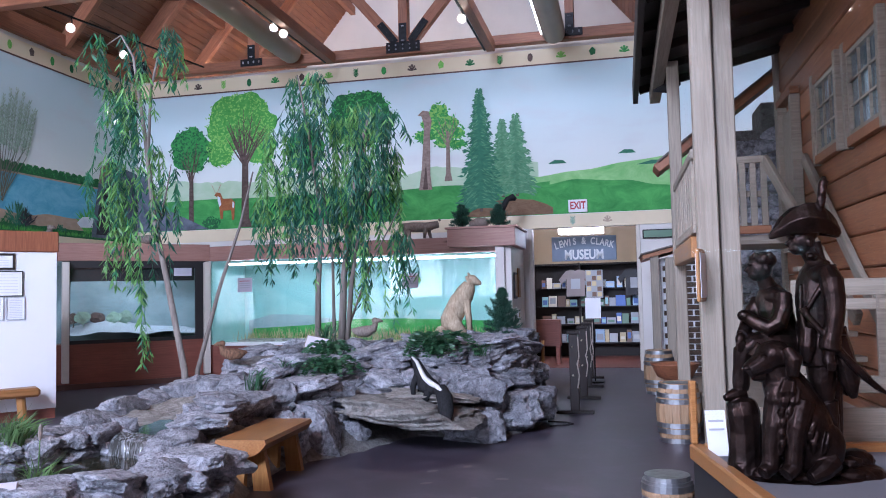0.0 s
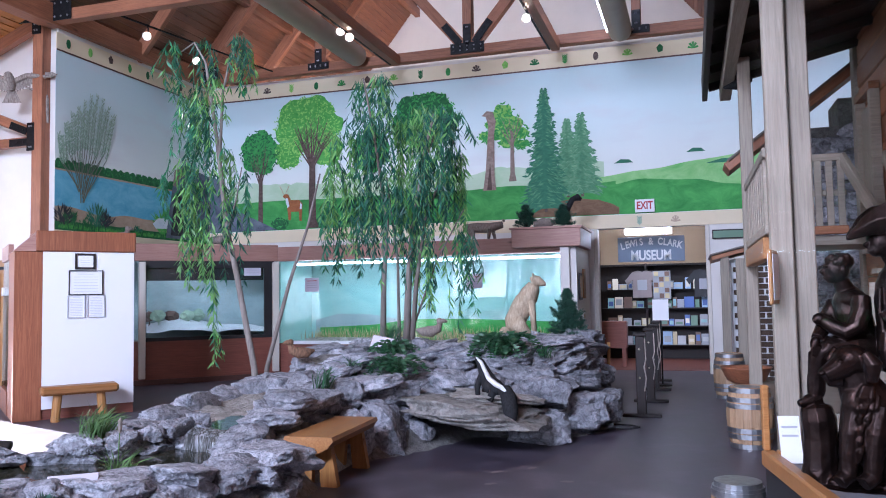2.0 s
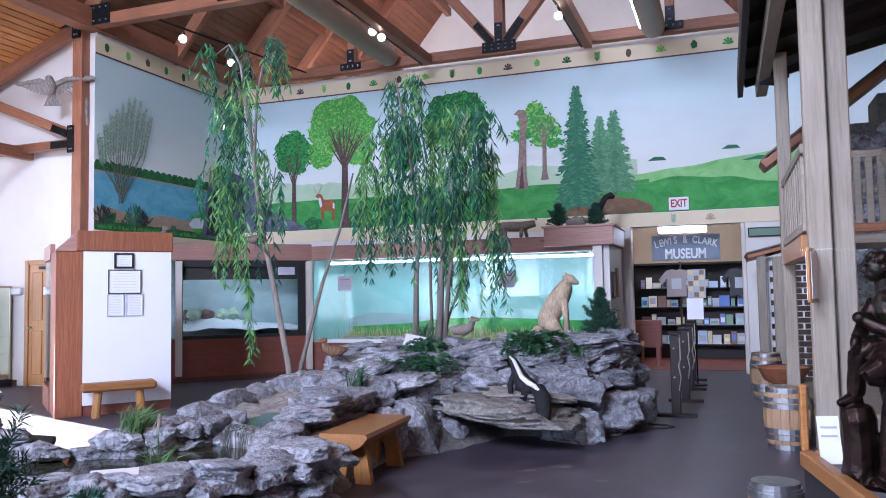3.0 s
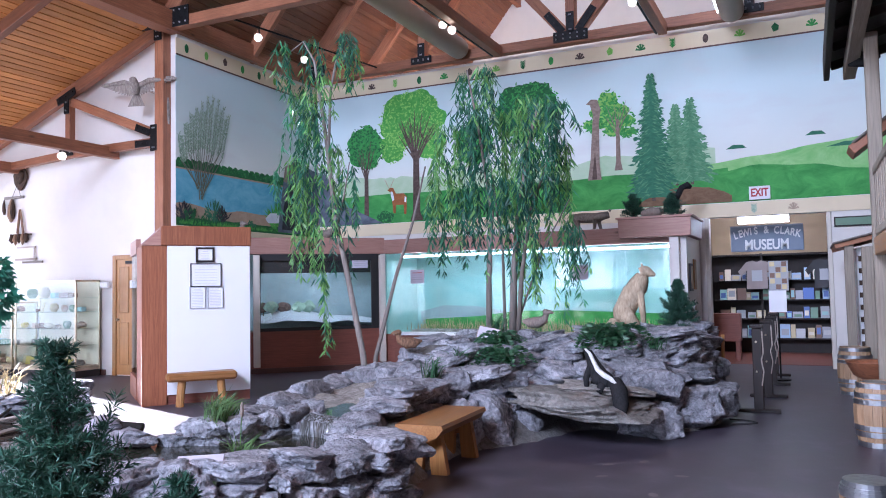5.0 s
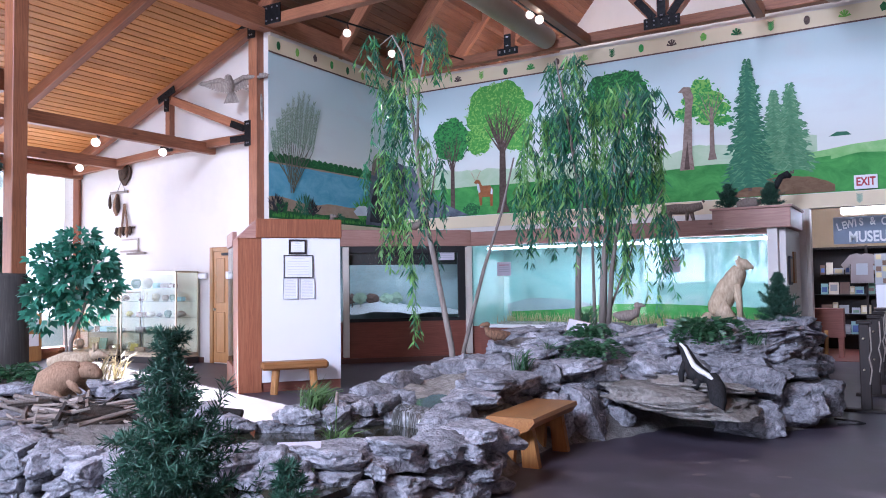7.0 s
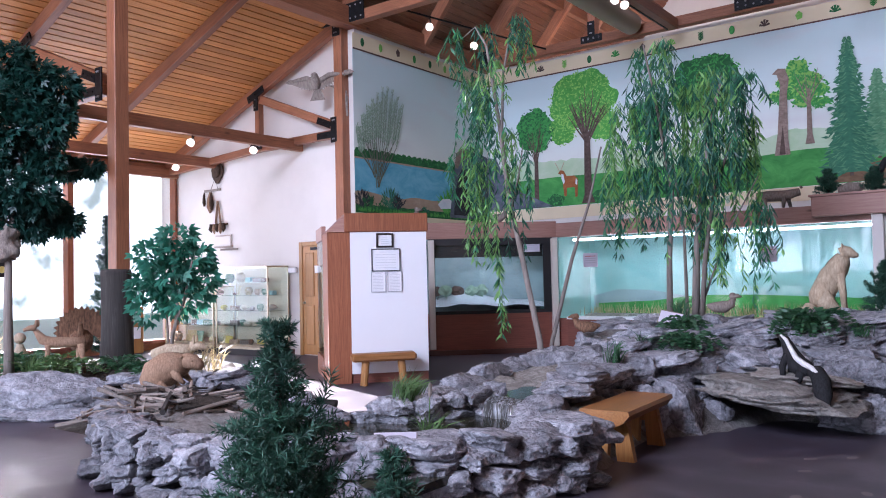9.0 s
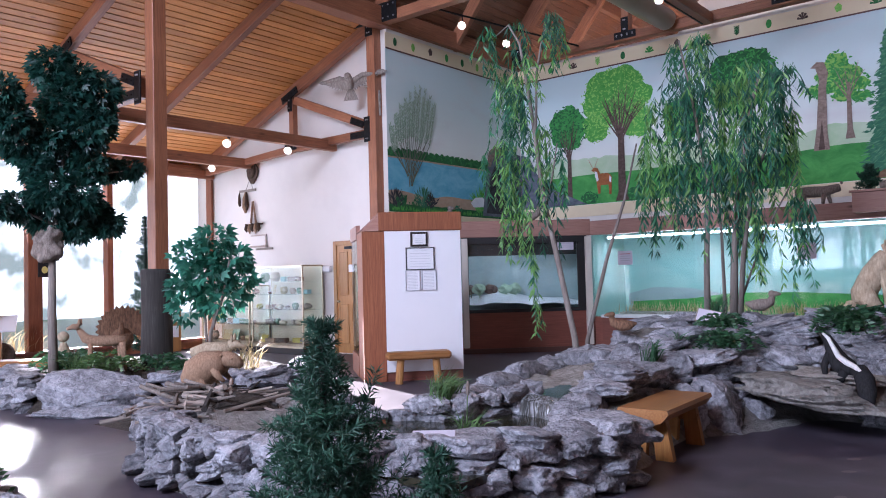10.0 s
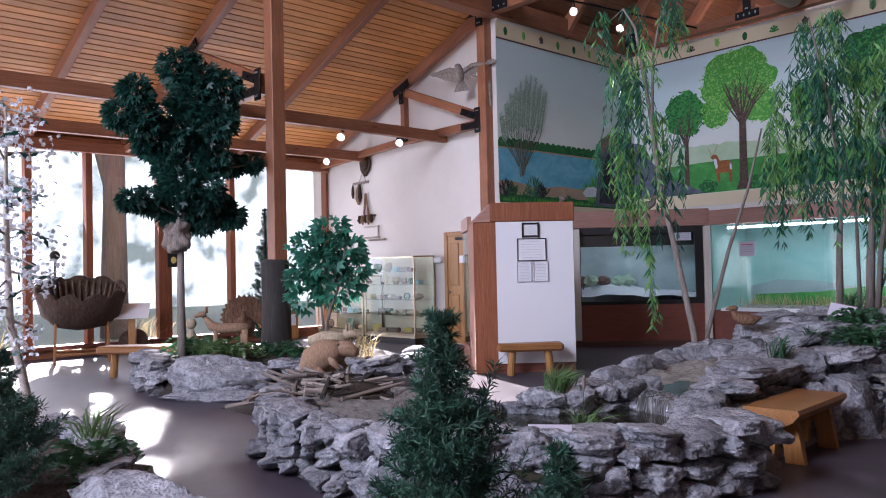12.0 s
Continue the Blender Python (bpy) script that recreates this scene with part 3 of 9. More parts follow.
structure("door_casing", boxes((-1.62, -1.55, MURAL_Y - 0.02, MURAL_Y + 0.24, 0, 2.6), (0.31, 0.38, MURAL_Y - 0.02, MURAL_Y + 0.24, 0, 2.6), bevel=0.01), OFFW, "ivory casing of the shop doorway", "trim")

# posts and trusses
def bolts(bm, spots, y, r=0.018, axis="y"):
    for a, z in spots:
        c = (a, y, z) if axis == "y" else (y, a, z)
        ball(bm, c, r, 1)


def plate(parent, x, y, z, w, h, face=-1):
    """A black bolted steel gusset facing along y."""
    part("gusset_plate", boxes((x - w / 2, x + w / 2, y - 0.012, y + 0.012, z - h / 2, z + h / 2), bevel=0.004), BLACKSTEEL, parent, "black bolted steel plate")
    bm = bmesh.new()
    nx = max(2, round(w / 0.13))
    bolts(bm, [(x - w / 2 + 0.06 + i * (w - 0.12) / (nx - 1), z + s * (h / 2 - 0.06)) for i in range(nx) for s in (-1, 1)], y + face * 0.016)
    tagged(part("bolts", bm, BOLT, parent), kind="stuff")


def plate_rot(parent, x, y, z, w, h, ang):
    bm = boxes((-w / 2, w / 2, -0.012, 0.012, -h / 2, h / 2), bevel=0.004)
    for i in range(3):
        ball(bm, (-w / 2 + 0.06 + i * (w - 0.12) / 2, -0.014, 0), 0.018, 1)
    part("gusset_plate", bm, BLACKSTEEL, parent, "black bolted steel plate", m=pose(x, y, z, 0, ang, 0))


def post(x, y, z1, label, w=0.28):
    t = thing("timber_post", pose(x, y, 0), label, "post", "posts along the aisle")
    beam("post_shaft", (0, 0, 0), (0, 0, z1), w, w, TIMBER, t)
    return t


def aisle_frame(y):
    """Tie beam, strut, brace and rafter from a post out to the window wall."""
    t = thing("aisle_truss", pose(0, 0, 0), "reddish timber tie beam with bolted struts under the sloping ceiling", "truss", "aisle trusses")
    beam("strut", (-12.28, y, 4.12), (-12.28, y, 5.05), 0.12, 0.13, TIMBER, t)
    beam("brace", (-12.2, y, 5.02), (-10.1, y, 4.2), 0.12, 0.16, TIMBER, t)
    beam("tie", (-10.1, y, 4.08), (-12.2, y, 4.06), 0.12, 0.15, TIMBER, t)
    beam("tie_outer", (-12.21, y, 4.06), (-15.3, y, 3.88), 0.12, 0.14, TIMBER, t)
    plate(t, -10.12, y - 0.09, 4.14, 0.16, 0.46)
    plate_rot(t, -10.38, y - 0.09, 4.3, 0.36, 0.12, 21)
    plate_rot(t, -10.38, y - 0.09, 4.06, 0.36, 0.12, 0)
    plate_rot(t, -12.28, y - 0.09, 5.12, 0.5, 0.14, -21)
    plate(t, -12.28, y - 0.085, 4.94, 0.12, 0.28)
    plate(t, -12.28, y - 0.085, 4.08, 0.34, 0.12)
    plate(t, -10.25, y - 0.12, 6.14, 0.62, 0.22)
    plate(t, -10.0, y - 0.125, 5.93, 0.17, 0.22)
    return t


POST_Y = (10.12, 5.66, 1.1, -3.4)
for i, y in enumerate(POST_Y):
    post(-10.0 if y > 10 else -9.8, y, 6.1, "tall reddish square timber post with bolted plates", 0.2)
    t = aisle_frame(y)
    beam("rafter", (-15.7, y, AISLE_TOP[1] - SH * 5.85 - 0.11), (-9.9, y, AISLE_TOP[1] - 0.11), 0.13, 0.21, TIMBER, t)
for y in (8.0, 3.95, 2.3, -1.1):
    beam("rafter_beam", (-15.7, y, AISLE_TOP[1] - SH * 5.85 - 0.11), (-9.9, y, AISLE_TOP[1] - 0.11), 0.13, 0.21, TIMBER, label="reddish timber rafter under the sloping boards", category="beam", kind="structure")
# long beams parallel to the window wall
beam("wall_beam_eave", (-15.32, -7, 3.86), (-15.32, 10.3, 3.86), 0.14, 0.2, TIMBER, label="reddish timber beam over the windows", category="beam", kind="structure")
beam("purlin_low", (-13.88, -7, 3.94), (-13.88, 10.3, 3.94), 0.13, 0.2, TIMBER, label="reddish timber beam crossing the aisle", category="beam", kind="structure")
beam("purlin_mid", (-11.28, -7, 4.0), (-11.28, 10.3, 4.0), 0.13, 0.2, TIMBER, label="reddish timber beam that carries track lamps", category="beam", kind="structure")
beam("wall_plate_west", (MURAL_X - 0.05, -7, 6.12), (MURAL_X - 0.05, 21, 6.12), 0.3, 0.34, TIMBER, label="heavy timber wall plate on the posts", category="beam", kind="structure")
beam("wall_plate_east", (2.05, -7, 6.12), (2.05, 21, 6.12), 0.3, 0.34, TIMBER, label="heavy timber wall plate on the posts", category="beam", kind="structure")


def nave_truss(y):
    t = thing("nave_truss", pose(0, 0, 0), "reddish timber roof truss with black gusset plates", "truss", "nave trusses")
    zc = 6.08
    beam("bottom_chord", (-9.9, y, zc), (2.2, y, zc), 0.18, 0.19, TIMBER, t)
    beam("king_post", (RIDGE_X, y, zc), (RIDGE_X, y, 13.0), 0.18, 0.2, TIMBER, t)
    for s in (-1, 1):
        beam("principal_rafter", (RIDGE_X + s * 6.0, y, 6.2), (RIDGE_X, y, 13.3), 0.18, 0.3, TIMBER, t)
        beam("diagonal", (RIDGE_X + s * 0.1, y, zc + 0.1), (RIDGE_X + s * 2.4, y, 8.9), 0.16, 0.2, TIMBER, t)
        beam("hanger", (RIDGE_X + s * 3.12, y, zc), (RIDGE_X + s * 3.12, y, 9.4), 0.16, 0.18, TIMBER, t)
        plate(t, RIDGE_X + s * 3.12, y - 0.11, zc + 0.02, 0.46, 0.14)
        plate(t, RIDGE_X + s * 3.12, y - 0.11, zc + 0.22, 0.15, 0.3)
        plate_rot(t, RIDGE_X + s * 0.3, y - 0.11, zc + 0.33, 0.5, 0.14, -s * 52)
        plate(t, RIDGE_X + s * 5.7, y - 0.11, zc + 0.08, 0.5, 0.34)
    plate(t, RIDGE_X, y - 0.11, zc + 0.04, 0.66, 0.2)
    plate(t, RIDGE_X, y - 0.11, zc + 0.3, 0.15, 0.4)
    return t


for y in (14.2, 10.1, 5.6):
    nave_truss(y)
for x, z in ((-8.6, 7.9), (-7.1, 9.7), (-5.5, 11.6)):
    beam("nave_purlin", (x, -7, z - 0.25), (x, 20.8, z - 0.25), 0.14, 0.24, TIMBER, label="reddish timber purlin under the steep boards", category="beam", kind="structure")
    beam("nave_purlin", (2 * RIDGE_X - x, -7, z - 0.25), (2 * RIDGE_X - x, 20.8, z - 0.25), 0.14, 0.24, TIMBER, label="reddish timber purlin under the steep boards", category="beam", kind="structure")
for y in (17.6, 16.0, 12.2, 7.9):
    for s in (-1, 1):
        beam("nave_rafter", (RIDGE_X + s * 6.0, y, 6.0), (RIDGE_X, y, 13.3), 0.12, 0.24, TIMBER, label="reddish timber rafter on the steep ceiling", category="beam", kind="structure")
beam("track_beam_west", (-5.28, 10.2, 6.02), (-5.28, 14.09, 6.02), 0.15, 0.2, TIMBER, label="timber beam with a lighting track", category="beam", kind="structure")
beam("track_beam_east", (-2.17, 10.2, 5.97), (-2.17, 14.09, 5.97), 0.15, 0.2, TIMBER, label="timber beam with a lighting track", category="beam", kind="structure")
for x, z in ((-6.06, 6.16), (-1.0, 6.06)):
    bm = bmesh.new()
    lathe(bm, [(0.19, 0.0), (0.2, 0.03)] + [(0.2 + 0.006 * (k % 2), 0.1 + k * 0.12) for k in range(30)] + [(0.19, 3.72)], 24, pose(x, 13.98, z, 90))
    single("air_duct", bm, DUCT, Matrix(), "round tan painted metal air duct under the roof", "duct", "ducts", True)
for x0, x1 in ((-3.5, -2.86), (-2.74, -1.84)):
    fx = thing("cove_light", pose(0, MURAL_Y + 0.14, 6.23), "red-brown wooden cove light on top of the wall", "lamp", "cove lights")
    part("box", boxes((x0, x1, -0.06, 0.06, 0.0, 0.05), bevel=0.004), TIMBER, fx)
    part("tube", boxes((x0 + 0.04, x1 - 0.04, -0.03, 0.03, -0.03, -0.004)), glow("cove_tube", (1.0, 0.93, 0.82), 4.0), fx, "lit tube")
strip = thing("strip_light", pose(-1.21, 12.4, 6.06), "bright white strip light along the duct", "lamp")
part("tube", boxes((-0.02, 0.0, -1.5, 1.5, -0.02, 0.02)), glow("strip_tube", (0.95, 0.97, 1.0), 7.0), strip)

# ---- the wall painting: flat paint layers on the long and the short wall ----
mural = thing("mural", pose(0, MURAL_Y, 0), "long painted landscape of trees, meadow and pale blue sky", "mural")
side = thing("mural", pose(MURAL_X, MURAL_Y, 0, 0, 0, 90), "painted lake scene with reeds, rocks and far trees", "mural")
# on the short wall local x runs from 0 at the inner corner to -4.3 at the post; -y is out of the wall
part("painted_sky", boxes((MURAL_X + 0.02, EAST_X, -0.006, -0.003, 2.84, 5.64)), P_SKY, mural)
part("painted_sky", boxes((-4.3, -0.02, -0.006, -0.003, 2.62, 5.58)), P_SKY, side)


def wavy(x0, x1, f, low, step=0.12):
    n = max(2, int((x1 - x0) / step))
    xs = [x0 + (x1 - x0) * i / n for i in range(n + 1)]
    return [(x, low) for x in (x0, x1)] + [(x, f(x)) for x in reversed(xs)]


def fn(x, s, seed):
    return noise.noise(Vector((x * s, seed, 0)))


def hill(parent, name, x0, x1, f, low, mat, depth):
    part(name, poly_part(wavy(x0, x1, f, low), depth), mat, parent)


def poly_part(pts, depth):
    bm = bmesh.new()
    poly(bm, pts, -depth)
    return bm


hill(mural, "painted_mist", -9.6, -1.4, lambda x: 3.78 + 0.1 * fn(x, 1.1, 3) + 0.12 * abs(fn(x, 5, 4)), 2.85, P_MIST, 0.008)
hill(mural, "painted_far_hill", -2.0, 5.5, lambda x: 3.62 + 0.16 * math.sin(x * 0.7 + 0.6) + 0.05 * fn(x, 1.3, 9) + max(0, x + 0.4) * 0.035, 2.85, P_PALEGRASS, 0.009)
hill(mural, "painted_meadow", -9.6, -1.2, lambda x: 3.46 + 0.09 * fn(x, 0.8, 1), 2.85, P_GRASS, 0.011)
hill(mural, "painted_near_hill", -1.9, 5.5, lambda x: 3.36 + 0.1 * math.sin(x * 1.6 + 2.5) + 0.05 * fn(x, 2, 5), 2.85, P_GRASS, 0.012)
hill(mural, "painted_earth", -2.75, -1.15, lambda x: 3.18 - 0.35 * (x + 1.9) ** 2 + 0.04 * fn(x, 5, 2), 2.86, P_EARTH, 0.014)
for x, z, w in ((-1.05, 3.8, 0.17), (0.2, 3.92, 0.16), (0.75, 3.7, 0.4)):
    part("painted_island", poly_part([(x - w, z - 0.02), (x + w, z - 0.02), (x + w * 0.6, z + 0.04), (x - w * 0.3, z + 0.05)], 0.015), P_SPRUCE, mural)


def crown(parent, cx, cz, rx, rz, mat, mat2, depth, seed, leaf_n=260, size=0.07):
    """A painted crown: an uneven outline and dabs of leaf paint."""
    rnd = random.Random(seed)
    pts = []
    for k in range(48):
        a = 2 * math.pi * k / 48
        r = 1 + 0.07 * math.sin(a * 5 + seed) + 0.06 * rnd.uniform(-1, 1)
        pts.append((cx + rx * r * math.cos(a), cz + rz * r * math.sin(a)))
    part("painted_crown", poly_part(pts, depth), mat, parent)
    qs = []
    for _ in range(leaf_n):
        a, q = rnd.uniform(0, 6.283), math.sqrt(rnd.random()) * 1.04
        p = Vector((cx + rx * q * math.cos(a), -depth - 0.001 - rnd.random() * 0.002, cz + rz * q * math.sin(a)))
        d = Vector((rnd.uniform(-1, 1), 0, rnd.uniform(-1, 0.6)))
        qs.append(leaf(p, d, size * rnd.uniform(0.6, 1.4), size * 0.45, Vector((-d.z, 0, d.x))))
    tagged(mesh_part("painted_foliage", leaves_mesh("painted_leaf_dabs", mat2, qs), parent), kind="stuff")


def flat_limb(bm, p0, p1, w0, w1, depth):
    (x0, z0), (x1, z1) = p0, p1
    ln = math.hypot(x1 - x0, z1 - z0)
    nx, nz = -(z1 - z0) / ln, (x1 - x0) / ln
    bm.faces.new([bm.verts.new((x, -depth, z)) for x, z in ((x0 - nx * w0, z0 - nz * w0), (x0 + nx * w0, z0 + nz * w0), (x1 + nx * w1, z1 + nz * w1), (x1 - nx * w1, z1 - nz * w1))])


def trunk(parent, x, z0, z1, w, spread, mat, depth, seed, limbs=9):
    """A painted trunk that flares at the foot and forks into thin tapering limbs."""
    rnd = random.Random(seed)
    bm = bmesh.new()
    mid = z0 + (z1 - z0) * 0.52
    poly(bm, [(x - w * 1.7, z0 - 0.03), (x + w * 1.7, z0 - 0.03), (x + w * 0.95, z0 + 0.14), (x + w * 0.8, mid), (x + w * 0.3, mid + 0.2), (x - w * 0.2, mid + 0.2), (x - w * 0.65, mid), (x - w * 0.95, z0 + 0.14)], -depth)
    for k in range(limbs):
        a = -1.15 + 2.3 * k / max(1, limbs - 1) + rnd.uniform(-0.12, 0.12)
        foot = mid - 0.12 + 0.3 * rnd.random() * (1 - abs(a) / 1.4)
        ln = (z1 - mid) * rnd.uniform(0.65, 1.0)
        elbow = (x + math.sin(a) * spread * 0.45, foot + ln * 0.42)
        tip = (x + math.sin(a) * spread * rnd.uniform(0.75, 1.05), foot + ln * (0.55 + 0.45 * math.cos(a)))
        dk = depth + 0.0004 * (k + 1)
        flat_limb(bm, (x, foot), elbow, w * 0.24, w * 0.15, dk)
        flat_limb(bm, elbow, tip, w * 0.15, w * 0.03, dk)
        for q in (-1, 1):
            flat_limb(bm, elbow, (elbow[0] + q * spread * 0.22, elbow[1] + ln * 0.3), w * 0.09, w * 0.02, dk + 0.005)
            h = ((elbow[0] + tip[0]) / 2, (elbow[1] + tip[1]) / 2)
            flat_limb(bm, h, (h[0] + q * spread * 0.15, h[1] + ln * 0.17), w * 0.06, w * 0.02, dk + 0.006)
    part("painted_trunk", bm, mat, parent)


def spruce_paint(x, z0, z1, half, mat, mat2, seed, depth):
    rnd = random.Random(seed)
    bm = bmesh.new()
    flat_limb(bm, (x, z0 - 0.06), (x, z1 - 0.1), 0.03, 0.008, depth)
    part("painted_trunk", bm, P_TRUNK, mural)
    side_l = [(x - half * (1 - k / 15) ** 0.8 * (0.72 + 0.28 * (k % 2)), z0 + (z1 - z0) * k / 15) for k in range(15)]
    side_r = [(x + half * (1 - k / 15) ** 0.8 * (0.72 + 0.28 * ((k + 1) % 2)), z0 + (z1 - z0) * k / 15) for k in range(15)]
    part("painted_bough", poly_part(side_l + [(x, z1)] + side_r[::-1], depth + 0.0008), mat, mural)
    tiers = int((z1 - z0) / 0.055)
    for lay, mt in ((0, mat), (1, mat2)):
        qs = []
        for i in range(tiers):
            u = i / tiers
            w = half * (1 - u) ** 0.75 * (0.82 + 0.3 * (i % 3) / 2)
            for s in (-1, 1):
                for j in range(7):
                    f0 = rnd.uniform(0, 0.95)
                    p = Vector((x + s * w * f0, -depth - 0.002 - 0.002 * lay - 0.0002 * j, z0 + (z1 - z0) * u + 0.06 - 0.06 * f0 + rnd.uniform(-0.02, 0.02)))
                    if lay and rnd.random() < 0.5:
                        continue
                    d = Vector((s * rnd.uniform(0.5, 1.1), 0, -0.45 + rnd.uniform(-0.45, 0.55)))
                    qs.append(leaf(p, d, w * 0.28 + 0.05 * rnd.uniform(0.6, 1.3), 0.045 if lay == 0 else 0.02, Vector((-d.z, 0, d.x))))
        tagged(mesh_part("painted_needles", leaves_mesh("painted_needles", mt, qs), mural), kind="stuff")


crown(mural, -8.52, 4.5, 0.44, 0.46, P_LEAF, P_LEAF_DK, 0.016, 1)
crown(mural, -7.4, 5.0, 0.74, 0.6, P_LEAF_MID, P_LEAF2, 0.018, 2, 520, 0.06)
crown(mural, -7.85, 4.45, 0.3, 0.33, P_LEAF_MID, P_LEAF2, 0.017, 12, 140, 0.06)
crown(mural, -6.95, 4.45, 0.33, 0.33, P_LEAF_MID, P_LEAF2, 0.017, 13, 140, 0.06)
crown(mural, -6.0, 4.35, 0.4, 0.42, P_LEAF, P_LEAF_DK, 0.016, 14, 160)
crown(mural, -4.85, 4.88, 0.68, 0.56, P_LEAF_DK, P_LEAF, 0.018, 3, 420)
for k, (x, z, rx, rz) in enumerate(((-3.27, 4.86, 0.2, 0.2), (-3.42, 4.68, 0.2, 0.14), (-3.1, 4.66, 0.22, 0.16), (-3.3, 4.5, 0.22, 0.14), (-2.95, 4.48, 0.18, 0.11), (-3.55, 4.46, 0.2, 0.1), (-3.15, 4.32, 0.2, 0.11), (-2.9, 4.27, 0.14, 0.07))):
    crown(mural, x, z, rx, rz, P_LEAF2, P_LEAF, 0.0165 + 0.0004 * k, 4 + k, 50, 0.08)
trunk(mural, -8.5, 2.88, 4.75, 0.06, 0.3, P_TRUNK, 0.022, 1, 6)
trunk(mural, -7.3, 2.9, 5.3, 0.09, 0.6, P_TRUNK, 0.024, 2, 13)
trunk(mural, -4.85, 3.2, 5.1, 0.08, 0.4, P_TRUNK, 0.024, 3, 7)
trunk(mural, -3.1, 3.6, 5.0, 0.045, 0.3, P_SNAG, 0.022, 4, 6)
for x in (-8.9, -8.05, -7.05, -6.3, -5.4, -4.3):
    crown(mural, x, 2.98, 0.2, 0.13, P_LEAF_DK, P_LEAF, 0.0145, int(-x * 7), 40, 0.05)
bm = bmesh.new()
poly(bm, [(-3.68, 3.42), (-3.42, 3.42), (-3.45, 3.7), (-3.44, 4.5), (-3.4, 4.74), (-3.46, 4.93), (-3.58, 4.95), (-3.68, 4.86), (-3.6, 4.84), (-3.55, 4.66), (-3.58, 4.3), (-3.62, 3.8)], -0.03)
part("painted_snag", bm, P_SNAG, mural)
part("painted_snag_hollow", poly_part([(-3.6, 3.43), (-3.5, 3.43), (-3.53, 3.95)], 0.032), P_TRUNK, mural)
spruce_paint(-2.48, 3.02, 5.28, 0.37, P_SPRUCE, P_SPRUCE2, 1, 0.019)
spruce_paint(-2.06, 3.27, 4.68, 0.24, P_SPRUCE2, P_SPRUCE3, 2, 0.015)
spruce_paint(-1.8, 3.27, 4.75, 0.32, P_SPRUCE2, P_SPRUCE3, 3, 0.0165)
# painted stag as a plain russet shape
part("painted_stag", poly_part([(-7.84, 3.05), (-7.79, 3.05), (-7.78, 3.22), (-7.6, 3.22), (-7.59, 3.02), (-7.54, 3.02), (-7.52, 3.38), (-7.6, 3.46), (-7.78, 3.46), (-7.84, 3.58), (-7.92, 3.6), (-7.98, 3.54), (-7.88, 3.48), (-7.87, 3.3)], 0.03), P_DEER, mural)

bm = bmesh.new()
for q in (-1, 1):
    flat_limb(bm, (-7.93 + 0.02 * q, 3.59), (-7.93 + 0.1 * q, 3.76), 0.008, 0.005, 0.031)
    for h, w in ((3.64, 0.05), (3.69, 0.04), (3.74, 0.03)):
        flat_limb(bm, (-7.93 + (0.02 + 0.47 * (h - 3.59)) * q, h), (-7.93 + (0.05 + 0.47 * (h - 3.59)) * q, h + w), 0.006, 0.003, 0.0315)
part("painted_antlers", bm, P_TAN, mural)
part("painted_pale_fur", poly_part([(-7.9, 3.52), (-7.85, 3.5), (-7.82, 3.34), (-7.86, 3.3), (-7.9, 3.42)], 0.0325), P_SNOW, mural)
part("painted_pale_tail", poly_part([(-7.57, 3.4), (-7.53, 3.36), (-7.54, 3.26), (-7.58, 3.28)], 0.0325), P_SNOW, mural)

# lake scene; x is local, from the inner corner to the post
hill(side, "painted_far_shore", -4.3, -0.05, lambda x: 3.74 + 0.06 * abs(fn(x, 14, 1)) + 0.04 * fn(x, 3, 2) - 0.02 * x * 0, 3.4, P_LEAF_DK, 0.008)
hill(side, "painted_sand", -4.3, -0.05, lambda x: 3.63 + 0.01 * fn(x, 3, 1), 3.3, P_TAN, 0.010)
hill(side, "painted_lake", -4.3, -0.05, lambda x: 3.6 + 0.008 * fn(x, 3, 6), 2.8, P_WATER, 0.012)
hill(side, "painted_bank", -4.3, -0.05, lambda x: 2.98 + 0.1 * fn(x, 1.1, 8), 2.63, P_TAN, 0.014)
hill(side, "painted_shore_grass", -4.3, -0.05, lambda x: 2.76 + 0.05 * abs(fn(x, 9, 3)), 2.62, P_LEAF_DK, 0.02)
for k in range(26):
    crown(side, -4.2 + k * 0.16, 3.73, 0.09, 0.075, P_LEAF_DK, P_LEAF, 0.009 + 0.0002 * k, k + 60, 14, 0.03)
rnd = random.Random(5)
qs, stems = [], bmesh.new()
for k in range(19):
    u = k / 18
    foot = Vector((-3.72 + 0.16 * (u - 0.5), 3.05 + 0.5 * rnd.random()))
    tip = Vector((-4.24 + 1.3 * u, 5.02 - 1.5 * abs(u - 0.68) ** 1.5 - 0.35 * (k % 2) * rnd.random()))
    knee = foot.lerp(tip, 0.45) + Vector(((u - 0.5) * 0.35, 0))
    dk = 0.0215 + 0.0002 * k
    flat_limb(stems, tuple(foot), tuple(knee), 0.012, 0.007, dk)
    flat_limb(stems, tuple(knee), tuple(tip), 0.007, 0.002, dk)
    for j in range(30):
        v = j / 29
        c = knee.lerp(tip, v) if v > 0.02 else knee
        for q in (-1, 1):
            d = Vector((q * rnd.uniform(0.5, 1.0), 0, 1))
            qs.append(leaf(Vector((c.x, -dk - 0.001 - 0.0004 * rnd.random(), c.y + rnd.uniform(-0.02, 0.02))), d, rnd.uniform(0.045, 0.085), 0.02, Vector((-d.z, 0, d.x))))
part("painted_trunk", stems, P_BRANCH, side)
tagged(mesh_part("painted_poplar_leaves", leaves_mesh("painted_poplar_leaves", P_LEAF_GREY, qs), side), kind="stuff")
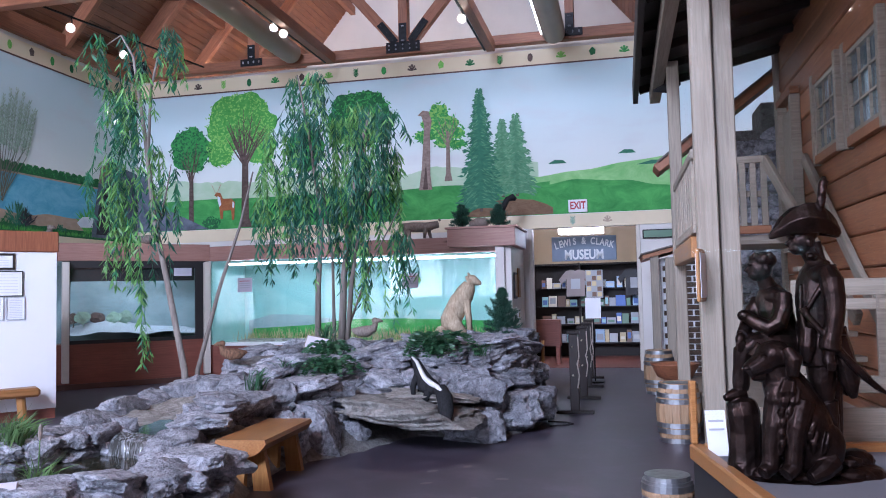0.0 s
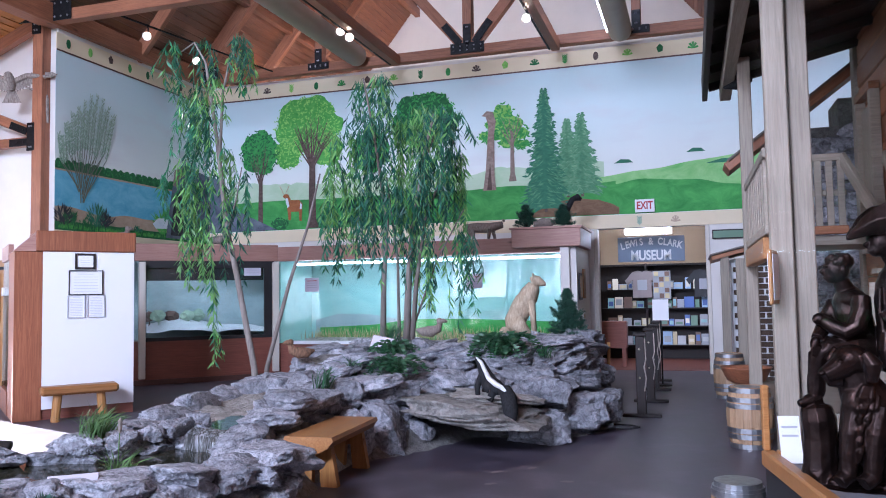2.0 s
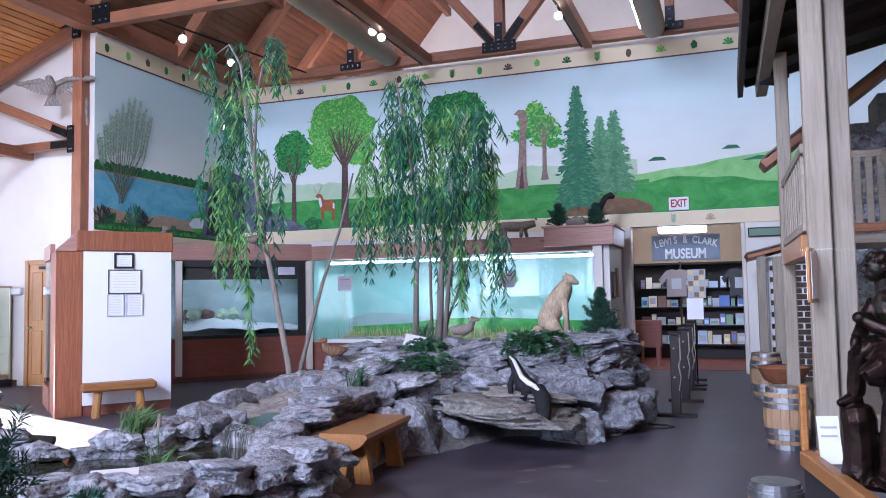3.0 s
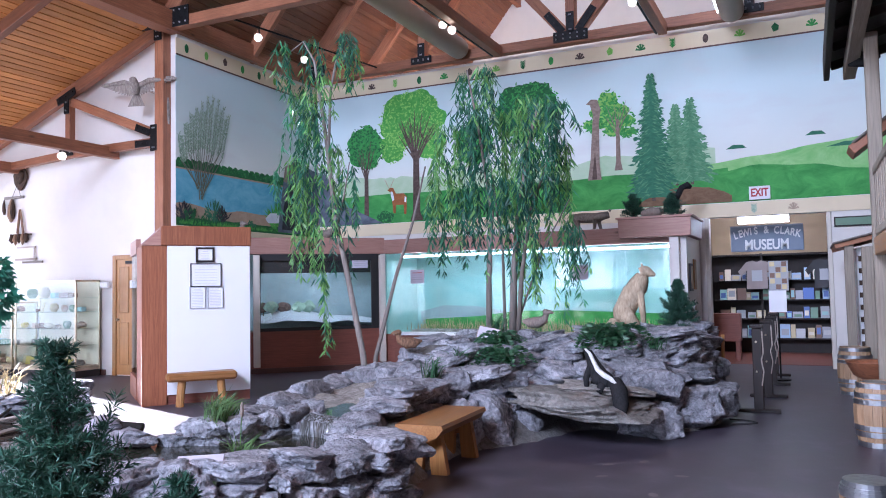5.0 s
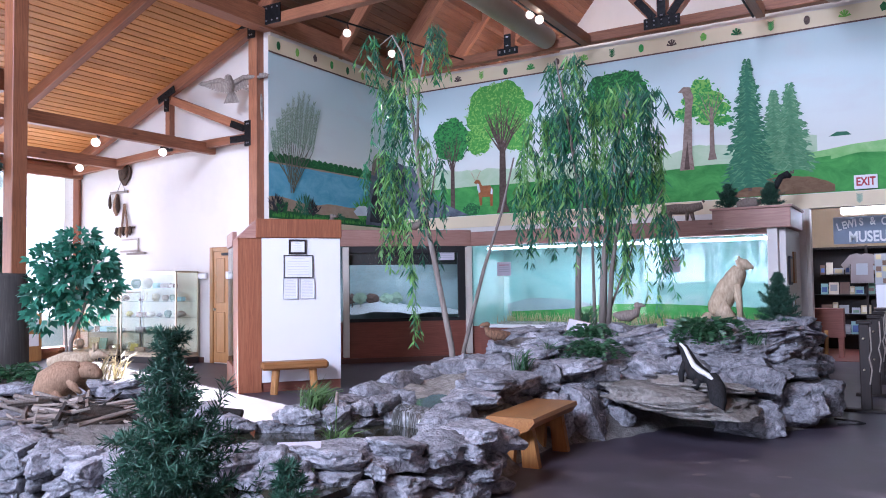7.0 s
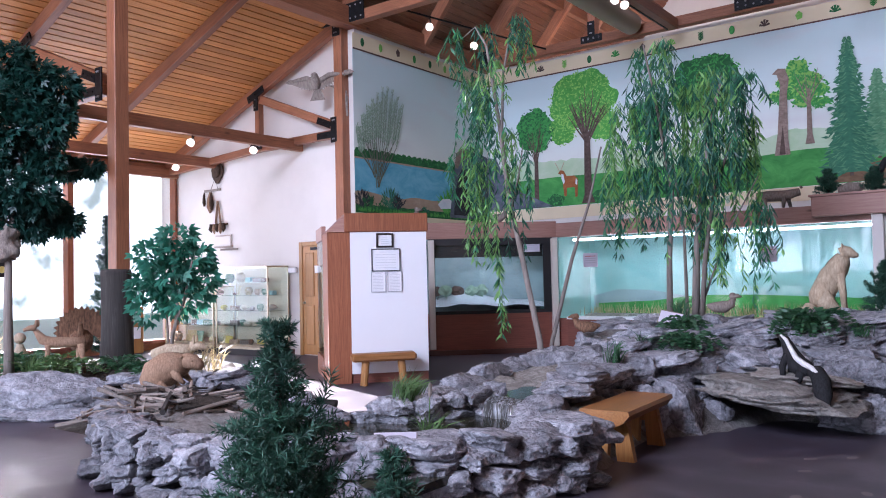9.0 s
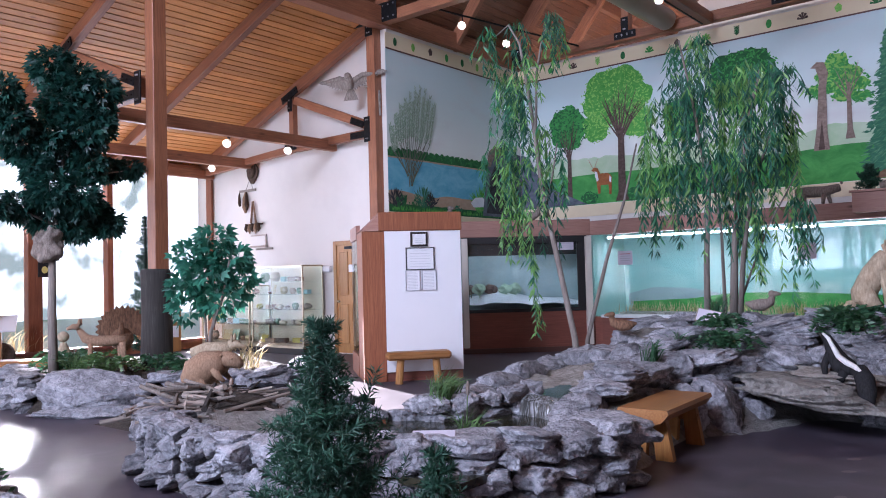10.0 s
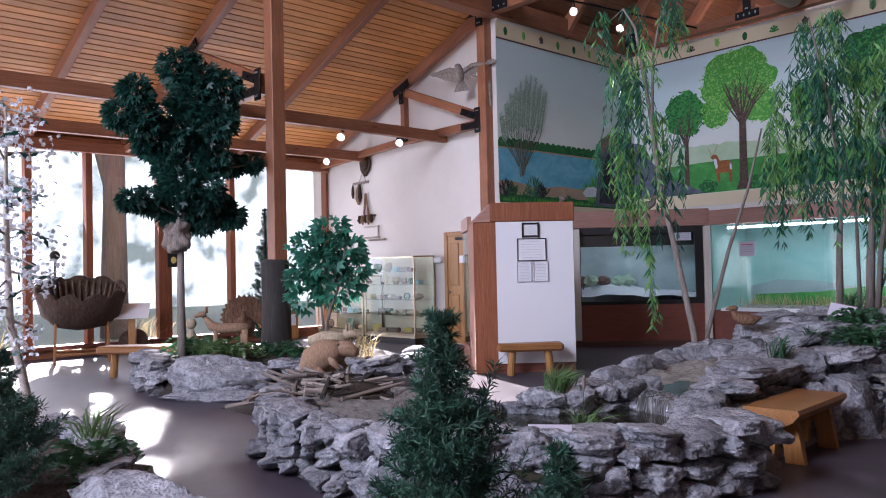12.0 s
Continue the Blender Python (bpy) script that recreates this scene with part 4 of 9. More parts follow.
# dark sedges and low spruce along the bank
for k, (x, z, h, n) in enumerate(((-4.12, 2.7, 0.42, 60), (-3.95, 2.7, 0.3, 50), (-3.36, 2.72, 0.45, 70), (-3.15, 2.72, 0.36, 60), (-3.62, 2.7, 0.2, 40), (-2.3, 2.7, 0.16, 40), (-1.55, 2.7, 0.7, 90))):
    qs = []
    for _ in range(n):
        a = rnd.uniform(-1.1, 1.1)
        d = Vector((math.sin(a), 0, math.cos(a)))
        r = rnd.uniform(0.0, 0.65) * h
        qs.append(leaf(Vector((x + rnd.gauss(0, 0.05) + d.x * r * 0.5, -0.026 - 0.0002 * k - rnd.random() * 0.002, z + d.z * r)), d, h * rnd.uniform(0.2, 0.45), 0.03, Vector((-d.z, 0, d.x))))
    tagged(mesh_part("painted_sedge", leaves_mesh("painted_sedge", (P_SHADOW, P_LEAF_DK, P_SPRUCE)[k % 3] if k < 6 else P_LEAF_MID, qs), side), kind="stuff")
qs = []
for k in range(340):
    x = -4.25 + 4.1 * rnd.random()
    d = Vector((rnd.uniform(-0.5, 0.5), 0, 1))
    qs.append(leaf(Vector((x, -0.0285 - rnd.random() * 0.002, 2.64)), d, rnd.uniform(0.06, 0.13), 0.014, Vector((-d.z, 0, d.x))))
tagged(mesh_part("painted_grass", leaves_mesh("painted_grass", P_LEAF_MID, qs), side), kind="stuff")
# grey rocks at the corner, on both walls
part("painted_rock", poly_part([(-1.5, 2.66), (-1.42, 3.1), (-1.3, 3.7), (-1.15, 4.0), (-0.85, 4.12), (-0.4, 4.1), (-0.06, 4.05), (-0.06, 2.66)], 0.032), P_ROCK, side)
part("painted_den", poly_part([(-1.3, 3.72), (-1.24, 4.02), (-1.0, 4.16), (-0.7, 4.14), (-0.62, 3.98), (-0.9, 3.98), (-1.1, 3.86), (-1.18, 3.7)], 0.034), P_SNAG, side)
part("painted_bear", poly_part([(-1.36, 2.72), (-1.3, 3.2), (-1.16, 3.55), (-1.02, 3.75), (-0.86, 3.72), (-0.84, 3.5), (-0.7, 3.2), (-0.62, 2.72)], 0.036), P_SHADOW, side)
part("painted_rock", poly_part([(-9.72, 2.86), (-9.72, 4.06), (-9.5, 4.0), (-9.3, 3.6), (-8.95, 3.25), (-8.1, 2.86)], 0.034), P_ROCK, mural)
part("painted_grey_rock", poly_part([(-1.9, 2.9), (-1.75, 3.02), (-1.5, 3.04), (-1.35, 2.95), (-1.45, 2.84), (-1.8, 2.82)], 0.03), P_SNOW, side)

# stencilled leaves on the cream bands
LEAF_MATS = (P_LEAF, P_LEAF_DK, P_LEAF2, P_TRUNK)


def stencil(parent, x, z, kind, mat, depth, s=1.0):
    bm = bmesh.new()
    if kind == 0:
        poly(bm, [(x + s * 0.05 * math.cos(a), z + s * 0.08 * math.sin(a)) for a in [2 * math.pi * k / 12 for k in range(12)]], -depth)
    elif kind == 1:
        for k, a in enumerate((-1.3, -0.65, 0, 0.65, 1.3)):
            flat_limb(bm, (x, z - 0.05 * s), (x + 0.09 * s * math.sin(a), z - 0.05 * s + 0.12 * s * math.cos(a)), 0.006, 0.022 * s, depth + 0.0003 * k)
    elif kind == 2:
        for k in range(5):
            for sg in (-1, 1):
                flat_limb(bm, (x, z - 0.07 * s + 0.03 * s * k), (x + sg * 0.05 * s, z - 0.03 * s + 0.03 * s * k), 0.012 * s, 0.006, depth + 0.0003 * k)
        flat_limb(bm, (x, z - 0.09 * s), (x, z + 0.09 * s), 0.005, 0.004, depth + 0.002)
    else:
        poly(bm, [(x - 0.03 * s, z - 0.06 * s), (x + 0.05 * s, z - 0.04 * s), (x + 0.06 * s, z + 0.04 * s), (x, z + 0.1 * s), (x - 0.06 * s, z + 0.03 * s)], -depth)
    part("leaf_stencil", bm, mat, parent)


stencils = thing("leaf_stencil_row", pose(0, MURAL_Y, 0), "row of small painted leaf stencils on the cream band", "stencils")
for k in range(19):
    stencil(stencils, -8.9 + k * 0.57, 5.8, (3, 1, 2, 0, 1)[k % 5], LEAF_MATS[(k * 3) % 4], 0.022)
for k in range(16):
    stencil(stencils, -7.0 + k * 0.62, 2.72, (2, 1)[k % 2], (CREAM, P_LEAF_GREY, P_TAN)[k % 3], 0.026, 0.9)
stencils2 = thing("leaf_stencil_row", pose(MURAL_X, MURAL_Y, 0, 0, 0, 90), "row of small painted leaf stencils on the cream band", "stencils")
for k in range(8):
    stencil(stencils2, -4.05 + k * 0.5, 5.74, (0, 0, 3, 0)[k % 4], LEAF_MATS[(k + 1) % 4], 0.022)

exit_sign = thing("exit_sign", pose(-0.7, MURAL_Y - 0.03, 2.98), "white exit sign with dark red letters", "sign")
part("panel", boxes((-0.17, 0.17, -0.04, 0, -0.115, 0.115), bevel=0.006), PAPER, exit_sign)
text_mesh("EXIT", 0.19, REDTEXT, "lettering", exit_sign, pose(0, -0.043, 0, 90, 0, 0), 0.72)

# ---- display cases under the painting ----
def wall_run(name, a, b, label, base_h=0.62, z_top=2.12, fascia=0.3, depth=0.9, frame_mat=None):
    """A display unit between two floor points: base, fascia, glass front, box behind. Local x runs from a to b, +y is behind."""
    m, ln = beam_pose((*a, 0), (*b, 0))
    t = thing(name, m, label, "display case", "display cases")
    part("base_panel", boxes((0, ln, 0, 0.06, 0, base_h)), REDWOOD, t, "red-brown stained base panel")
    part("toe_rail", boxes((0, ln, -0.02, 0.0, 0, 0.09)), TRIM, t)
    part("fascia", boxes((0, ln, -0.03, 0.1, z_top, z_top + fascia), bevel=0.01), FASCIA, t, "red-brown fascia board")
    part("roof_board", boxes((0, ln, 0.1, depth, z_top + 0.2, z_top + 0.24)), FASCIA, t)
    part("floor_board", boxes((0, ln, 0.06, depth, base_h - 0.05, base_h - 0.01)), P_TAN, t)
    gl = part("glass_front", boxes((0, ln, 0.02, 0.03, base_h, z_top)), CASE_GLASS, t)
    gl.visible_shadow = False
    return t, ln


# snow scene in a black frame
t, ln = wall_run("display_case", (-9.0, 11.15), (-7.2, 12.85), "black framed display case with a snowy diorama", 0.74, 2.12, 0.3, 0.8)
part("frame", boxes((0.08, ln - 0.08, -0.02, 0.02, 0.74, 0.80), (0.08, ln - 0.08, -0.02, 0.02, 2.0, 2.12), (0.08, 0.2, -0.02, 0.02, 0.80, 2.0), (ln - 0.26, ln - 0.08, -0.02, 0.02, 0.80, 2.0)), BLACK, t, "black frame")
part("valance", boxes((0.2, ln - 0.26, 0.04, 0.05, 1.78, 2.1)), BLACK, t)
part("backdrop_panel", boxes((0.0, ln, 0.76, 0.78, 0.7, 2.3)), P_SCENE, t, "painted misty sky backdrop")
bm = bmesh.new()
bmesh.ops.create_grid(bm, x_segments=26, y_segments=8, size=0.5, matrix=Matrix.Translation((ln / 2, 0.42, 0.86)) @ Matrix.Diagonal((ln - 0.24, 0.66, 1, 1)))
for v in bm.verts:
    v.co.z += 0.16 * math.exp(-((v.co.x - ln * 0.36) / 0.6) ** 2) * (v.co.y / 0.7) + 0.05 * noise.noise(v.co * 3) + 0.1 * v.co.y
part("snow_bank", bm, P_SNOW, t, smooth=True)
for i, (x, y) in enumerate(((0.45, 0.6), (0.7, 0.65), (0.95, 0.62), (0.3, 0.68), (1.15, 0.66))):
    bm = bmesh.new()
    tube(bm, [(x, y, 0.95), (x + 0.02, y, 1.1)], [0.012, 0.006], 5)
    ball(bm, (x, y, 1.16), (0.13, 0.05, 0.1), 2)
    roughen(bm, 0.05, 18, i)
    part("bare_bush", bm, P_TRUNK if i % 2 else P_LEAF_GREY, t)
# added area lamp that brightens the snow scene; no fitting stands here
window_light("snow_case_light", (-8.35, 12.25, 2.05), (-8.45, 12.35, 0.9), 1.4, 0.15, 9, (0.9, 0.97, 1.0))
card = part("notice", boxes((ln - 0.62, ln - 0.32, -0.012, -0.006, 1.86, 2.06)), LILAC, t, "lilac paper notice")
for k in range(4):
    part("print_line", boxes((ln - 0.58, ln - 0.36, -0.015, -0.0125, 2.01 - k * 0.035, 2.022 - k * 0.035)), GREYTEXT, card)
# window strip: white uprights
for x, y in ((-8.85, 11.22), (-7.22, 12.83)):
    single("case_upright", boxes((-0.055, 0.055, -0.07, 0.05, 0.12, 2.1), bevel=0.01), OFFW, pose(x, y - 0.05, 0, 0, 0, 44), "ivory painted upright between display cases", "upright", "case uprights")
# dark case beside the kiosk
t, ln = wall_run("display_case", (-8.75, 9.3), (-9.0, 11.12), "dark display case behind the notice board", 0.66, 2.12, 0.3, 0.6)
part("backdrop_panel", boxes((0, ln, 0.5, 0.52, 0.6, 2.3)), P_SPRUCE, t)
part("notice", boxes((ln - 0.36, ln - 0.1, -0.012, -0.006, 1.4, 1.66)), PAPER, t, "white paper notice")

# long wetland diorama
t, ln = wall_run("display_case", (-7.2, 12.86), (-1.8, 12.86), "long glass-fronted wetland diorama with a pale green backdrop", 0.62, 2.12, 0.26, 1.35)
part("backdrop_panel", boxes((0, ln, 1.3, 1.32, 0.5, 2.35)), P_GREENBLUE, t, "pale green painted backdrop")
part("side_panel", boxes((0.0, 0.02, 0.03, 1.3, 0.5, 2.35), (ln - 0.02, ln, 0.05, 1.3, 0.5, 2.35)), P_GREENBLUE, t)
part("painted_reeds", poly_part([(0.2, 0.6), (ln - 0.1, 0.6), (ln - 0.1, 0.92), (ln * 0.6, 1.0), (ln * 0.4, 1.0), (ln * 0.25, 0.9), (0.2, 0.85)], -1.29), P_GRASS, t)
part("painted_hill", poly_part([(0.1, 0.8), (0.1, 1.0), (0.6, 1.12), (1.3, 1.1), (2.0, 0.98), (2.2, 0.8)], -1.295), P_SCENE, t)
qs = []
rnd = random.Random(9)
for _ in range(900):
    p = Vector((rnd.uniform(0.2, ln - 0.2), rnd.uniform(0.5, 1.25), 0.62))
    qs.append(leaf(p, Vector((rnd.uniform(-0.4, 0.4), rnd.uniform(-0.2, 0.2), 1)), rnd.uniform(0.1, 0.3), 0.014))
tagged(mesh_part("reeds", leaves_mesh("reeds", DRY, qs), t), kind="stuff")
part("pebble_bed", roughen(boxes((0.5, 2.6, 0.1, 0.5, 0.6, 0.7)), 0.0, 1), ROCK_TAN, t)
part("light_strip", boxes((0.3, ln - 0.1, 0.08, 0.14, 2.04, 2.075)), glow("tube_light", (0.85, 0.95, 1.0), 6.0), t, "lit white tube")
part("front_ledge", boxes((0.32, 2.4, -0.28, -0.032, 0.62, 0.67)), BOARD_W, t)
part("front_box", boxes((0.32, 2.4, -0.24, -0.032, 0.0, 0.62)), REDWOOD, t)
for x in (0.55, 3.6):
    c = part("notice", boxes((x, x + 0.28, -0.012, -0.006, 1.55, 1.8)), LILAC, t, "lilac paper notice")
    for k in range(4):
        part("print_line", boxes((x + 0.04, x + 0.24, -0.015, -0.0125, 1.74 - k * 0.04, 1.752 - k * 0.04)), REDTEXT if k == 0 else GREYTEXT, c)
strip = window_light("case_tube_light", (-4.4, 13.2, 2.1), (-4.4, 13.7, 1.0), 4.6, 0.1, 19, (0.8, 0.97, 1.0))
# raised box at the end and the white end wall
t = thing("end_cabinet", pose(0, 0, 0), "white end wall of the display with a boxed red-brown cap", "display case")
part("end_wall", boxes((-1.95, -1.72, 12.8, 14.43, 0, 2.2)), WHITE, t)
part("cap", boxes((-2.75, -1.62, 12.62, 14.0, 2.2, 2.5), bevel=0.01), FASCIA, t)
part("cap_rim", boxes((-2.78, -1.59, 12.59, 14.03, 2.5, 2.53)), FASCIA, t)
part("corner_post", boxes((-1.97, -1.82, 12.7, 12.8, 0, 2.2), bevel=0.008), WHITE, t)
for i, (y, z, w, h, mt) in enumerate(((13.1, 1.55, 0.3, 0.44, BLACK), (13.55, 1.6, 0.26, 0.5, PINE), (13.4, 1.05, 0.2, 0.16, PAPER), (13.05, 0.95, 0.18, 0.22, BLACK))):
    fr = thing("picture_frame", pose(-1.715, y, z), "small framed picture on the white end wall", "picture", "pictures")
    part("frame", boxes((0, 0.025, -w / 2, w / 2, -h / 2, h / 2), bevel=0.006), mt, fr)
    part("sheet", boxes((0.026, 0.029, -w / 2 + 0.04, w / 2 - 0.04, -h / 2 + 0.04, h / 2 - 0.04)), P_TAN, fr)

# notice-board kiosk
m, ln = beam_pose((-7.78, 7.55, 0), (-6.93, 8.60, 0))
k = thing("notice_kiosk", m, "boxy kiosk of rough red boards with a white notice panel", "kiosk")
part("body", boxes((0.0, ln, 0.0, 0.7, 0.0, 2.07)), REDWOOD, k)
part("corner_board", boxes((-0.012, 0.28, -0.03, 0.0, 0.0, 2.07), bevel=0.006), ROUGH_WOOD, k, "rough-sawn red board")
part("side_board", boxes((-0.03, -0.002, -0.03, 0.7, 0, 2.07)), ROUGH_WOOD, k)
part("cap", boxes((0.2, ln + 0.02, -0.06, 0.72, 2.07, 2.33), bevel=0.012), ROUGH_WOOD, k, "rough-sawn red cap board")
bm = bmesh.new()
fv = [bm.verts.new(c) for c in ((-0.04, -0.04, 2.07), (0.2, -0.05, 2.07), (0.2, -0.05, 2.3), (0.2, 0.7, 2.07), (-0.04, 0.7, 2.07), (0.2, 0.7, 2.3))]
for f in ((0, 1, 2), (3, 4, 5), (0, 2, 5, 4), (0, 4, 3, 1), (1, 3, 5, 2)):
    bm.faces.new([fv[i] for i in f])
part("sloped_cap", bm, FASCIA, k)
part("white_panel", boxes((0.28, ln + 0.0, -0.035, -0.002, 0.13, 2.07)), BOARD_W, k, "white painted notice panel")
part("glass_side", boxes((-0.02, 0.0, 0.72, 1.7, 0.3, 2.0)), CASE_GLASS, k).visible_shadow = False
part("side_base", boxes((-0.04, 0.02, 0.7, 1.7, 0.0, 0.3)), ROUGH_WOOD, k)
part("side_head", boxes((-0.04, 0.02, 0.7, 1.7, 2.0, 2.2)), FASCIA, k)


def framed(x, z, w, h, border, mat, lines, label):
    f = thing("framed_notice", m @ pose(x, -0.04, z), label, "notice", "notices on the kiosk")
    part("frame", boxes((-w / 2, w / 2, -0.018, 0, -h / 2, -h / 2 + border), (-w / 2, w / 2, -0.018, 0, h / 2 - border, h / 2), (-w / 2, -w / 2 + border, -0.018, 0, -h / 2 + border, h / 2 - border), (w / 2 - border, w / 2, -0.018, 0, -h / 2 + border, h / 2 - border)), mat, f)
    sh = part("sheet", boxes((-w / 2 + border, w / 2 - border, -0.008, -0.002, -h / 2 + border, h / 2 - border)), PAPER, f)
    for i in range(lines):
        z0 = h / 2 - border - (h - 2 * border) * (i + 1) / (lines + 1)
        q = w / 2 - border * 2
        part("print_line", boxes((-q * (0.5 if i == 0 else 0.8), q * (0.5 if i == 0 else 0.8), -0.0115, -0.0085, z0 - 0.0028, z0 + 0.0028)), PALETEXT, sh)


framed(0.76, 1.95, 0.24, 0.2, 0.026, DARKWOOD, 4, "small certificate in a dark wooden frame")
framed(0.77, 1.68, 0.40, 0.31, 0.011, BLACK, 7, "wide certificate in a thin black frame")
framed(0.66, 1.38, 0.2, 0.28, 0.006, GREYTEXT, 12, "printed list in a thin grey frame")
framed(0.89, 1.38, 0.2, 0.28, 0.006, GREYTEXT, 12, "printed list in a thin grey frame")


def log_bench(m, length, h, d, label):
    b = thing("log_bench", m, label, "bench", "log benches")
    bm = boxes((-length / 2, length / 2, -d / 2, d / 2, h - 0.11, h), bevel=0.03)
    roughen(bm, 0.006, 5)
    part("seat", bm, PINE, b)
    for s in (-1, 1):
        bm = bmesh.new()
        tube(bm, [(s * (length / 2 - 0.17), 0.0, 0), (s * (length / 2 - 0.2), 0, h - 0.1)], 0.052, 10)
        part("leg", bm, PINE_Z, b)
    return b


ang = math.degrees(math.atan2(8.60 - 7.55, 0.85))
log_bench(m @ pose(0.67, -0.3, 0), 0.88, 0.43, 0.24, "low bench of a split pine log beside the kiosk")

# slab bench by the rocks
b = thing("slab_bench", pose(-2.74, 5.86, 0, 0, 0, 93), "low pine bench with a half-round slab seat and splayed plank legs", "bench")
bm = bmesh.new()
sec = [(-0.19, 0.40), (-0.2, 0.37), (-0.15, 0.31), (-0.06, 0.27), (0.06, 0.27), (0.15, 0.31), (0.2, 0.37), (0.19, 0.40)]
r0, r1 = [bm.verts.new((-0.5, y, z)) for y, z in sec], [bm.verts.new((0.5, y, z)) for y, z in sec]
for i in range(8):
    bm.faces.new((r0[i], r0[(i + 1) % 8], r1[(i + 1) % 8], r1[i]))
bm.faces.new(r0[::-1])
bm.faces.new(r1)
part("seat", bm, PINE, b)
for s in (-1, 1):
    for q in (-1, 1):
        bm = bmesh.new()
        x = s * 0.33
        vs = [bm.verts.new(c) for c in ((x - 0.03, q * 0.015, 0.3), (x + 0.03, q * 0.015, 0.3), (x + 0.03, q * 0.12, 0.32), (x - 0.03, q * 0.12, 0.32), (x - 0.03, q * 0.04, 0), (x + 0.03, q * 0.04, 0), (x + 0.03, q * 0.175, 0), (x - 0.03, q * 0.175, 0))]
        for f in ((0, 1, 2, 3), (4, 7, 6, 5), (0, 4, 5, 1), (1, 5, 6, 2), (2, 6, 7, 3), (3, 7, 4, 0)):
            bm.faces.new([vs[i] for i in f])
        part("leg", bm, PINE_Z, b)
    part("stretcher", boxes((s * 0.33 - 0.02, s * 0.33 + 0.02, -0.14, 0.14, 0.2, 0.25)), PINE, b)

# door in the white wall
d = thing("door", pose(-10.96, WHITE_Y, 0), "closed varnished pine panel door with a paper notice", "door")
part("casing", boxes((-0.45, -0.36, -0.04, -0.002, 0, 2.16), (0.36, 0.45, -0.04, -0.002, 0, 2.16), (-0.36, 0.36, -0.04, -0.002, 2.08, 2.16), bevel=0.006), PINE_Z, d)
lf = part("leaf", boxes((-0.36, 0.36, -0.02, -0.002, 0.02, 2.08)), PINE_Z, d)
for x0, x1, z0, z1 in ((-0.28, -0.05, 0.2, 0.95), (0.05, 0.28, 0.2, 0.95), (-0.28, -0.05, 1.12, 1.95), (0.05, 0.28, 1.12, 1.95)):
    part("door_panel", boxes((x0, x1, -0.034, -0.0205, z0, z1), bevel=0.011), PINE_Z, lf)
part("handle", ball(lathe(bmesh.new(), [(0.025, 0), (0.025, 0.01)], 12, pose(-0.31, -0.02, 1.0, 90)), (-0.31, -0.05, 1.0), 0.025), BRASS, lf)
part("notice", boxes((-0.02, 0.2, -0.039, -0.036, 1.56, 1.7)), PAPER, lf)
part("door_closer", boxes((-0.1, 0.25, -0.07, -0.02, 2.0, 2.05)), BLACKSTEEL, d)

# ---- rockery ----
def rock_data(seed):
    """A blocky split limestone piece of about unit size: flat broken faces, bedding steps and pits."""
    bm = bmesh.new()
    bmesh.ops.create_cube(bm, size=1.0)
    bmesh.ops.subdivide_edges(bm, edges=bm.edges[:], cuts=13, use_grid_fill=True)
    off = Vector((seed * 11.7, seed * 5.3, seed * 2.9))
    rnd = random.Random(seed)
    cuts = []
    for k in range(11):
        a = rnd.uniform(0, 6.283)
        up = rnd.uniform(-0.35, 0.35) if k < 7 else rnd.choice((-1.2, 1.2))
        cuts.append((Vector((math.cos(a), math.sin(a), up)).normalized(), rnd.uniform(0.33, 0.5)))
    for v in bm.verts:
        c = v.co * 2
        r = (abs(c.x) ** 9 + abs(c.y) ** 9 + abs(c.z) ** 9) ** (1 / 9)
        p = c / max(r, 1e-6) * 0.5
        w = Vector((noise.noise(p * 1.7 + off), noise.noise(p * 1.7 + off + Vector((9, 0, 0))), noise.noise(p * 1.7 + off + Vector((0, 9, 0)))))
        p += w * 0.13
        for n, d in cuts:
            k = p.dot(n) - d
            if k > 0:
                p -= n * k
        nrm = p.normalized()
        bed = noise.noise(Vector((p.x * 0.8, p.y * 0.8, p.z * 7)) + off)
        crack = abs(noise.noise(p * 3.1 + off * 1.7))
        p += nrm * (0.02 * (1 if bed > 0.12 else -1 if bed < -0.15 else 0) + 0.042 * noise.fractal(p * 6 + off, 0.7, 2.1, 6) - 0.05 * max(0, 0.07 - crack) / 0.07)
        v.co = p
    bmesh.ops.triangulate(bm, faces=bm.faces[:])
    return finish(bm, "rock", ROCK, True)


ROCKS = [rock_data(s) for s in range(16)]
ROCKS_TAN = []
for me in ROCKS[:5]:
    c = me.copy()
    c.materials.clear()
    c.materials.append(ROCK_TAN)
    ROCKS_TAN.append(c)
RR = random.Random(42)


def rock(parent, x, y, z, sx, sy, sz, yaw=None, tilt=10, tan=False, which=None):
    me = RR.choice(ROCKS_TAN if tan else ROCKS) if which is None else (ROCKS_TAN if tan else ROCKS)[which]
    ob = new("rock", me)
    ob.parent = parent
    yaw = RR.uniform(0, 360) if yaw is None else yaw
    ob.matrix_basis = pose(x, y, z, RR.uniform(-tilt, tilt), RR.uniform(-tilt, tilt), yaw) @ Matrix.Diagonal((sx, sy, sz, 1))
    return ob


def along(pts, closed=False):
    """Walk a polyline: yields a function from arc length to place and heading."""
    ps = [Vector((*p, 0)) for p in pts]
    if closed:
        ps.append(ps[0])
    seg = [(a, b, (b - a).length) for a, b in zip(ps, ps[1:])]
    total = sum(s[2] for s in seg)

    def at(s):
        for a, b, ln in seg:
            if s <= ln:
                return a.lerp(b, s / ln), math.degrees(math.atan2(b.y - a.y, b.x - a.x))
            s -= ln
        a, b, ln = seg[-1]
        return b, math.degrees(math.atan2(b.y - a.y, b.x - a.x))
    return at, total


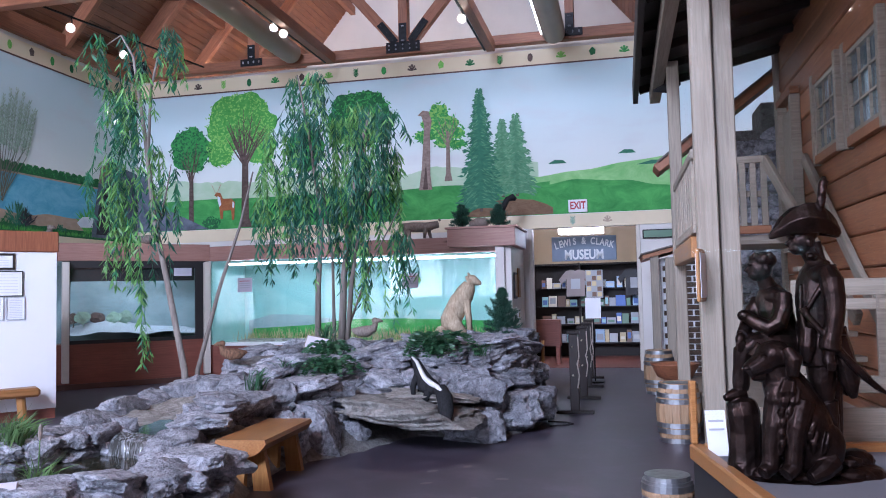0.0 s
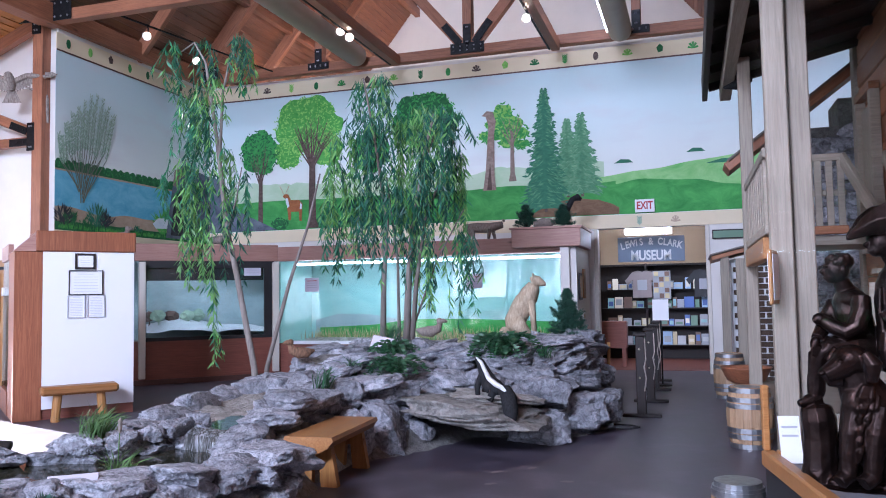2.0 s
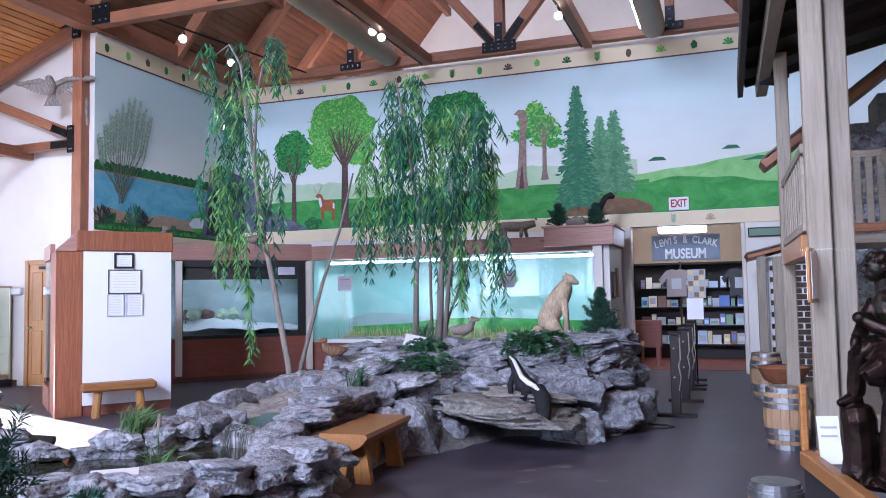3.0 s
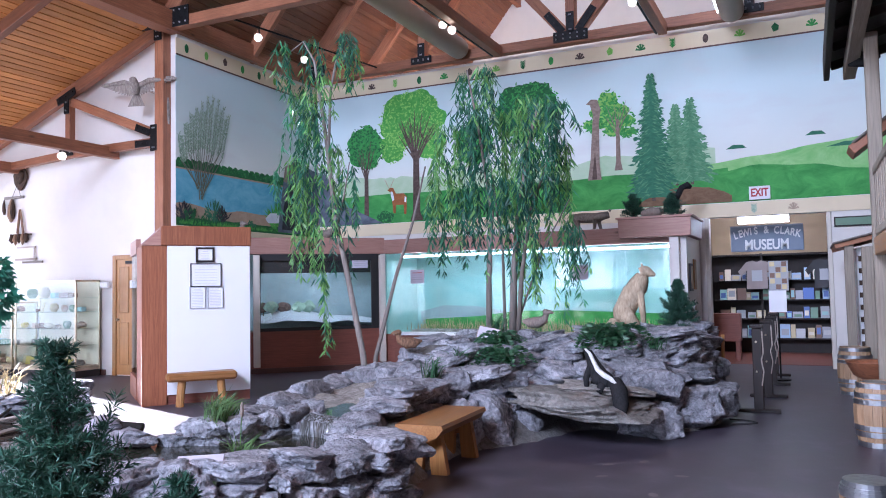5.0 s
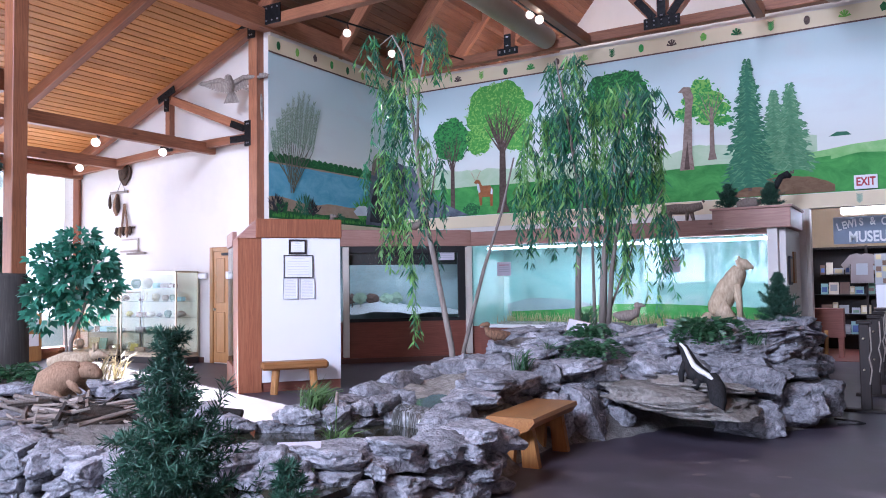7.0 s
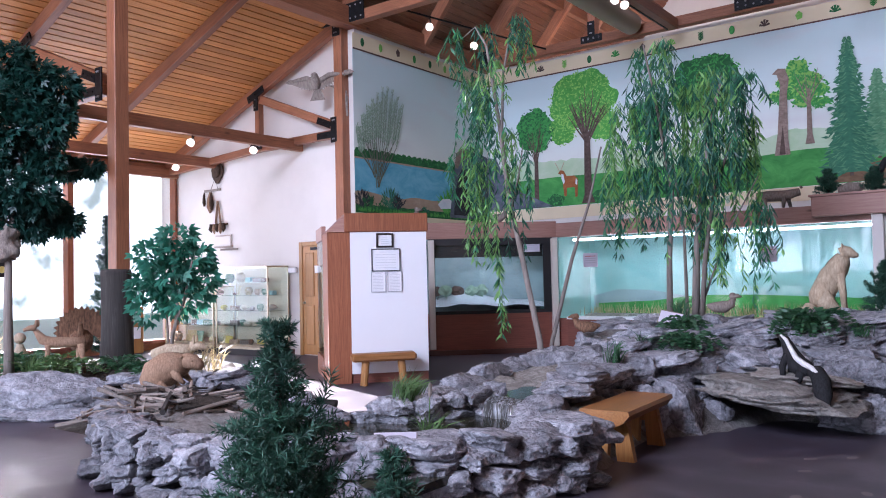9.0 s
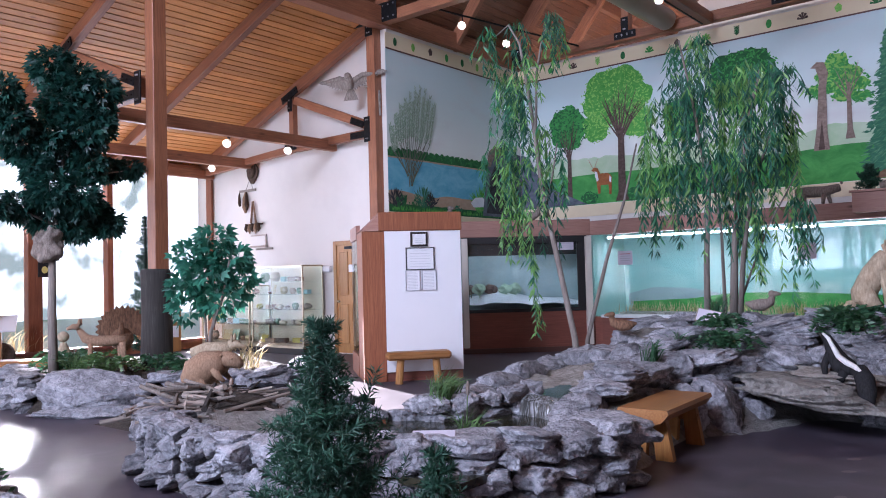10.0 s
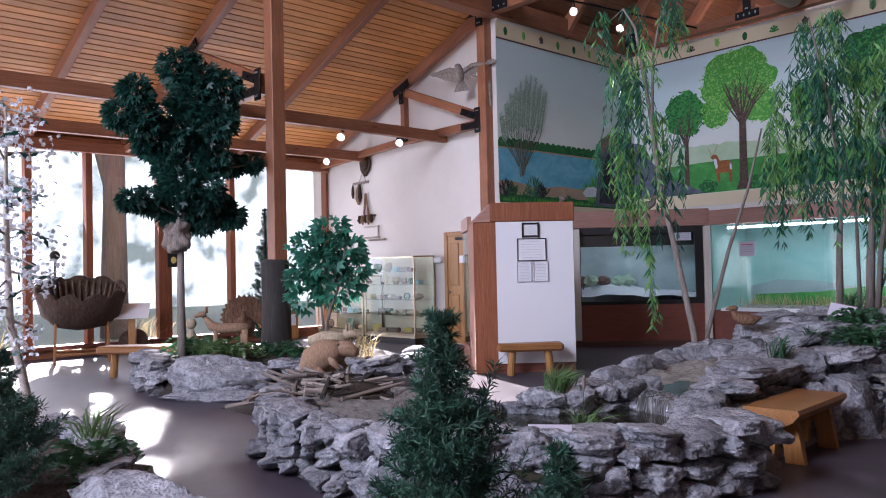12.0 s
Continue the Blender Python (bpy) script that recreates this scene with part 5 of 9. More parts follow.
def rock_wall(parent, pts, top, base=0.0, size=0.34, course=0.17, depth=0.3, lean=0.1, closed=False, slab=True, cope=0.36):
    """Dry-stone courses along a line, the inside on the left, finished with flat slabs."""
    at, total = along(pts, closed)
    n = max(1, round((top - base - (0.1 if slab else 0)) / course))
    for i in range(n):
        s = RR.uniform(0, size * 0.5)
        while s < total:
            w = size * RR.uniform(0.6, 1.5)
            p, a = at(min(total, s + w / 2))
            h = course * RR.uniform(0.95, 1.5)
            inn = Vector((-math.sin(radians(a)), math.cos(radians(a)), 0)) * (lean * i / max(1, n) + depth * 0.4 + RR.uniform(-0.05, 0.05))
            rock(parent, p.x + inn.x, p.y + inn.y, base + course * (i + 0.5) + RR.uniform(-0.02, 0.02), w * 0.99, depth * RR.uniform(0.85, 1.3), h * 0.94, a + RR.choice((0, 180)) + RR.uniform(-14, 14), 9)
            s += w * 0.96
    if slab:
        s = 0
        while s < total:
            w = cope * RR.uniform(0.7, 1.65)
            p, a = at(min(total, s + w / 2))
            inn = Vector((-math.sin(radians(a)), math.cos(radians(a)), 0)) * (depth * 0.5 + lean)
            rock(parent, p.x + inn.x, p.y + inn.y, top - 0.03 + RR.uniform(-0.03, 0.04), w * 1.06, depth * RR.uniform(1.1, 1.5), RR.uniform(0.12, 0.19), a + RR.choice((0, 180)) + RR.uniform(-10, 10), 6)
            s += w * 0.94


def mound(parent, name, outline, height, mat, rise=0.8, seed=0, step=0.12, rough=0.06):
    """Filling behind the stones: a rough hump over an outline."""
    xs, ys = [p[0] for p in outline], [p[1] for p in outline]
    n = len(outline)

    def inside(x, y):
        c, best = False, 9.0
        for i in range(n):
            (x0, y0), (x1, y1) = outline[i], outline[(i + 1) % n]
            if (y0 > y) != (y1 > y) and x < (x1 - x0) * (y - y0) / (y1 - y0) + x0:
                c = not c
            dx, dy = x1 - x0, y1 - y0
            u = max(0, min(1, ((x - x0) * dx + (y - y0) * dy) / (dx * dx + dy * dy)))
            best = min(best, math.hypot(x - x0 - u * dx, y - y0 - u * dy))
        return best if c else -best
    nx, ny = int((max(xs) - min(xs)) / step) + 3, int((max(ys) - min(ys)) / step) + 3
    vs, fs, idx = [], [], {}
    for i in range(nx):
        for j in range(ny):
            x, y = min(xs) - step + i * step, min(ys) - step + j * step
            d = inside(x, y)
            if d > -step * 1.4:
                u = max(0, min(1, d / rise))
                h = height(x, y) if callable(height) else height
                z = h * (u * u * (3 - 2 * u)) + rough * noise.fractal(Vector((x * 3, y * 3, seed)), 0.8, 2, 3) * min(1, max(0, d * 4))
                idx[i, j] = len(vs)
                vs.append((x, y, max(z, 0.01) if d > 0.02 else -0.06))
    for i in range(nx - 1):
        for j in range(ny - 1):
            q = [(i, j), (i + 1, j), (i + 1, j + 1), (i, j + 1)]
            if all(k in idx for k in q):
                fs.append([idx[k] for k in q])
    me = bpy.data.meshes.new(name)
    me.from_pydata(vs, [], fs)
    me.materials.append(mat)
    me.polygons.foreach_set("use_smooth", [True] * len(me.polygons))
    return mesh_part(name, me, parent)


# pond with its ring wall
pond = thing("rock_pond", pose(0, 0, 0), "indoor pond ringed with a low wall of stacked grey limestone", "pond")
RIM_OUT = [(-2.5, 4.82), (-2.42, 4.55), (-2.68, 3.9), (-3.1, 3.3), (-3.65, 2.93), (-4.35, 2.83), (-5.1, 2.84), (-5.8, 3.04), (-6.35, 3.45), (-6.45, 4.2)]
RIM_BACK = [(-6.4, 4.2), (-6.0, 4.9), (-5.2, 4.75), (-4.55, 4.6), (-4.45, 5.2), (-4.6, 6.1), (-4.85, 7.2), (-5.0, 8.0)]
mound(pond, "pond_bed", [(-2.6, 5.3), (-2.6, 4.6), (-3.3, 3.3), (-3.9, 2.85), (-5.2, 2.9), (-6.2, 3.5), (-6.2, 4.4), (-4.9, 4.7), (-4.4, 5.2), (-4.7, 7.5), (-3.4, 7.0), (-2.9, 6.0)], 0.2, ROCK_CORE, 0.25, 1)
part("water", boxes((-4.75, -2.85, 3.3, 5.5, 0.22, 0.27)), WATER, pond, "dark still water")

rock_wall(pond, list(reversed([(x, y) for x, y in RIM_OUT])), 0.43, 0.0, 0.25, 0.13, 0.27, 0.04, cope=0.38)
rock_wall(pond, list(reversed(RIM_BACK)), 0.38, 0.0, 0.34, 0.16, 0.26, 0.03, cope=0.4)
# inner faces, seen over the near rim
rock_wall(pond, [(-4.35, 4.55), (-4.05, 4.7), (-3.85, 5.2), (-3.75, 5.6)], 0.46, 0.24, 0.26, 0.12, 0.16, 0.0, slab=False)
# the beaver's corner is filled
mound(pond, "lodge_fill", [(-4.6, 2.9), (-5.3, 2.95), (-6.2, 3.4), (-6.3, 4.2), (-5.9, 4.7), (-4.9, 4.6), (-4.5, 3.9)], 0.42, ROCK_CORE, 0.35, 3)
# stream bed above the fall
mound(pond, "stream_bed", [(-4.7, 5.7), (-3.3, 5.0), (-2.7, 5.6), (-2.8, 6.6), (-3.6, 7.8), (-4.8, 8.2), (-5.0, 7.0)], lambda x, y: 0.36 + 0.03 * (y - 5.5), ROCK_TAN, 0.3, 5)
for x, y, z, a, b, c, w in ((-2.85, 4.75, 0.36, 0.6, 0.4, 0.16, 20), (-2.62, 4.75, 0.38, 0.5, 0.4, 0.16, 60), (-3.18, 5.3, 0.4, 0.6, 0.42, 0.2, 100), (-3.2, 5.75, 0.46, 0.45, 0.45, 0.24, 10), (-3.12, 6.2, 0.54, 0.6, 0.4, 0.18, 70), (-3.1, 5.85, 0.62, 0.42, 0.36, 0.12, 40), (-3.14, 5.55, 0.5, 0.46, 0.36, 0.16, 15), (-3.18, 5.7, 0.2, 0.4, 0.45, 0.4, 90), (-3.16, 5.25, 0.2, 0.4, 0.45, 0.42, 80), (-3.2, 6.15, 0.22, 0.42, 0.45, 0.42, 95),
                         (-3.25, 6.5, 0.52, 0.5, 0.4, 0.3, 30), (-4.3, 5.35, 0.34, 0.5, 0.35, 0.3, 95), (-4.4, 5.95, 0.36, 0.6, 0.35, 0.3, 80), (-4.55, 6.6, 0.38, 0.6, 0.36, 0.3, 95), (-4.7, 7.2, 0.4, 0.55, 0.35, 0.28, 70), (-4.65, 7.8, 0.42, 0.7, 0.4, 0.26, 50), (-3.85, 5.5, 0.3, 0.42, 0.3, 0.32, 20)):
    rock(pond, x, y, z, a, b, c, w, 8)
# the little fall
fall = Mat("falling_water", 0.15, spec=0.6)
fv = fall.noise(fall.coords((30, 30, 2)), 2, 4)
fall.colour(fall.ramp(fv, (0.45, (0.05, 0.05, 0.045)), (0.7, (0.30, 0.31, 0.33)))).bump(fv, 0.5, 0.02)
bm = bmesh.new()
prev = None
for i in range(13):
    u = i / 12
    row = []
    for zz, out in ((0.43, 0.0), (0.41, -0.05), (0.38, -0.09), (0.26, -0.11)):
        row.append(bm.verts.new((-3.75 + 0.75 * u + out * 0.2, 5.42 - 0.16 * u + out + 0.02 * math.sin(i * 2.3), zz)))
    if prev:
        for a in range(3):
            bm.faces.new((prev[a], row[a], row[a + 1], prev[a + 1]))
    prev = row
part("waterfall", bm, fall.m, pond, "thin sheet of falling water", True)
part("stream_water", boxes((-4.1, -3.35, 5.5, 6.9, 0.36, 0.375)), WATER, pond)

# the high pile with the ledge and its hollow
pile = thing("rock_pile", pose(0, 0, 0), "high pile of pale limestone slabs with a jutting ledge", "rockery")
PILE = [(-2.7, 6.3), (-2.35, 6.9), (-2.05, 7.75), (-1.5, 7.75), (-1.05, 7.9), (-0.8, 8.6), (-0.85, 9.6), (-1.3, 10.9), (-3.0, 11.3), (-4.7, 10.8), (-5.1, 9.2), (-4.9, 8.0), (-3.9, 7.2), (-3.1, 6.6)]
mound(pile, "pile_core", PILE, lambda x, y: 0.66 + 0.08 * min(1, max(0, (y - 7) / 2)), ROCK_CORE, 0.75, 8)
# the ledge over the hollow, and the big blocks that carry it
rock(pile, -2.0, 7.18, 0.36, 1.5, 0.95, 0.24, 8, 2, tan=True, which=2)
rock(pile, -1.75, 7.35, 0.47, 0.9, 0.6, 0.12, 12, 4, tan=True, which=4)
for row in (  # x, y, z, length, depth, height, yaw
        (-2.72, 6.85, 0.22, 0.5, 0.5, 0.52, 25), (-2.88, 6.55, 0.22, 0.42, 0.45, 0.46, 70), (-2.5, 7.25, 0.12, 0.3, 0.3, 0.28, 50),
        (-1.36, 7.62, 0.17, 0.46, 0.42, 0.36, 15), (-1.62, 7.85, 0.12, 0.4, 0.35, 0.28, 80), (-1.12, 8.12, 0.2, 0.56, 0.5, 0.42, 40), (-0.95, 8.62, 0.2, 0.46, 0.5, 0.4, 75),
        (-1.3, 7.72, 0.46, 0.52, 0.42, 0.34, 30), (-2.95, 6.95, 0.6, 0.78, 0.42, 0.13, 22), (-2.66, 7.25, 0.5, 0.34, 0.4, 0.22, 60), (-3.2, 6.75, 0.56, 0.62, 0.5, 0.26, 15),
        (-2.3, 7.62, 0.56, 0.5, 0.4, 0.24, 10), (-1.95, 7.75, 0.6, 0.42, 0.4, 0.26, 35), (-1.6, 7.9, 0.62, 0.62, 0.42, 0.2, 5)):
    rock(pile, *row, tilt=6)
LOW = [(-2.95, 6.3), (-2.62, 6.75), (-2.5, 7.35), (-2.2, 8.0), (-1.75, 8.05), (-1.45, 7.6), (-1.12, 7.98), (-0.92, 8.45), (-0.84, 9.05), (-0.95, 9.9)]
MID = [(-3.1, 6.55), (-2.8, 6.95), (-2.5, 7.4), (-2.2, 7.6), (-1.8, 7.65), (-1.45, 7.7), (-1.2, 8.05), (-1.02, 8.5), (-0.95, 9.05), (-1.02, 9.9)]
TOP = [(-3.3, 7.0), (-2.95, 7.55), (-2.6, 7.95), (-2.25, 8.2), (-1.85, 8.25), (-1.5, 8.3), (-1.3, 8.45), (-1.15, 8.75), (-1.1, 9.1), (-1.15, 9.9)]


def stone_course(parent, line, z, size, depth, h, rise=0.0):
    """One uneven course of stones along a line, the inside on the left."""
    at, total = along(line)
    q = RR.uniform(-0.1, 0.1)
    while q < total:
        w = size * RR.uniform(0.55, 1.5)
        p, a = at(max(0, min(total, q + w / 2)))
        inn = Vector((-math.sin(radians(a)), math.cos(radians(a)), 0)) * depth * RR.uniform(0.3, 0.5)
        lift = rise * min(1, max(0, (p.x + 2.7) / 0.7))
        rock(parent, p.x + inn.x, p.y + inn.y, z + lift + RR.uniform(-0.03, 0.03), w * 1.0, depth * RR.uniform(0.85, 1.4), h * RR.uniform(0.8, 1.4), a + RR.choice((0, 180)) + RR.uniform(-24, 24), 12)
        q += w * 0.95


def between(a, b, u):
    return [(p[0] + (r[0] - p[0]) * u, p[1] + (r[1] - p[1]) * u) for p, r in zip(a, b)]


for z, size, h in ((0.1, 0.36, 0.24), (0.27, 0.36, 0.22)):
    stone_course(pile, between(LOW, MID, z / 0.8), z, size, 0.34, h)
for z, size, h in ((0.43, 0.36, 0.18), (0.56, 0.36, 0.15), (0.67, 0.42, 0.13), (0.75, 0.46, 0.12)):
    stone_course(pile, between(MID, TOP, (z - 0.42) / 0.4), z, size, 0.38, h, 0.06)
stone_course(pile, TOP, 0.8, 0.62, 0.5, 0.11, 0.1)
for line, z, size, h in (([(-4.85, 8.0), (-4.3, 7.75), (-3.75, 7.3), (-3.35, 6.85)], 0.48, 0.4, 0.24), ([(-4.7, 8.5), (-4.1, 8.1), (-3.6, 7.7), (-3.2, 7.3)], 0.62, 0.48, 0.15),
                         ([(-4.6, 9.0), (-3.9, 8.5), (-3.3, 8.1), (-2.8, 8.0)], 0.72, 0.5, 0.12), ([(-4.4, 9.6), (-3.6, 9.0), (-2.9, 8.6), (-2.3, 8.6), (-1.4, 8.9)], 0.82, 0.55, 0.12)):
    stone_course(pile, line, z, size, 0.42, h, 0.08)
for _ in range(46):
    x, y = RR.uniform(-4.3, -1.2), RR.uniform(8.5, 10.1)
    w = RR.uniform(0.25, 0.6)
    rock(pile, x, y, 0.78 + 0.1 * min(1, max(0, (x + 2.7) / 0.7)) + RR.uniform(-0.04, 0.05), w, w * RR.uniform(0.6, 1), RR.uniform(0.08, 0.15), None, 8)

# planting bed with the deer, round the post
bed = thing("planting_bed", pose(0, 0, 0), "planting bed edged with big grey boulders in the sunlit aisle", "planting bed")
BED = [(-11.2, 4.15), (-10.2, 3.85), (-9.4, 3.75), (-8.4, 4.5), (-7.5, 5.1), (-7.2, 5.9), (-7.9, 6.7), (-9.5, 7.1), (-11.0, 6.4)]
mound(bed, "soil", BED, 0.34, SOIL, 0.35, 11)
rock(bed, -8.82, 4.2, 0.2, 1.3, 0.62, 0.52, 40, 2, which=9)
rock(bed, -8.7, 4.12, 0.05, 1.2, 0.6, 0.16, 38, 1, which=6)
rock_wall(bed, [(-9.55, 3.72), (-10.4, 3.85), (-11.2, 4.2), (-11.4, 5.2)][::-1], 0.36, 0, 0.34, 0.16, 0.3, 0.03)
rock_wall(bed, [(-8.35, 4.6), (-7.75, 4.95), (-7.3, 5.5), (-7.2, 6.1), (-7.8, 6.8)], 0.4, 0, 0.38, 0.18, 0.32, 0.03)
# near bed beside the flowering tree
nb = thing("planting_bed", pose(0, 0, 0), "low rock-edged bed under a flowering tree", "planting bed")
mound(nb, "soil", [(-4.2, 1.45), (-5.0, 1.75), (-6.0, 2.0), (-6.9, 1.9), (-6.9, 0.4), (-4.6, 0.2)], 0.3, SOIL, 0.3, 13)
rock_wall(nb, [(-6.9, 1.95), (-6.0, 2.05), (-5.0, 1.8), (-4.5, 1.6)][::-1], 0.32, 0, 0.3, 0.14, 0.26, 0.02)
rock(nb, -4.25, 1.52, 0.17, 0.95, 0.5, 0.42, 12, 5)
rock(nb, -3.85, 1.25, 0.12, 0.5, 0.4, 0.28, 40, 5)

# ---- plants ----
def willow(base, stems, bunches, label, seed, pale=0.25, deep=0.2):
    """A slim artificial willow: stems and bunches of hanging strands of narrow leaves."""
    rnd = random.Random(seed)
    b = Vector(base)
    t = thing("willow_tree", pose(*base), label, "tree", "willows")
    for pts, r0, r1 in stems:
        n = len(pts)
        q = [Vector(p) - b for p in pts]
        part("trunk", tube(bmesh.new(), q, [r0 + (r1 - r0) * i / (n - 1) for i in range(n)], 8), BARK, t, "thin grey-brown stem", True)
    lb, groups = bmesh.new(), ([], [], [])
    for x, z, spread, drop, count in bunches:
        c = Vector((x, b.y + rnd.uniform(-deep, deep), z)) - b
        tone = 2 if rnd.random() < pale else rnd.choice((0, 1))
        for _ in range(count):
            a = rnd.uniform(0, 6.283)
            out = Vector((math.cos(a), math.sin(a), 0))
            rad = spread * rnd.uniform(0.25, 1.25)
            ln = drop * rnd.uniform(0.4, 1.1)
            bow = rnd.uniform(-0.10, 0.16)
            pts = [c + Vector((0, 0, -0.08)), c + out * rad * 0.6 + Vector((0, 0, 0.05 + 0.25 * rad))]
            steps = max(4, int(ln / 0.07))
            turn = rnd.uniform(-1.5, 1.5)
            for i in range(steps + 1):
                u = i / steps
                sway = Vector((math.cos(a + turn * u), math.sin(a + turn * u), 0)) * bow * u
                pts.append(c + out * rad * (0.9 + 0.25 * u) + sway + Vector((rnd.uniform(-0.012, 0.012), rnd.uniform(-0.012, 0.012), -ln * u)))
            tube(lb, pts[:2] + pts[2::2], 0.0028, 3)
            for k, (p0, p1) in enumerate(zip(pts[1:], pts[2:])):
                own = tone if rnd.random() < 0.72 else rnd.randrange(3)
                for _ in range(2 if k % 3 else 3):
                    p = p0.lerp(p1, rnd.random())
                    w = rnd.uniform(0, 6.283)
                    d = Vector((math.cos(w) * rnd.uniform(0.25, 0.9), math.sin(w) * rnd.uniform(0.25, 0.9), -1)).normalized()
                    size = rnd.uniform(0.11, 0.2) * (1.0 - 0.25 * k / len(pts))
                    wide = d.cross(Vector((rnd.gauss(0, 1), rnd.gauss(0, 1), rnd.gauss(0, 0.5)))).normalized() * rnd.uniform(0.0095, 0.015)
                    mid = p + d * size * 0.45
                    groups[own].append((p, mid + wide, mid + (d + Vector((d.x * 0.5, d.y * 0.5, -0.35))).normalized() * size * 0.55, mid - wide))
    part("strand", lb, WILLOW_LEAF, t)
    for nm, mt, q, lab in (("leaves", WILLOW_LEAF, groups[0], "long narrow green leaves"), ("dark_leaves", WILLOW_DEEP, groups[1], "dark blue-green leaves"), ("pale_leaves", WILLOW_PALE, groups[2], "lighter yellow-green leaves")):
        tagged(mesh_part(nm, leaves_mesh(nm, mt, q), t, lab), kind="stuff")
    return t


willow((-5.15, 8.6, 0.1), (
    ([(-5.06, 8.55, 0.1), (-5.12, 8.58, 0.6), (-5.37, 8.6, 1.71), (-5.53, 8.6, 2.4), (-5.65, 8.6, 3.4), (-5.76, 8.6, 4.1), (-5.83, 8.6, 4.5), (-6.0, 8.6, 4.78), (-6.2, 8.6, 4.68)], 0.045, 0.007),
    ([(-5.62, 8.6, 3.2), (-5.58, 8.6, 4.05), (-5.47, 8.6, 4.5), (-5.33, 8.6, 4.74), (-5.2, 8.6, 4.62)], 0.02, 0.006),
    ([(-5.03, 8.62, 0.1), (-4.95, 8.6, 0.6), (-4.65, 8.6, 1.59), (-4.4, 8.62, 2.29), (-4.22, 8.62, 2.95)], 0.036, 0.01),
    ([(-5.5, 8.6, 2.3), (-5.38, 8.6, 2.7), (-5.3, 8.6, 3.1)], 0.014, 0.006)),
    ((-6.18, 4.68, 0.12, 0.7, 7), (-6.02, 4.78, 0.16, 0.9, 7), (-5.24, 4.66, 0.12, 0.6, 9), (-5.34, 4.6, 0.14, 0.5, 7), (-5.62, 4.2, 0.2, 0.9, 6), (-6.25, 4.1, 0.14, 0.8, 7), (-6.05, 3.95, 0.22, 1.1, 11), (-5.85, 3.75, 0.2, 1.3, 10), (-5.6, 3.3, 0.18, 1.2, 8),
     (-6.2, 3.2, 0.18, 0.9, 8), (-5.95, 2.9, 0.18, 1.2, 10), (-5.8, 2.4, 0.12, 1.0, 7), (-5.4, 3.0, 0.15, 0.8, 6), (-5.77, 1.6, 0.05, 0.9, 3), (-5.45, 2.6, 0.1, 0.9, 4), (-6.42, 3.0, 0.08, 0.7, 4)),
    "tall slim artificial willow with hanging strands of leaves", 1, 0.45)
willow((-3.6, 9.35, 0.7), (
    ([(-3.72, 9.35, 0.7), (-3.7, 9.35, 1.6), (-3.64, 9.35, 2.4), (-3.8, 9.35, 3.5), (-3.95, 9.35, 4.3)], 0.045, 0.01),
    ([(-3.42, 9.4, 0.7), (-3.38, 9.4, 1.6), (-3.3, 9.4, 2.4), (-3.1, 9.4, 3.4), (-3.0, 9.4, 3.75)], 0.055, 0.014),
    ([(-3.3, 9.25, 0.7), (-3.24, 9.3, 1.6), (-3.1, 9.3, 2.4), (-2.7, 9.3, 3.4)], 0.036, 0.012),
    ([(-3.55, 9.5, 0.7), (-3.56, 9.5, 1.9), (-3.7, 9.5, 3.0)], 0.026, 0.01),
    ([(-3.38, 9.4, 0.9), (-2.95, 9.3, 1.9), (-2.6, 9.3, 2.5)], 0.016, 0.006)),
    ((-4.15, 4.3, 0.12, 0.6, 7), (-3.88, 4.35, 0.15, 0.9, 9), (-3.66, 4.2, 0.12, 0.6, 7), (-3.98, 3.8, 0.2, 1.3, 10), (-4.2, 3.5, 0.2, 1.3, 10), (-4.35, 3.1, 0.18, 1.1, 9), (-4.45, 2.6, 0.12, 0.8, 6), (-4.1, 2.7, 0.2, 1.0, 9),
     (-3.7, 3.6, 0.22, 1.5, 13), (-3.45, 3.7, 0.22, 1.7, 14), (-3.1, 3.78, 0.25, 1.5, 16), (-2.8, 3.6, 0.2, 1.2, 12), (-2.6, 3.62, 0.1, 0.45, 6), (-2.75, 3.2, 0.18, 1.3, 11), (-3.0, 3.1, 0.2, 1.5, 12), (-3.15, 2.5, 0.15, 1.3, 11),
     (-3.45, 2.7, 0.2, 1.1, 9), (-2.72, 2.2, 0.12, 1.1, 7), (-2.5, 2.1, 0.1, 0.8, 6), (-3.85, 2.7, 0.2, 0.9, 8), (-3.0, 2.0, 0.1, 0.7, 5)),
    "full artificial willow clump with dense hanging leaves", 2, 0.22, 0.35)


def leaf_ball(rnd, qs, c, r, n, size, wide):
    for _ in range(n):
        d = Vector((rnd.gauss(0, 1), rnd.gauss(0, 1), rnd.gauss(0, 0.8))).normalized()
        p = Vector(c) + d * r * rnd.uniform(0.55, 1.05)
        dd = d + Vector((rnd.uniform(-0.6, 0.6), rnd.uniform(-0.6, 0.6), -0.7))
        s = size * rnd.uniform(0.7, 1.25)
        # a lobed leaf: three blades from one stalk
        side_v = dd.cross(Vector((rnd.uniform(-1, 1), rnd.uniform(-1, 1), rnd.uniform(-1, 1)))).normalized()
        for k in (-0.8, 0, 0.8):
            qs.append(leaf(p, dd.normalized() + side_v * k, s * (1 if k == 0 else 0.8), s * wide, side_v))


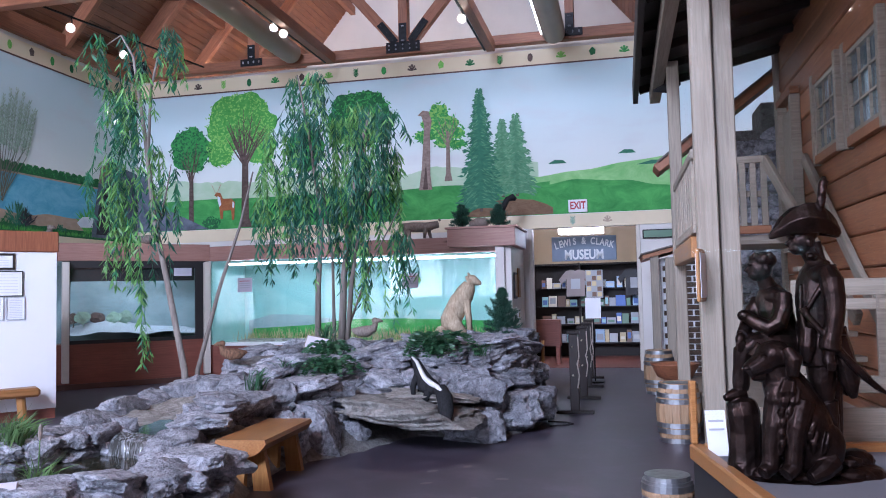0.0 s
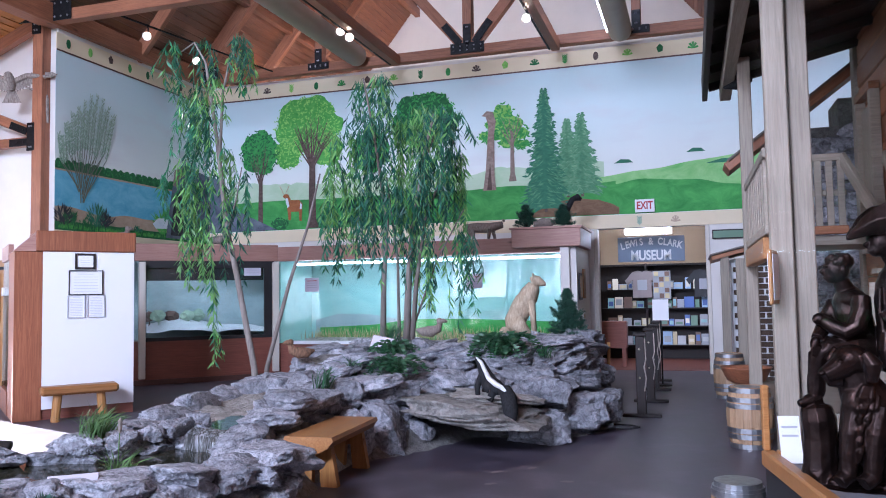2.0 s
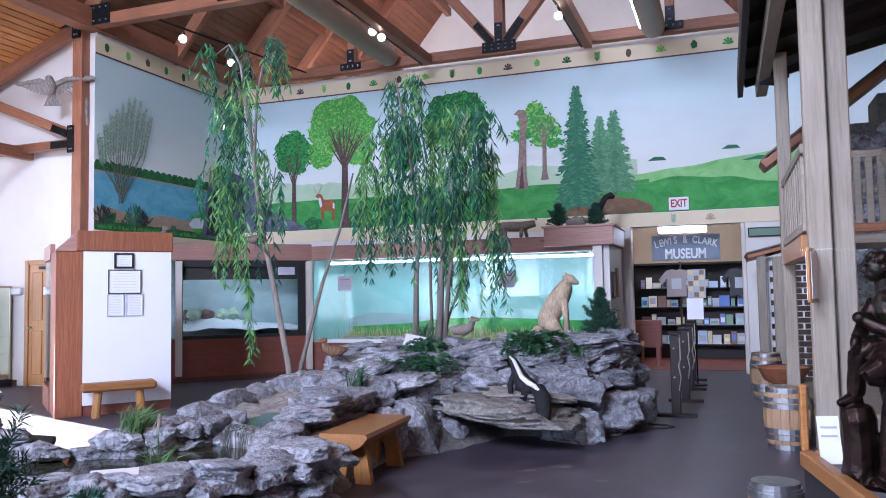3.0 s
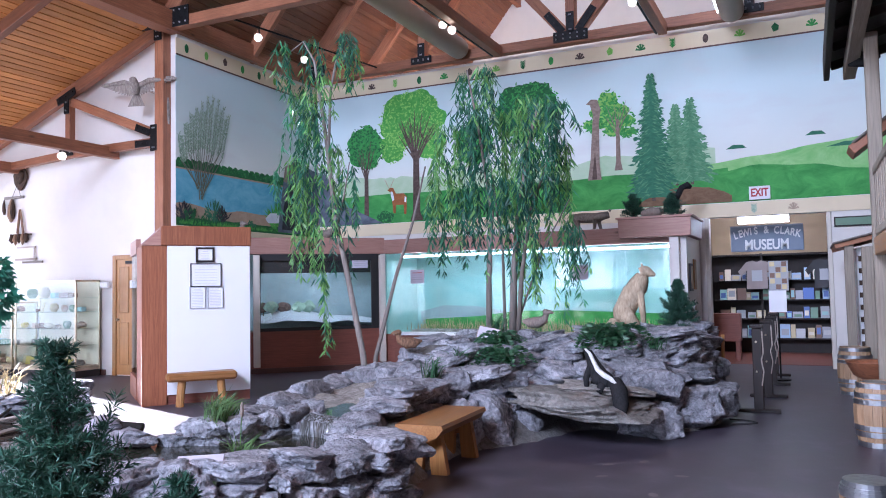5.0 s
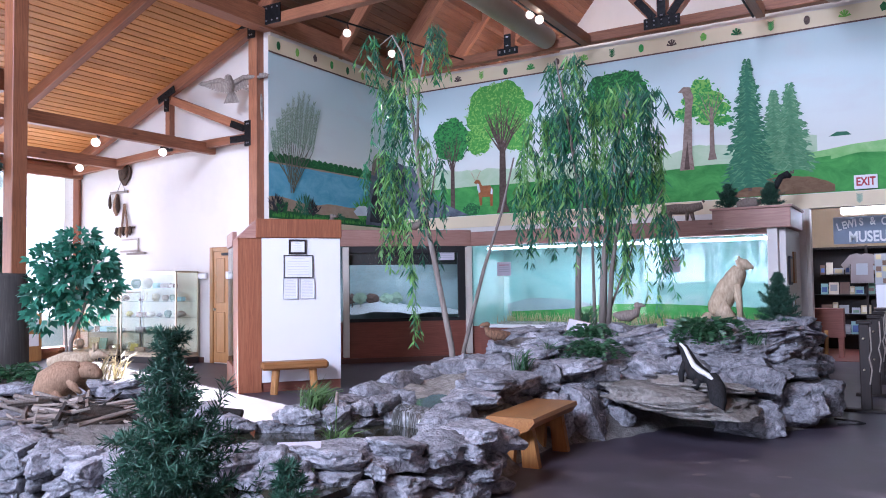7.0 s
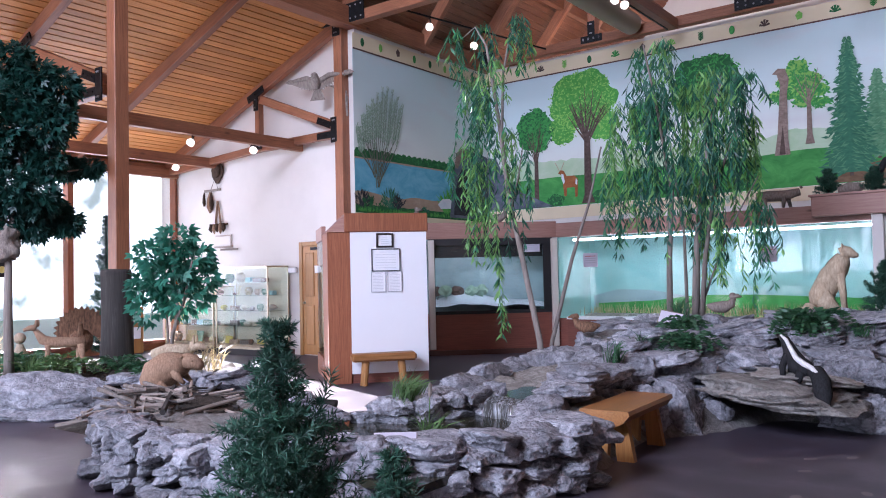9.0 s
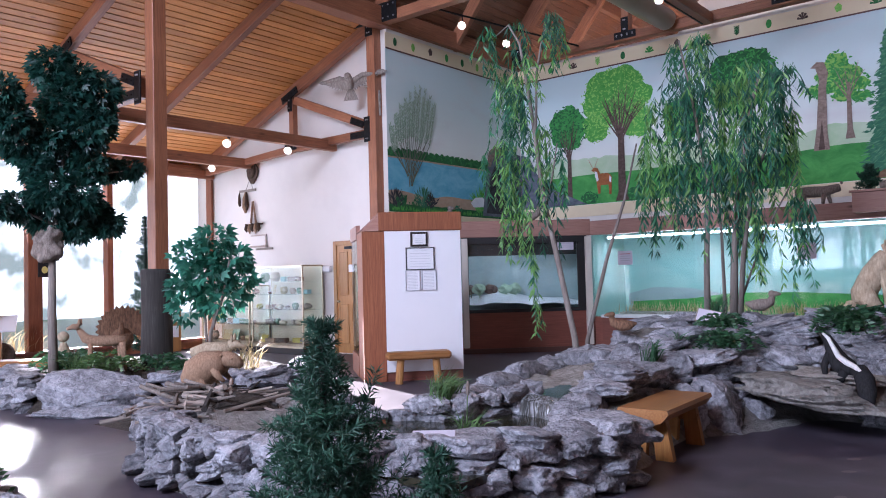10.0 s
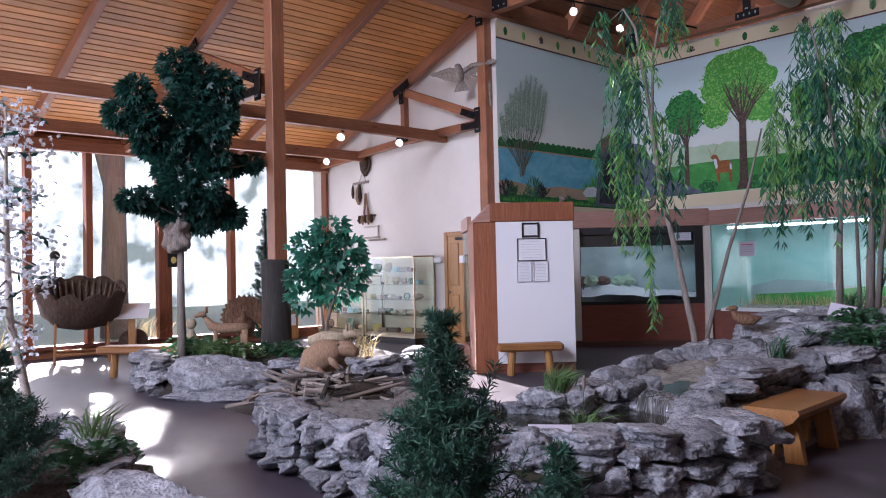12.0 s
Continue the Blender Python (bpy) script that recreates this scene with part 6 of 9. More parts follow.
def broadleaf(name, base, stems, balls, leaf_mat, size, label, seed, wide=0.38, bark=BARK):
    rnd = random.Random(seed)
    t = thing(name, pose(*base), label, "tree")
    bm = bmesh.new()
    for pts, r0, r1 in stems:
        tube(bm, pts, [r0 + (r1 - r0) * i / (len(pts) - 1) for i in range(len(pts))], 8)
    part("trunk", bm, bark, t, smooth=True)
    qs = []
    for c, r, n in balls:
        leaf_ball(rnd, qs, c, r, n, size, wide)
    tagged(mesh_part("crown", leaves_mesh("crown", leaf_mat, qs), t, "crown of lobed leaves"), kind="stuff")
    return t


tall = broadleaf("tall_tree", (-10.0, 4.35, 0.3), (
    ([(0, 0, 0), (-0.03, 0, 0.8), (-0.05, 0.02, 1.6), (0.03, 0.1, 2.6), (0.05, 0.25, 3.6)], 0.065, 0.02),
    ([(-0.02, 0, 2.2), (-0.05, -0.3, 2.8), (-0.05, -0.65, 3.35)], 0.03, 0.012),
    ([(0, 0, 1.9), (0, -0.35, 2.05), (0, -0.66, 2.08)], 0.02, 0.008),
    ([(0.05, 0, 2.2), (0.05, 0.5, 2.55), (0.05, 1.0, 2.65)], 0.02, 0.008)),
    [((((k * 37) % 11 - 5) * 0.035, y - 4.35, z - 0.3), r, int(1900 * r)) for k, (y, z, r) in enumerate((
        (4.45, 4.2, 0.26), (4.66, 4.02, 0.28), (4.92, 3.95, 0.24), (5.0, 3.7, 0.23), (4.5, 3.7, 0.28), (4.75, 3.45, 0.3), (4.6, 3.15, 0.28), (4.32, 3.25, 0.22), (3.72, 3.72, 0.19), (3.62, 3.45, 0.19), (3.86, 3.42, 0.2), (4.05, 3.15, 0.22),
        (4.2, 2.9, 0.2), (4.75, 2.95, 0.2), (5.15, 2.95, 0.15), (5.4, 2.97, 0.12), (4.3, 2.58, 0.26), (4.0, 2.42, 0.18), (3.68, 2.38, 0.12), (4.6, 2.52, 0.26), (4.86, 2.36, 0.23), (5.02, 2.22, 0.17), (4.4, 2.28, 0.24), (4.66, 2.17, 0.18)))],
    OAK_LEAF, 0.105, "tall artificial tree with dark blue-green leaves on a thin trunk", 4)
# paper wasp nest on the trunk
bm = ball(bmesh.new(), (0, 0, 0), (0.16, 0.18, 0.22), 4)
roughen(bm, 0.09, 7, 2)
single("wasp_nest", bm, FUR_GREY, pose(-10.06, 4.33, 1.95), "grey papery wasp nest hanging on the tall tree", "nest", smooth=True)
broadleaf("maple_tree", (-8.75, 5.72, 0.3), (
    ([(0, 0, 0), (0.05, 0, 0.5), (0.18, 0.08, 0.9), (0.3, 0.12, 1.4)], 0.03, 0.012),
    ([(-0.02, 0, 0), (-0.05, 0, 0.5), (-0.12, 0, 1.2)], 0.02, 0.01),
    ([(0.02, 0, 0.4), (0.1, 0.05, 0.8), (0.05, 0, 1.4)], 0.02, 0.01)),
    [((0.05, 0.08, 1.64), 0.22, 100), ((-0.15, -0.17, 1.45), 0.2, 80), ((0.18, 0.22, 1.4), 0.25, 110), ((0.0, 0.0, 1.25), 0.3, 140), ((-0.17, -0.22, 1.1), 0.2, 80), ((0.24, 0.32, 1.15), 0.21, 80), ((0.1, 0.1, 0.98), 0.28, 100), ((-0.12, -0.2, 0.82), 0.2, 45)],
    MAPLE_LEAF, 0.135, "small artificial maple with broad bright green leaves", 6, 0.45)


def conifer(name, base, h, half, label, seed, tiers=26, mat=SPRUCE, bare=0.08, fork=None):
    """A small artificial spruce with bottle-brush twigs."""
    rnd = random.Random(seed)
    t = thing(name, pose(*base), label, "tree", "small conifers")
    part("trunk", tube(bmesh.new(), [(0, 0, 0), (0.01, 0, h * 0.5), (0, 0, h)], [0.03, 0.02, 0.008], 7), CHARRED, t)
    qs = []

    def brush(p0, p1, fine, ln):
        n = max(3, int((p1 - p0).length / 0.014))
        ax = (p1 - p0).normalized()
        for i in range(n):
            p = p0.lerp(p1, i / n)
            for _ in range(fine):
                d = ax * 0.7 + Vector((rnd.gauss(0, 1), rnd.gauss(0, 1), rnd.gauss(0, 1))).normalized()
                qs.append(leaf(p, d, ln * rnd.uniform(0.7, 1.2), 0.0055))
    for i in range(tiers):
        u = i / tiers
        z = h * (bare + (1 - bare) * u)
        r = half * ((1 - u) ** 1.05 * (0.88 + 0.2 * math.sin(i * 1.3 + seed)) * rnd.uniform(0.8, 1.12)) + 0.03
        for k in range(7 if u < 0.7 else 5):
            a = i * 2.4 + k * (0.8976 if u < 0.7 else 1.2566) + rnd.uniform(-0.25, 0.25)
            r *= rnd.uniform(0.88, 1.14)
            d = Vector((math.cos(a), math.sin(a), rnd.uniform(0.25, 0.8) + 0.4 * u))
            p0 = Vector((0, 0, z))
            p1 = p0 + d * r
            brush(p0, p1, 6, 0.04)
            for s in (-1, 1):
                q0 = p0.lerp(p1, 0.55)
                brush(q0, q0 + (d + Vector((-d.y, d.x, 0.1)) * s * 0.8) * r * 0.4, 6, 0.038)
    brush(Vector((0, 0, h * 0.7)), Vector((0, 0, h)), 7, 0.045)
    if fork:
        brush(Vector((0, 0, h * 0.55)), Vector(fork), 6, 0.05)
        brush(Vector(fork) * 0.9 + Vector((0, 0, 0.04)), Vector(fork) + Vector((0.03, 0.02, 0.1)), 8, 0.05)
    tagged(mesh_part("needles", leaves_mesh("needles", mat, qs), t, "dark green bottle-brush needles"), kind="stuff")
    return t


conifer("small_conifer", (-2.22, 1.80, 0), 1.27, 0.33, "small artificial spruce with a forked top beside the pond wall", 21, 30, fork=(0.12, 0.1, 1.0))
conifer("small_conifer", (-1.80, 1.92, 0), 0.86, 0.17, "low artificial spruce with a narrow tip", 22, 15)
conifer("small_conifer", (-4.78, 1.0, 0.25), 0.8, 0.28, "dark artificial spruce under the flowering tree", 23, 18)
conifer("small_conifer", (-11.3, 6.33, 0.2), 2.28, 0.27, "tall narrow dark spruce behind the post", 24, 34)
conifer("small_conifer", (-1.42, 9.75, 0.86), 0.62, 0.22, "small artificial spruce beside the seated coyote", 25, 20)
conifer("small_conifer", (-2.62, 13.2, 2.53), 0.42, 0.17, "little spruce on the display cap", 26, 12)
conifer("small_conifer", (-1.98, 13.2, 2.53), 0.4, 0.15, "little spruce on the display cap", 27, 12)

# flowering tree at the path
rnd = random.Random(31)
ft = thing("flowering_tree", pose(-5.15, 1.28, 0.2), "slim pale-barked tree with white blossom", "tree")
bm = bmesh.new()
tube(bm, [(0, 0, 0), (-0.05, -0.02, 0.5), (-0.2, -0.08, 1.0), (-0.18, -0.1, 1.6), (-0.16, -0.1, 2.25)], [0.03, 0.028, 0.024, 0.016, 0.006], 8)
twigs = []
for k in range(26):
    z = 0.95 + 1.4 * k / 26
    a = k * 2.4
    p = Vector((-0.18, -0.1, z))
    q = p + Vector((math.cos(a) * (0.3 - 0.004 * k), math.sin(a) * (0.3 - 0.004 * k), rnd.uniform(-0.15, 0.3)))
    tube(bm, [p, q], [0.008, 0.003], 4)
    twigs.append((p, q))
part("trunk", bm, STICK, ft, "pale grey trunk and twigs", True)
qs, ql = [], []
for p, q in twigs:
    for _ in range(40):
        c = p.lerp(q, rnd.uniform(0.2, 1.1)) + Vector((rnd.gauss(0, 0.04), rnd.gauss(0, 0.04), rnd.gauss(0, 0.05)))
        ax = Vector((rnd.gauss(0, 1), rnd.gauss(0, 1), rnd.gauss(0, 1))).normalized()
        s = ax.orthogonal().normalized()
        for j in range(5):
            d = Matrix.Rotation(j * 1.2566, 3, ax) @ s + ax * 0.4
            qs.append(leaf(c, d, 0.02, 0.013, d.cross(ax)))
    for _ in range(5):
        c = p.lerp(q, rnd.uniform(0.2, 1.1))
        ql.append(leaf(c, Vector((rnd.gauss(0, 1), rnd.gauss(0, 1), -0.5)), 0.07, 0.03))
tagged(mesh_part("blossom", leaves_mesh("blossom", BLOSSOM, qs), ft, "clusters of white blossom"), kind="stuff")
tagged(mesh_part("leaves", leaves_mesh("leaves", OAK_LEAF, ql), ft), kind="stuff")


def fern(x, y, z, r, label, mat=FERN, fronds=16, seed=0):
    """Arching fronds with paired leaflets."""
    rnd = random.Random(seed)
    qs = []
    for k in range(fronds):
        a = 6.283 * k / fronds + rnd.uniform(-0.3, 0.3)
        out = Vector((math.cos(a), math.sin(a), 0))
        ln, lift = r * rnd.uniform(0.6, 1.15), rnd.uniform(0.7, 1.6)
        for i in range(1, 19):
            u = i / 19
            p = out * ln * u + Vector((0, 0, r * lift * (1.5 * u - 1.55 * u * u)))
            for s in (-1, 1):
                d = Vector((-out.y, out.x, 0)) * s + out * 0.9 + Vector((0, 0, rnd.uniform(-0.1, 0.5)))
                qs.append(leaf(p, d, 0.26 * r * (1 - 0.7 * u) + 0.015, 0.055 * r + 0.004))
    t = thing("fern", pose(x, y, z), label, "plant", "ferns")
    tagged(mesh_part("fronds", leaves_mesh("fronds", mat, qs), t), kind="stuff")


def tuft(x, y, z, h, n, label, mat=GRASS, spread=0.5, seed=0, width=0.012):
    rnd = random.Random(seed)
    qs = []
    for _ in range(n):
        a = rnd.uniform(0, 6.283)
        d = Vector((math.cos(a) * spread * rnd.random(), math.sin(a) * spread * rnd.random(), 1)).normalized()
        p = Vector((rnd.gauss(0, 0.04), rnd.gauss(0, 0.04), 0))
        ln = h * rnd.uniform(0.5, 1)
        q = p + d * ln * 0.6
        sd = d.cross(Vector((0, 0, 1)) + Vector((rnd.random(), rnd.random(), 0))).normalized() * width / 2
        e = q + (d + Vector((d.x, d.y, -0.5)) * 1.0).normalized() * ln * 0.45
        qs.append((p - sd, p + sd, q + sd, q - sd))
        qs.append((q - sd, q + sd, e, e))
    t = thing("grass_tuft", pose(x, y, z), label, "plant", "grass tufts")
    co = [c for q in qs for c in q]
    me = bpy.data.meshes.new("blades")
    me.from_pydata(co, [], [tuple(range(4 * i, 4 * i + 4)) if i % 2 == 0 else tuple(range(4 * i, 4 * i + 3)) for i in range(len(qs))])
    me.materials.append(mat)
    tagged(mesh_part("grass", me, t), kind="stuff")


fern(-1.86, 8.0, 0.8, 0.42, "dark green fern spreading over the rock pile", FERN, 34, 1)
fern(-2.75, 7.3, 0.68, 0.3, "dark green fern among the slabs", FERN, 22, 2)
fern(-3.1, 8.1, 0.76, 0.34, "green fern by the little sign", FERN, 26, 3)
fern(-9.35, 4.7, 0.36, 0.42, "bright green fern behind the boulder", GRASS, 20, 4)
fern(-10.2, 4.6, 0.36, 0.45, "dark green fern at the tall tree", FERN, 20, 5)
fern(-9.2, 5.3, 0.36, 0.34, "dark green fern at the foot of the post", FERN, 18, 6)
fern(-8.3, 5.1, 0.38, 0.3, "green fern behind the boulders", FERN, 16, 7)
fern(-5.9, 8.0, 0.02, 0.25, "small dark fern on the floor behind the rocks", FERN, 12, 8)
fern(-4.9, 1.5, 0.3, 0.35, "dark fern in the near bed", FERN, 16, 9)
tuft(-4.15, 4.75, 0.42, 0.34, 90, "tuft of long grass at the pond edge", GRASS, 0.9, 1)
tuft(-4.3, 5.0, 0.42, 0.3, 60, "tuft of long grass at the pond edge", GRASS, 0.9, 2)
tuft(-3.45, 4.2, 0.25, 0.36, 40, "clump of reeds standing in the water", GRASS, 0.7, 3, 0.016)
tuft(-3.15, 6.5, 0.62, 0.26, 40, "tuft of dark grass between the slabs", FERN, 1.0, 4)
tuft(-3.15, 7.1, 0.66, 0.3, 40, "tuft of dark grass between the slabs", FERN, 0.9, 5)
tuft(-1.45, 8.15, 0.78, 0.2, 30, "tuft of dark grass between the slabs", FERN, 0.9, 6)
tuft(-3.4, 8.8, 0.86, 0.36, 70, "tuft of dark grass at the willow stems", FERN, 0.6, 7)
tuft(-7.7, 5.4, 0.38, 0.5, 40, "dry yellow grass in the sunlit bed", DRY, 0.9, 8)
tuft(-9.7, 4.5, 0.34, 0.42, 110, "upright green fern clump behind the big boulder", GRASS, 0.9, 12)
tuft(-8.1, 5.9, 0.36, 0.45, 40, "dry yellow grass in the sunlit bed", DRY, 0.9, 9)
tuft(-5.6, 1.75, 0.3, 0.4, 60, "long green grass in the near bed", GRASS, 0.9, 10)
for i, (x, y) in enumerate(((-15.4, 6.1), (-15.6, 5.9), (-15.3, 3.4), (-15.7, 3.0), (-15.5, 6.5))):
    tuft(x, y, 0, 0.9, 40, "dry tan reeds by the windows", DRY, 0.5, 20 + i)
# cattail in the pond
ct = thing("cattail", pose(-3.5, 4.25, 0.25), "single brown cattail standing in the pond", "plant")
part("stem", tube(bmesh.new(), [(0, 0, 0), (0.02, 0, 0.36)], [0.005, 0.004], 5), GRASS, ct)
part("head", tube(bmesh.new(), [(0.02, 0, 0.34), (0.02, 0, 0.36), (0.025, 0, 0.42), (0.025, 0, 0.44)], [0.005, 0.013, 0.013, 0.004], 8), FUR_GREY, ct)

# ---- mounted animals and figures, each one plain mesh ----
def figure(name, m, chains, balls, mat, label, category, seed=0, rough=0.006):
    """A plain moulded figure: tapered bodies along curves, and rounded lumps."""
    bm = bmesh.new()
    for pts, rad in chains:
        tube(bm, pts, rad, 10)
    for c, r in balls:
        ball(bm, c, r, 2)
    roughen(bm, rough, 12, seed)
    return single(name, bm, mat, m, label, category, smooth=True)


figure("beaver_figure", pose(-6.24, 4.06, 0.44, 0, 0, 30) @ Matrix.Scale(0.86, 4), (
    ([(-0.2, 0, 0.02), (-0.18, 0, 0.1), (-0.13, 0, 0.2), (-0.03, 0, 0.27), (0.08, 0, 0.3), (0.16, 0, 0.315)], [0.11, 0.165, 0.19, 0.175, 0.135, 0.1]),
    ([(0.1, 0, 0.31), (0.18, 0, 0.335), (0.25, 0, 0.325), (0.31, 0, 0.29), (0.34, 0, 0.265)], [0.09, 0.092, 0.078, 0.055, 0.025]),
    ([(-0.22, 0, 0.06), (-0.4, 0.02, 0.03), (-0.5, 0.04, 0.02)], [0.04, 0.05, 0.02]),
    ([(0.06, -0.08, 0.24), (0.13, -0.09, 0.16), (0.18, -0.08, 0.12)], [0.055, 0.032, 0.018]), ([(0.06, 0.08, 0.24), (0.13, 0.09, 0.16), (0.18, 0.08, 0.12)], [0.055, 0.032, 0.018]), ([(-0.08, -0.13, 0.1), (0.02, -0.14, 0.02)], [0.08, 0.04]), ([(-0.08, 0.13, 0.1), (0.02, 0.14, 0.02)], [0.08, 0.04])),
    (((0.15, 0.08, 0.385), 0.016), ((0.15, -0.08, 0.385), 0.016), ((0.255, 0.066, 0.345), 0.012), ((0.255, -0.066, 0.345), 0.012)), FUR_TAN, "tan mounted beaver on a heap of sticks", "animal figure", 1)
figure("skunk_figure", pose(-1.72, 7.2, 0.46), (
    ([(-0.2, 0.06, 0.37), (-0.16, 0.05, 0.35), (-0.13, 0.04, 0.29), (-0.1, 0.02, 0.22), (-0.05, 0.0, 0.14), (0.02, -0.03, 0.1), (0.08, -0.06, 0.08)], [0.015, 0.04, 0.05, 0.065, 0.085, 0.08, 0.05]),
    ([(0.06, -0.05, 0.09), (0.12, -0.1, 0.09), (0.17, -0.18, 0.03), (0.2, -0.26, -0.08), (0.22, -0.3, -0.2)], [0.05, 0.065, 0.075, 0.07, 0.02]),
    ([(-0.13, 0.0, 0.22), (-0.17, -0.03, 0.12), (-0.16, -0.04, 0.0)], [0.035, 0.028, 0.022]), ([(-0.1, 0.08, 0.2), (-0.14, 0.09, 0.0)], [0.035, 0.022]), ([(0.0, -0.08, 0.08), (-0.04, -0.1, 0.0)], [0.045, 0.03])), (), FUR_BLACK, "black mounted skunk climbing on the rock ledge", "animal figure", 2)
bm = bmesh.new()
tube(bm, [(-0.19, 0.045, 0.388), (-0.14, 0.012, 0.345), (-0.1, -0.02, 0.285), (-0.05, -0.055, 0.2), (0.02, -0.09, 0.155), (0.09, -0.13, 0.125), (0.14, -0.19, 0.09)], [0.01, 0.018, 0.02, 0.024, 0.024, 0.022, 0.02], 8)
roughen(bm, 0.006, 20)
single("skunk_stripe_figure", bm, FUR_WHITE, pose(-1.72, 7.2, 0.46), "white fur stripe along the mounted skunk's back", "animal figure", smooth=True)
figure("coyote_figure", pose(-1.92, 9.7, 0.93, 0, 0, 8) @ Matrix.Diagonal((0.86, 0.86, 0.95, 1)), (
    ([(-0.2, 0, 0.08), (-0.18, 0, 0.17), (-0.11, 0, 0.3), (-0.03, 0, 0.42), (0.04, 0, 0.53), (0.09, 0, 0.61), (0.11, 0, 0.66)], [0.12, 0.155, 0.155, 0.15, 0.135, 0.11, 0.08]),
    ([(0.08, 0, 0.68), (0.13, 0, 0.7), (0.18, 0, 0.695), (0.25, 0, 0.67), (0.29, 0, 0.66)], [0.08, 0.085, 0.065, 0.038, 0.022]),
    ([(0.05, -0.07, 0.45), (0.09, -0.07, 0.24), (0.1, -0.07, 0.0)], [0.075, 0.042, 0.034]), ([(0.05, 0.07, 0.45), (0.09, 0.07, 0.24), (0.1, 0.07, 0.0)], [0.075, 0.042, 0.034]),
    ([(-0.14, -0.1, 0.16), (-0.05, -0.13, 0.09), (0.05, -0.13, 0.02)], [0.13, 0.075, 0.032]), ([(-0.22, 0.02, 0.06), (-0.33, -0.06, 0.04), (-0.42, -0.16, -0.02)], [0.06, 0.07, 0.03])),
    (((0.1, 0.055, 0.765), (0.018, 0.026, 0.045)), ((0.1, -0.055, 0.765), (0.018, 0.026, 0.045))), FUR_PALE, "pale cream mounted coyote sitting upright on a rock", "animal figure", 3, 0.02)
bm = bmesh.new()
tube(bm, [(0, -0.02, -0.12), (0, -0.05, -0.02), (0, -0.07, 0.05), (0, -0.08, 0.1)], [0.06, 0.085, 0.08, 0.06], 12)
ball(bm, (0, -0.1, 0.1), (0.07, 0.065, 0.065), 2)
tube(bm, [(0.1, -0.02, -0.02), (0.3, 0.02, -0.1), (0.52, 0.1, -0.2)], [0.012, 0.02, 0.035], 7)
tube(bm, [(0.5, 0.1, 0.0), (0.53, 0.1, -0.3), (0.56, 0.1, -0.66)], [0.02, 0.045, 0.02], 7)
for side_x in (-1, 1):
    for k in range(13):
        u = k / 12
        root = Vector((side_x * (0.05 + 0.42 * u), 0, 0.05 + (0.10 if side_x > 0 else 0.06) * math.sin(u * 2.2)))
        d = Vector((side_x * (0.25 + 1.5 * u * u), 0.0, -1.0 + 0.95 * u)).normalized()
        ln, w = 0.2 + 0.08 * u, 0.042
        n = Vector((-d.z, 0, d.x)) * w
        pts = [root - n * 0.7, root + d * ln * 0.7 - n, root + d * ln, root + d * ln * 0.7 + n, root + n * 0.7]
        slab(bm, [(p.x, p.z) for p in pts], 0.004 * k, 0.004 * k + 0.006)
    tube(bm, [(side_x * 0.04, 0, 0.02), (side_x * 0.25, 0, 0.11), (side_x * 0.48, 0.02, 0.1), (side_x * 0.66, 0.03, 0.08)], [0.055, 0.045, 0.035, 0.012], 8)
for k in range(7):
    a = -0.5 + k / 6
    slab(bm, [(-0.02 + 0.02 * a, -0.08), (0.26 * math.sin(a) - 0.03, -0.33), (0.26 * math.sin(a) + 0.03, -0.33), (0.02 + 0.02 * a, -0.08)], 0.005 * k - 0.02, 0.005 * k - 0.014)
single("owl_figure", bm, OWL, pose(-10.42, 9.93, 5.03, 0, 0, 12), "grey-brown mounted owl with spread wings on the post", "animal figure")


def duck(x, y, z, yaw, label, mat, s=1.0):
    figure("duck_figure", pose(x, y, z, 0, 0, yaw) @ Matrix.Scale(s, 4), (
        ([(-0.2, 0, 0.13), (-0.1, 0, 0.1), (0.02, 0, 0.1), (0.12, 0, 0.14), (0.15, 0, 0.22)], [0.015, 0.07, 0.085, 0.06, 0.035]),
        ([(0.14, 0, 0.24), (0.2, 0, 0.25), (0.25, 0, 0.235)], [0.045, 0.03, 0.012])), (((0.14, 0, 0.25), 0.045),), mat, label, "animal figure", 5, 0.002)


duck(-4.2, 8.05, 0.74, 200, "mounted wood duck standing on the rock rim", FEATHER, 0.8)
duck(-3.0, 9.1, 0.92, 20, "mounted grey-brown duck beside the willow stems", FUR_GREY, 0.85)
duck(-9.35, 11.2, 2.45, 60, "mounted duck on top of the display case", FUR_GREY)
duck(-8.3, 12.6, 2.44, 10, "mounted duck on top of the display case", FUR_GREY)
figure("bobcat_figure", pose(-3.35, 13.1, 2.4, 0, 0, 5), (
    ([(-0.3, 0, 0.2), (-0.1, 0, 0.2), (0.12, 0, 0.19), (0.24, 0, 0.22), (0.34, 0, 0.24)], [0.07, 0.09, 0.09, 0.07, 0.06]),
    ([(-0.24, 0.03, 0.18), (-0.26, 0.03, 0)], [0.05, 0.025]), ([(-0.18, -0.05, 0.16), (-0.16, -0.05, 0)], [0.05, 0.025]), ([(0.16, 0.03, 0.16), (0.2, 0.03, 0)], [0.04, 0.025]), ([(0.12, -0.05, 0.16), (0.1, -0.05, 0)], [0.04, 0.025])),
    (((0.36, 0.04, 0.31), 0.02), ((0.36, -0.04, 0.31), 0.02)), FUR_GREY, "grey-brown mounted bobcat on top of the display", "animal figure", 6)
figure("badger_figure", pose(-2.3, 13.1, 2.53, 0, 0, 0), (([(-0.16, 0, 0.08), (0, 0, 0.11), (0.12, 0, 0.1), (0.2, 0, 0.1)], [0.05, 0.09, 0.07, 0.03]),), (), FUR_GREY, "small mounted badger between two little spruces", "animal figure", 7)
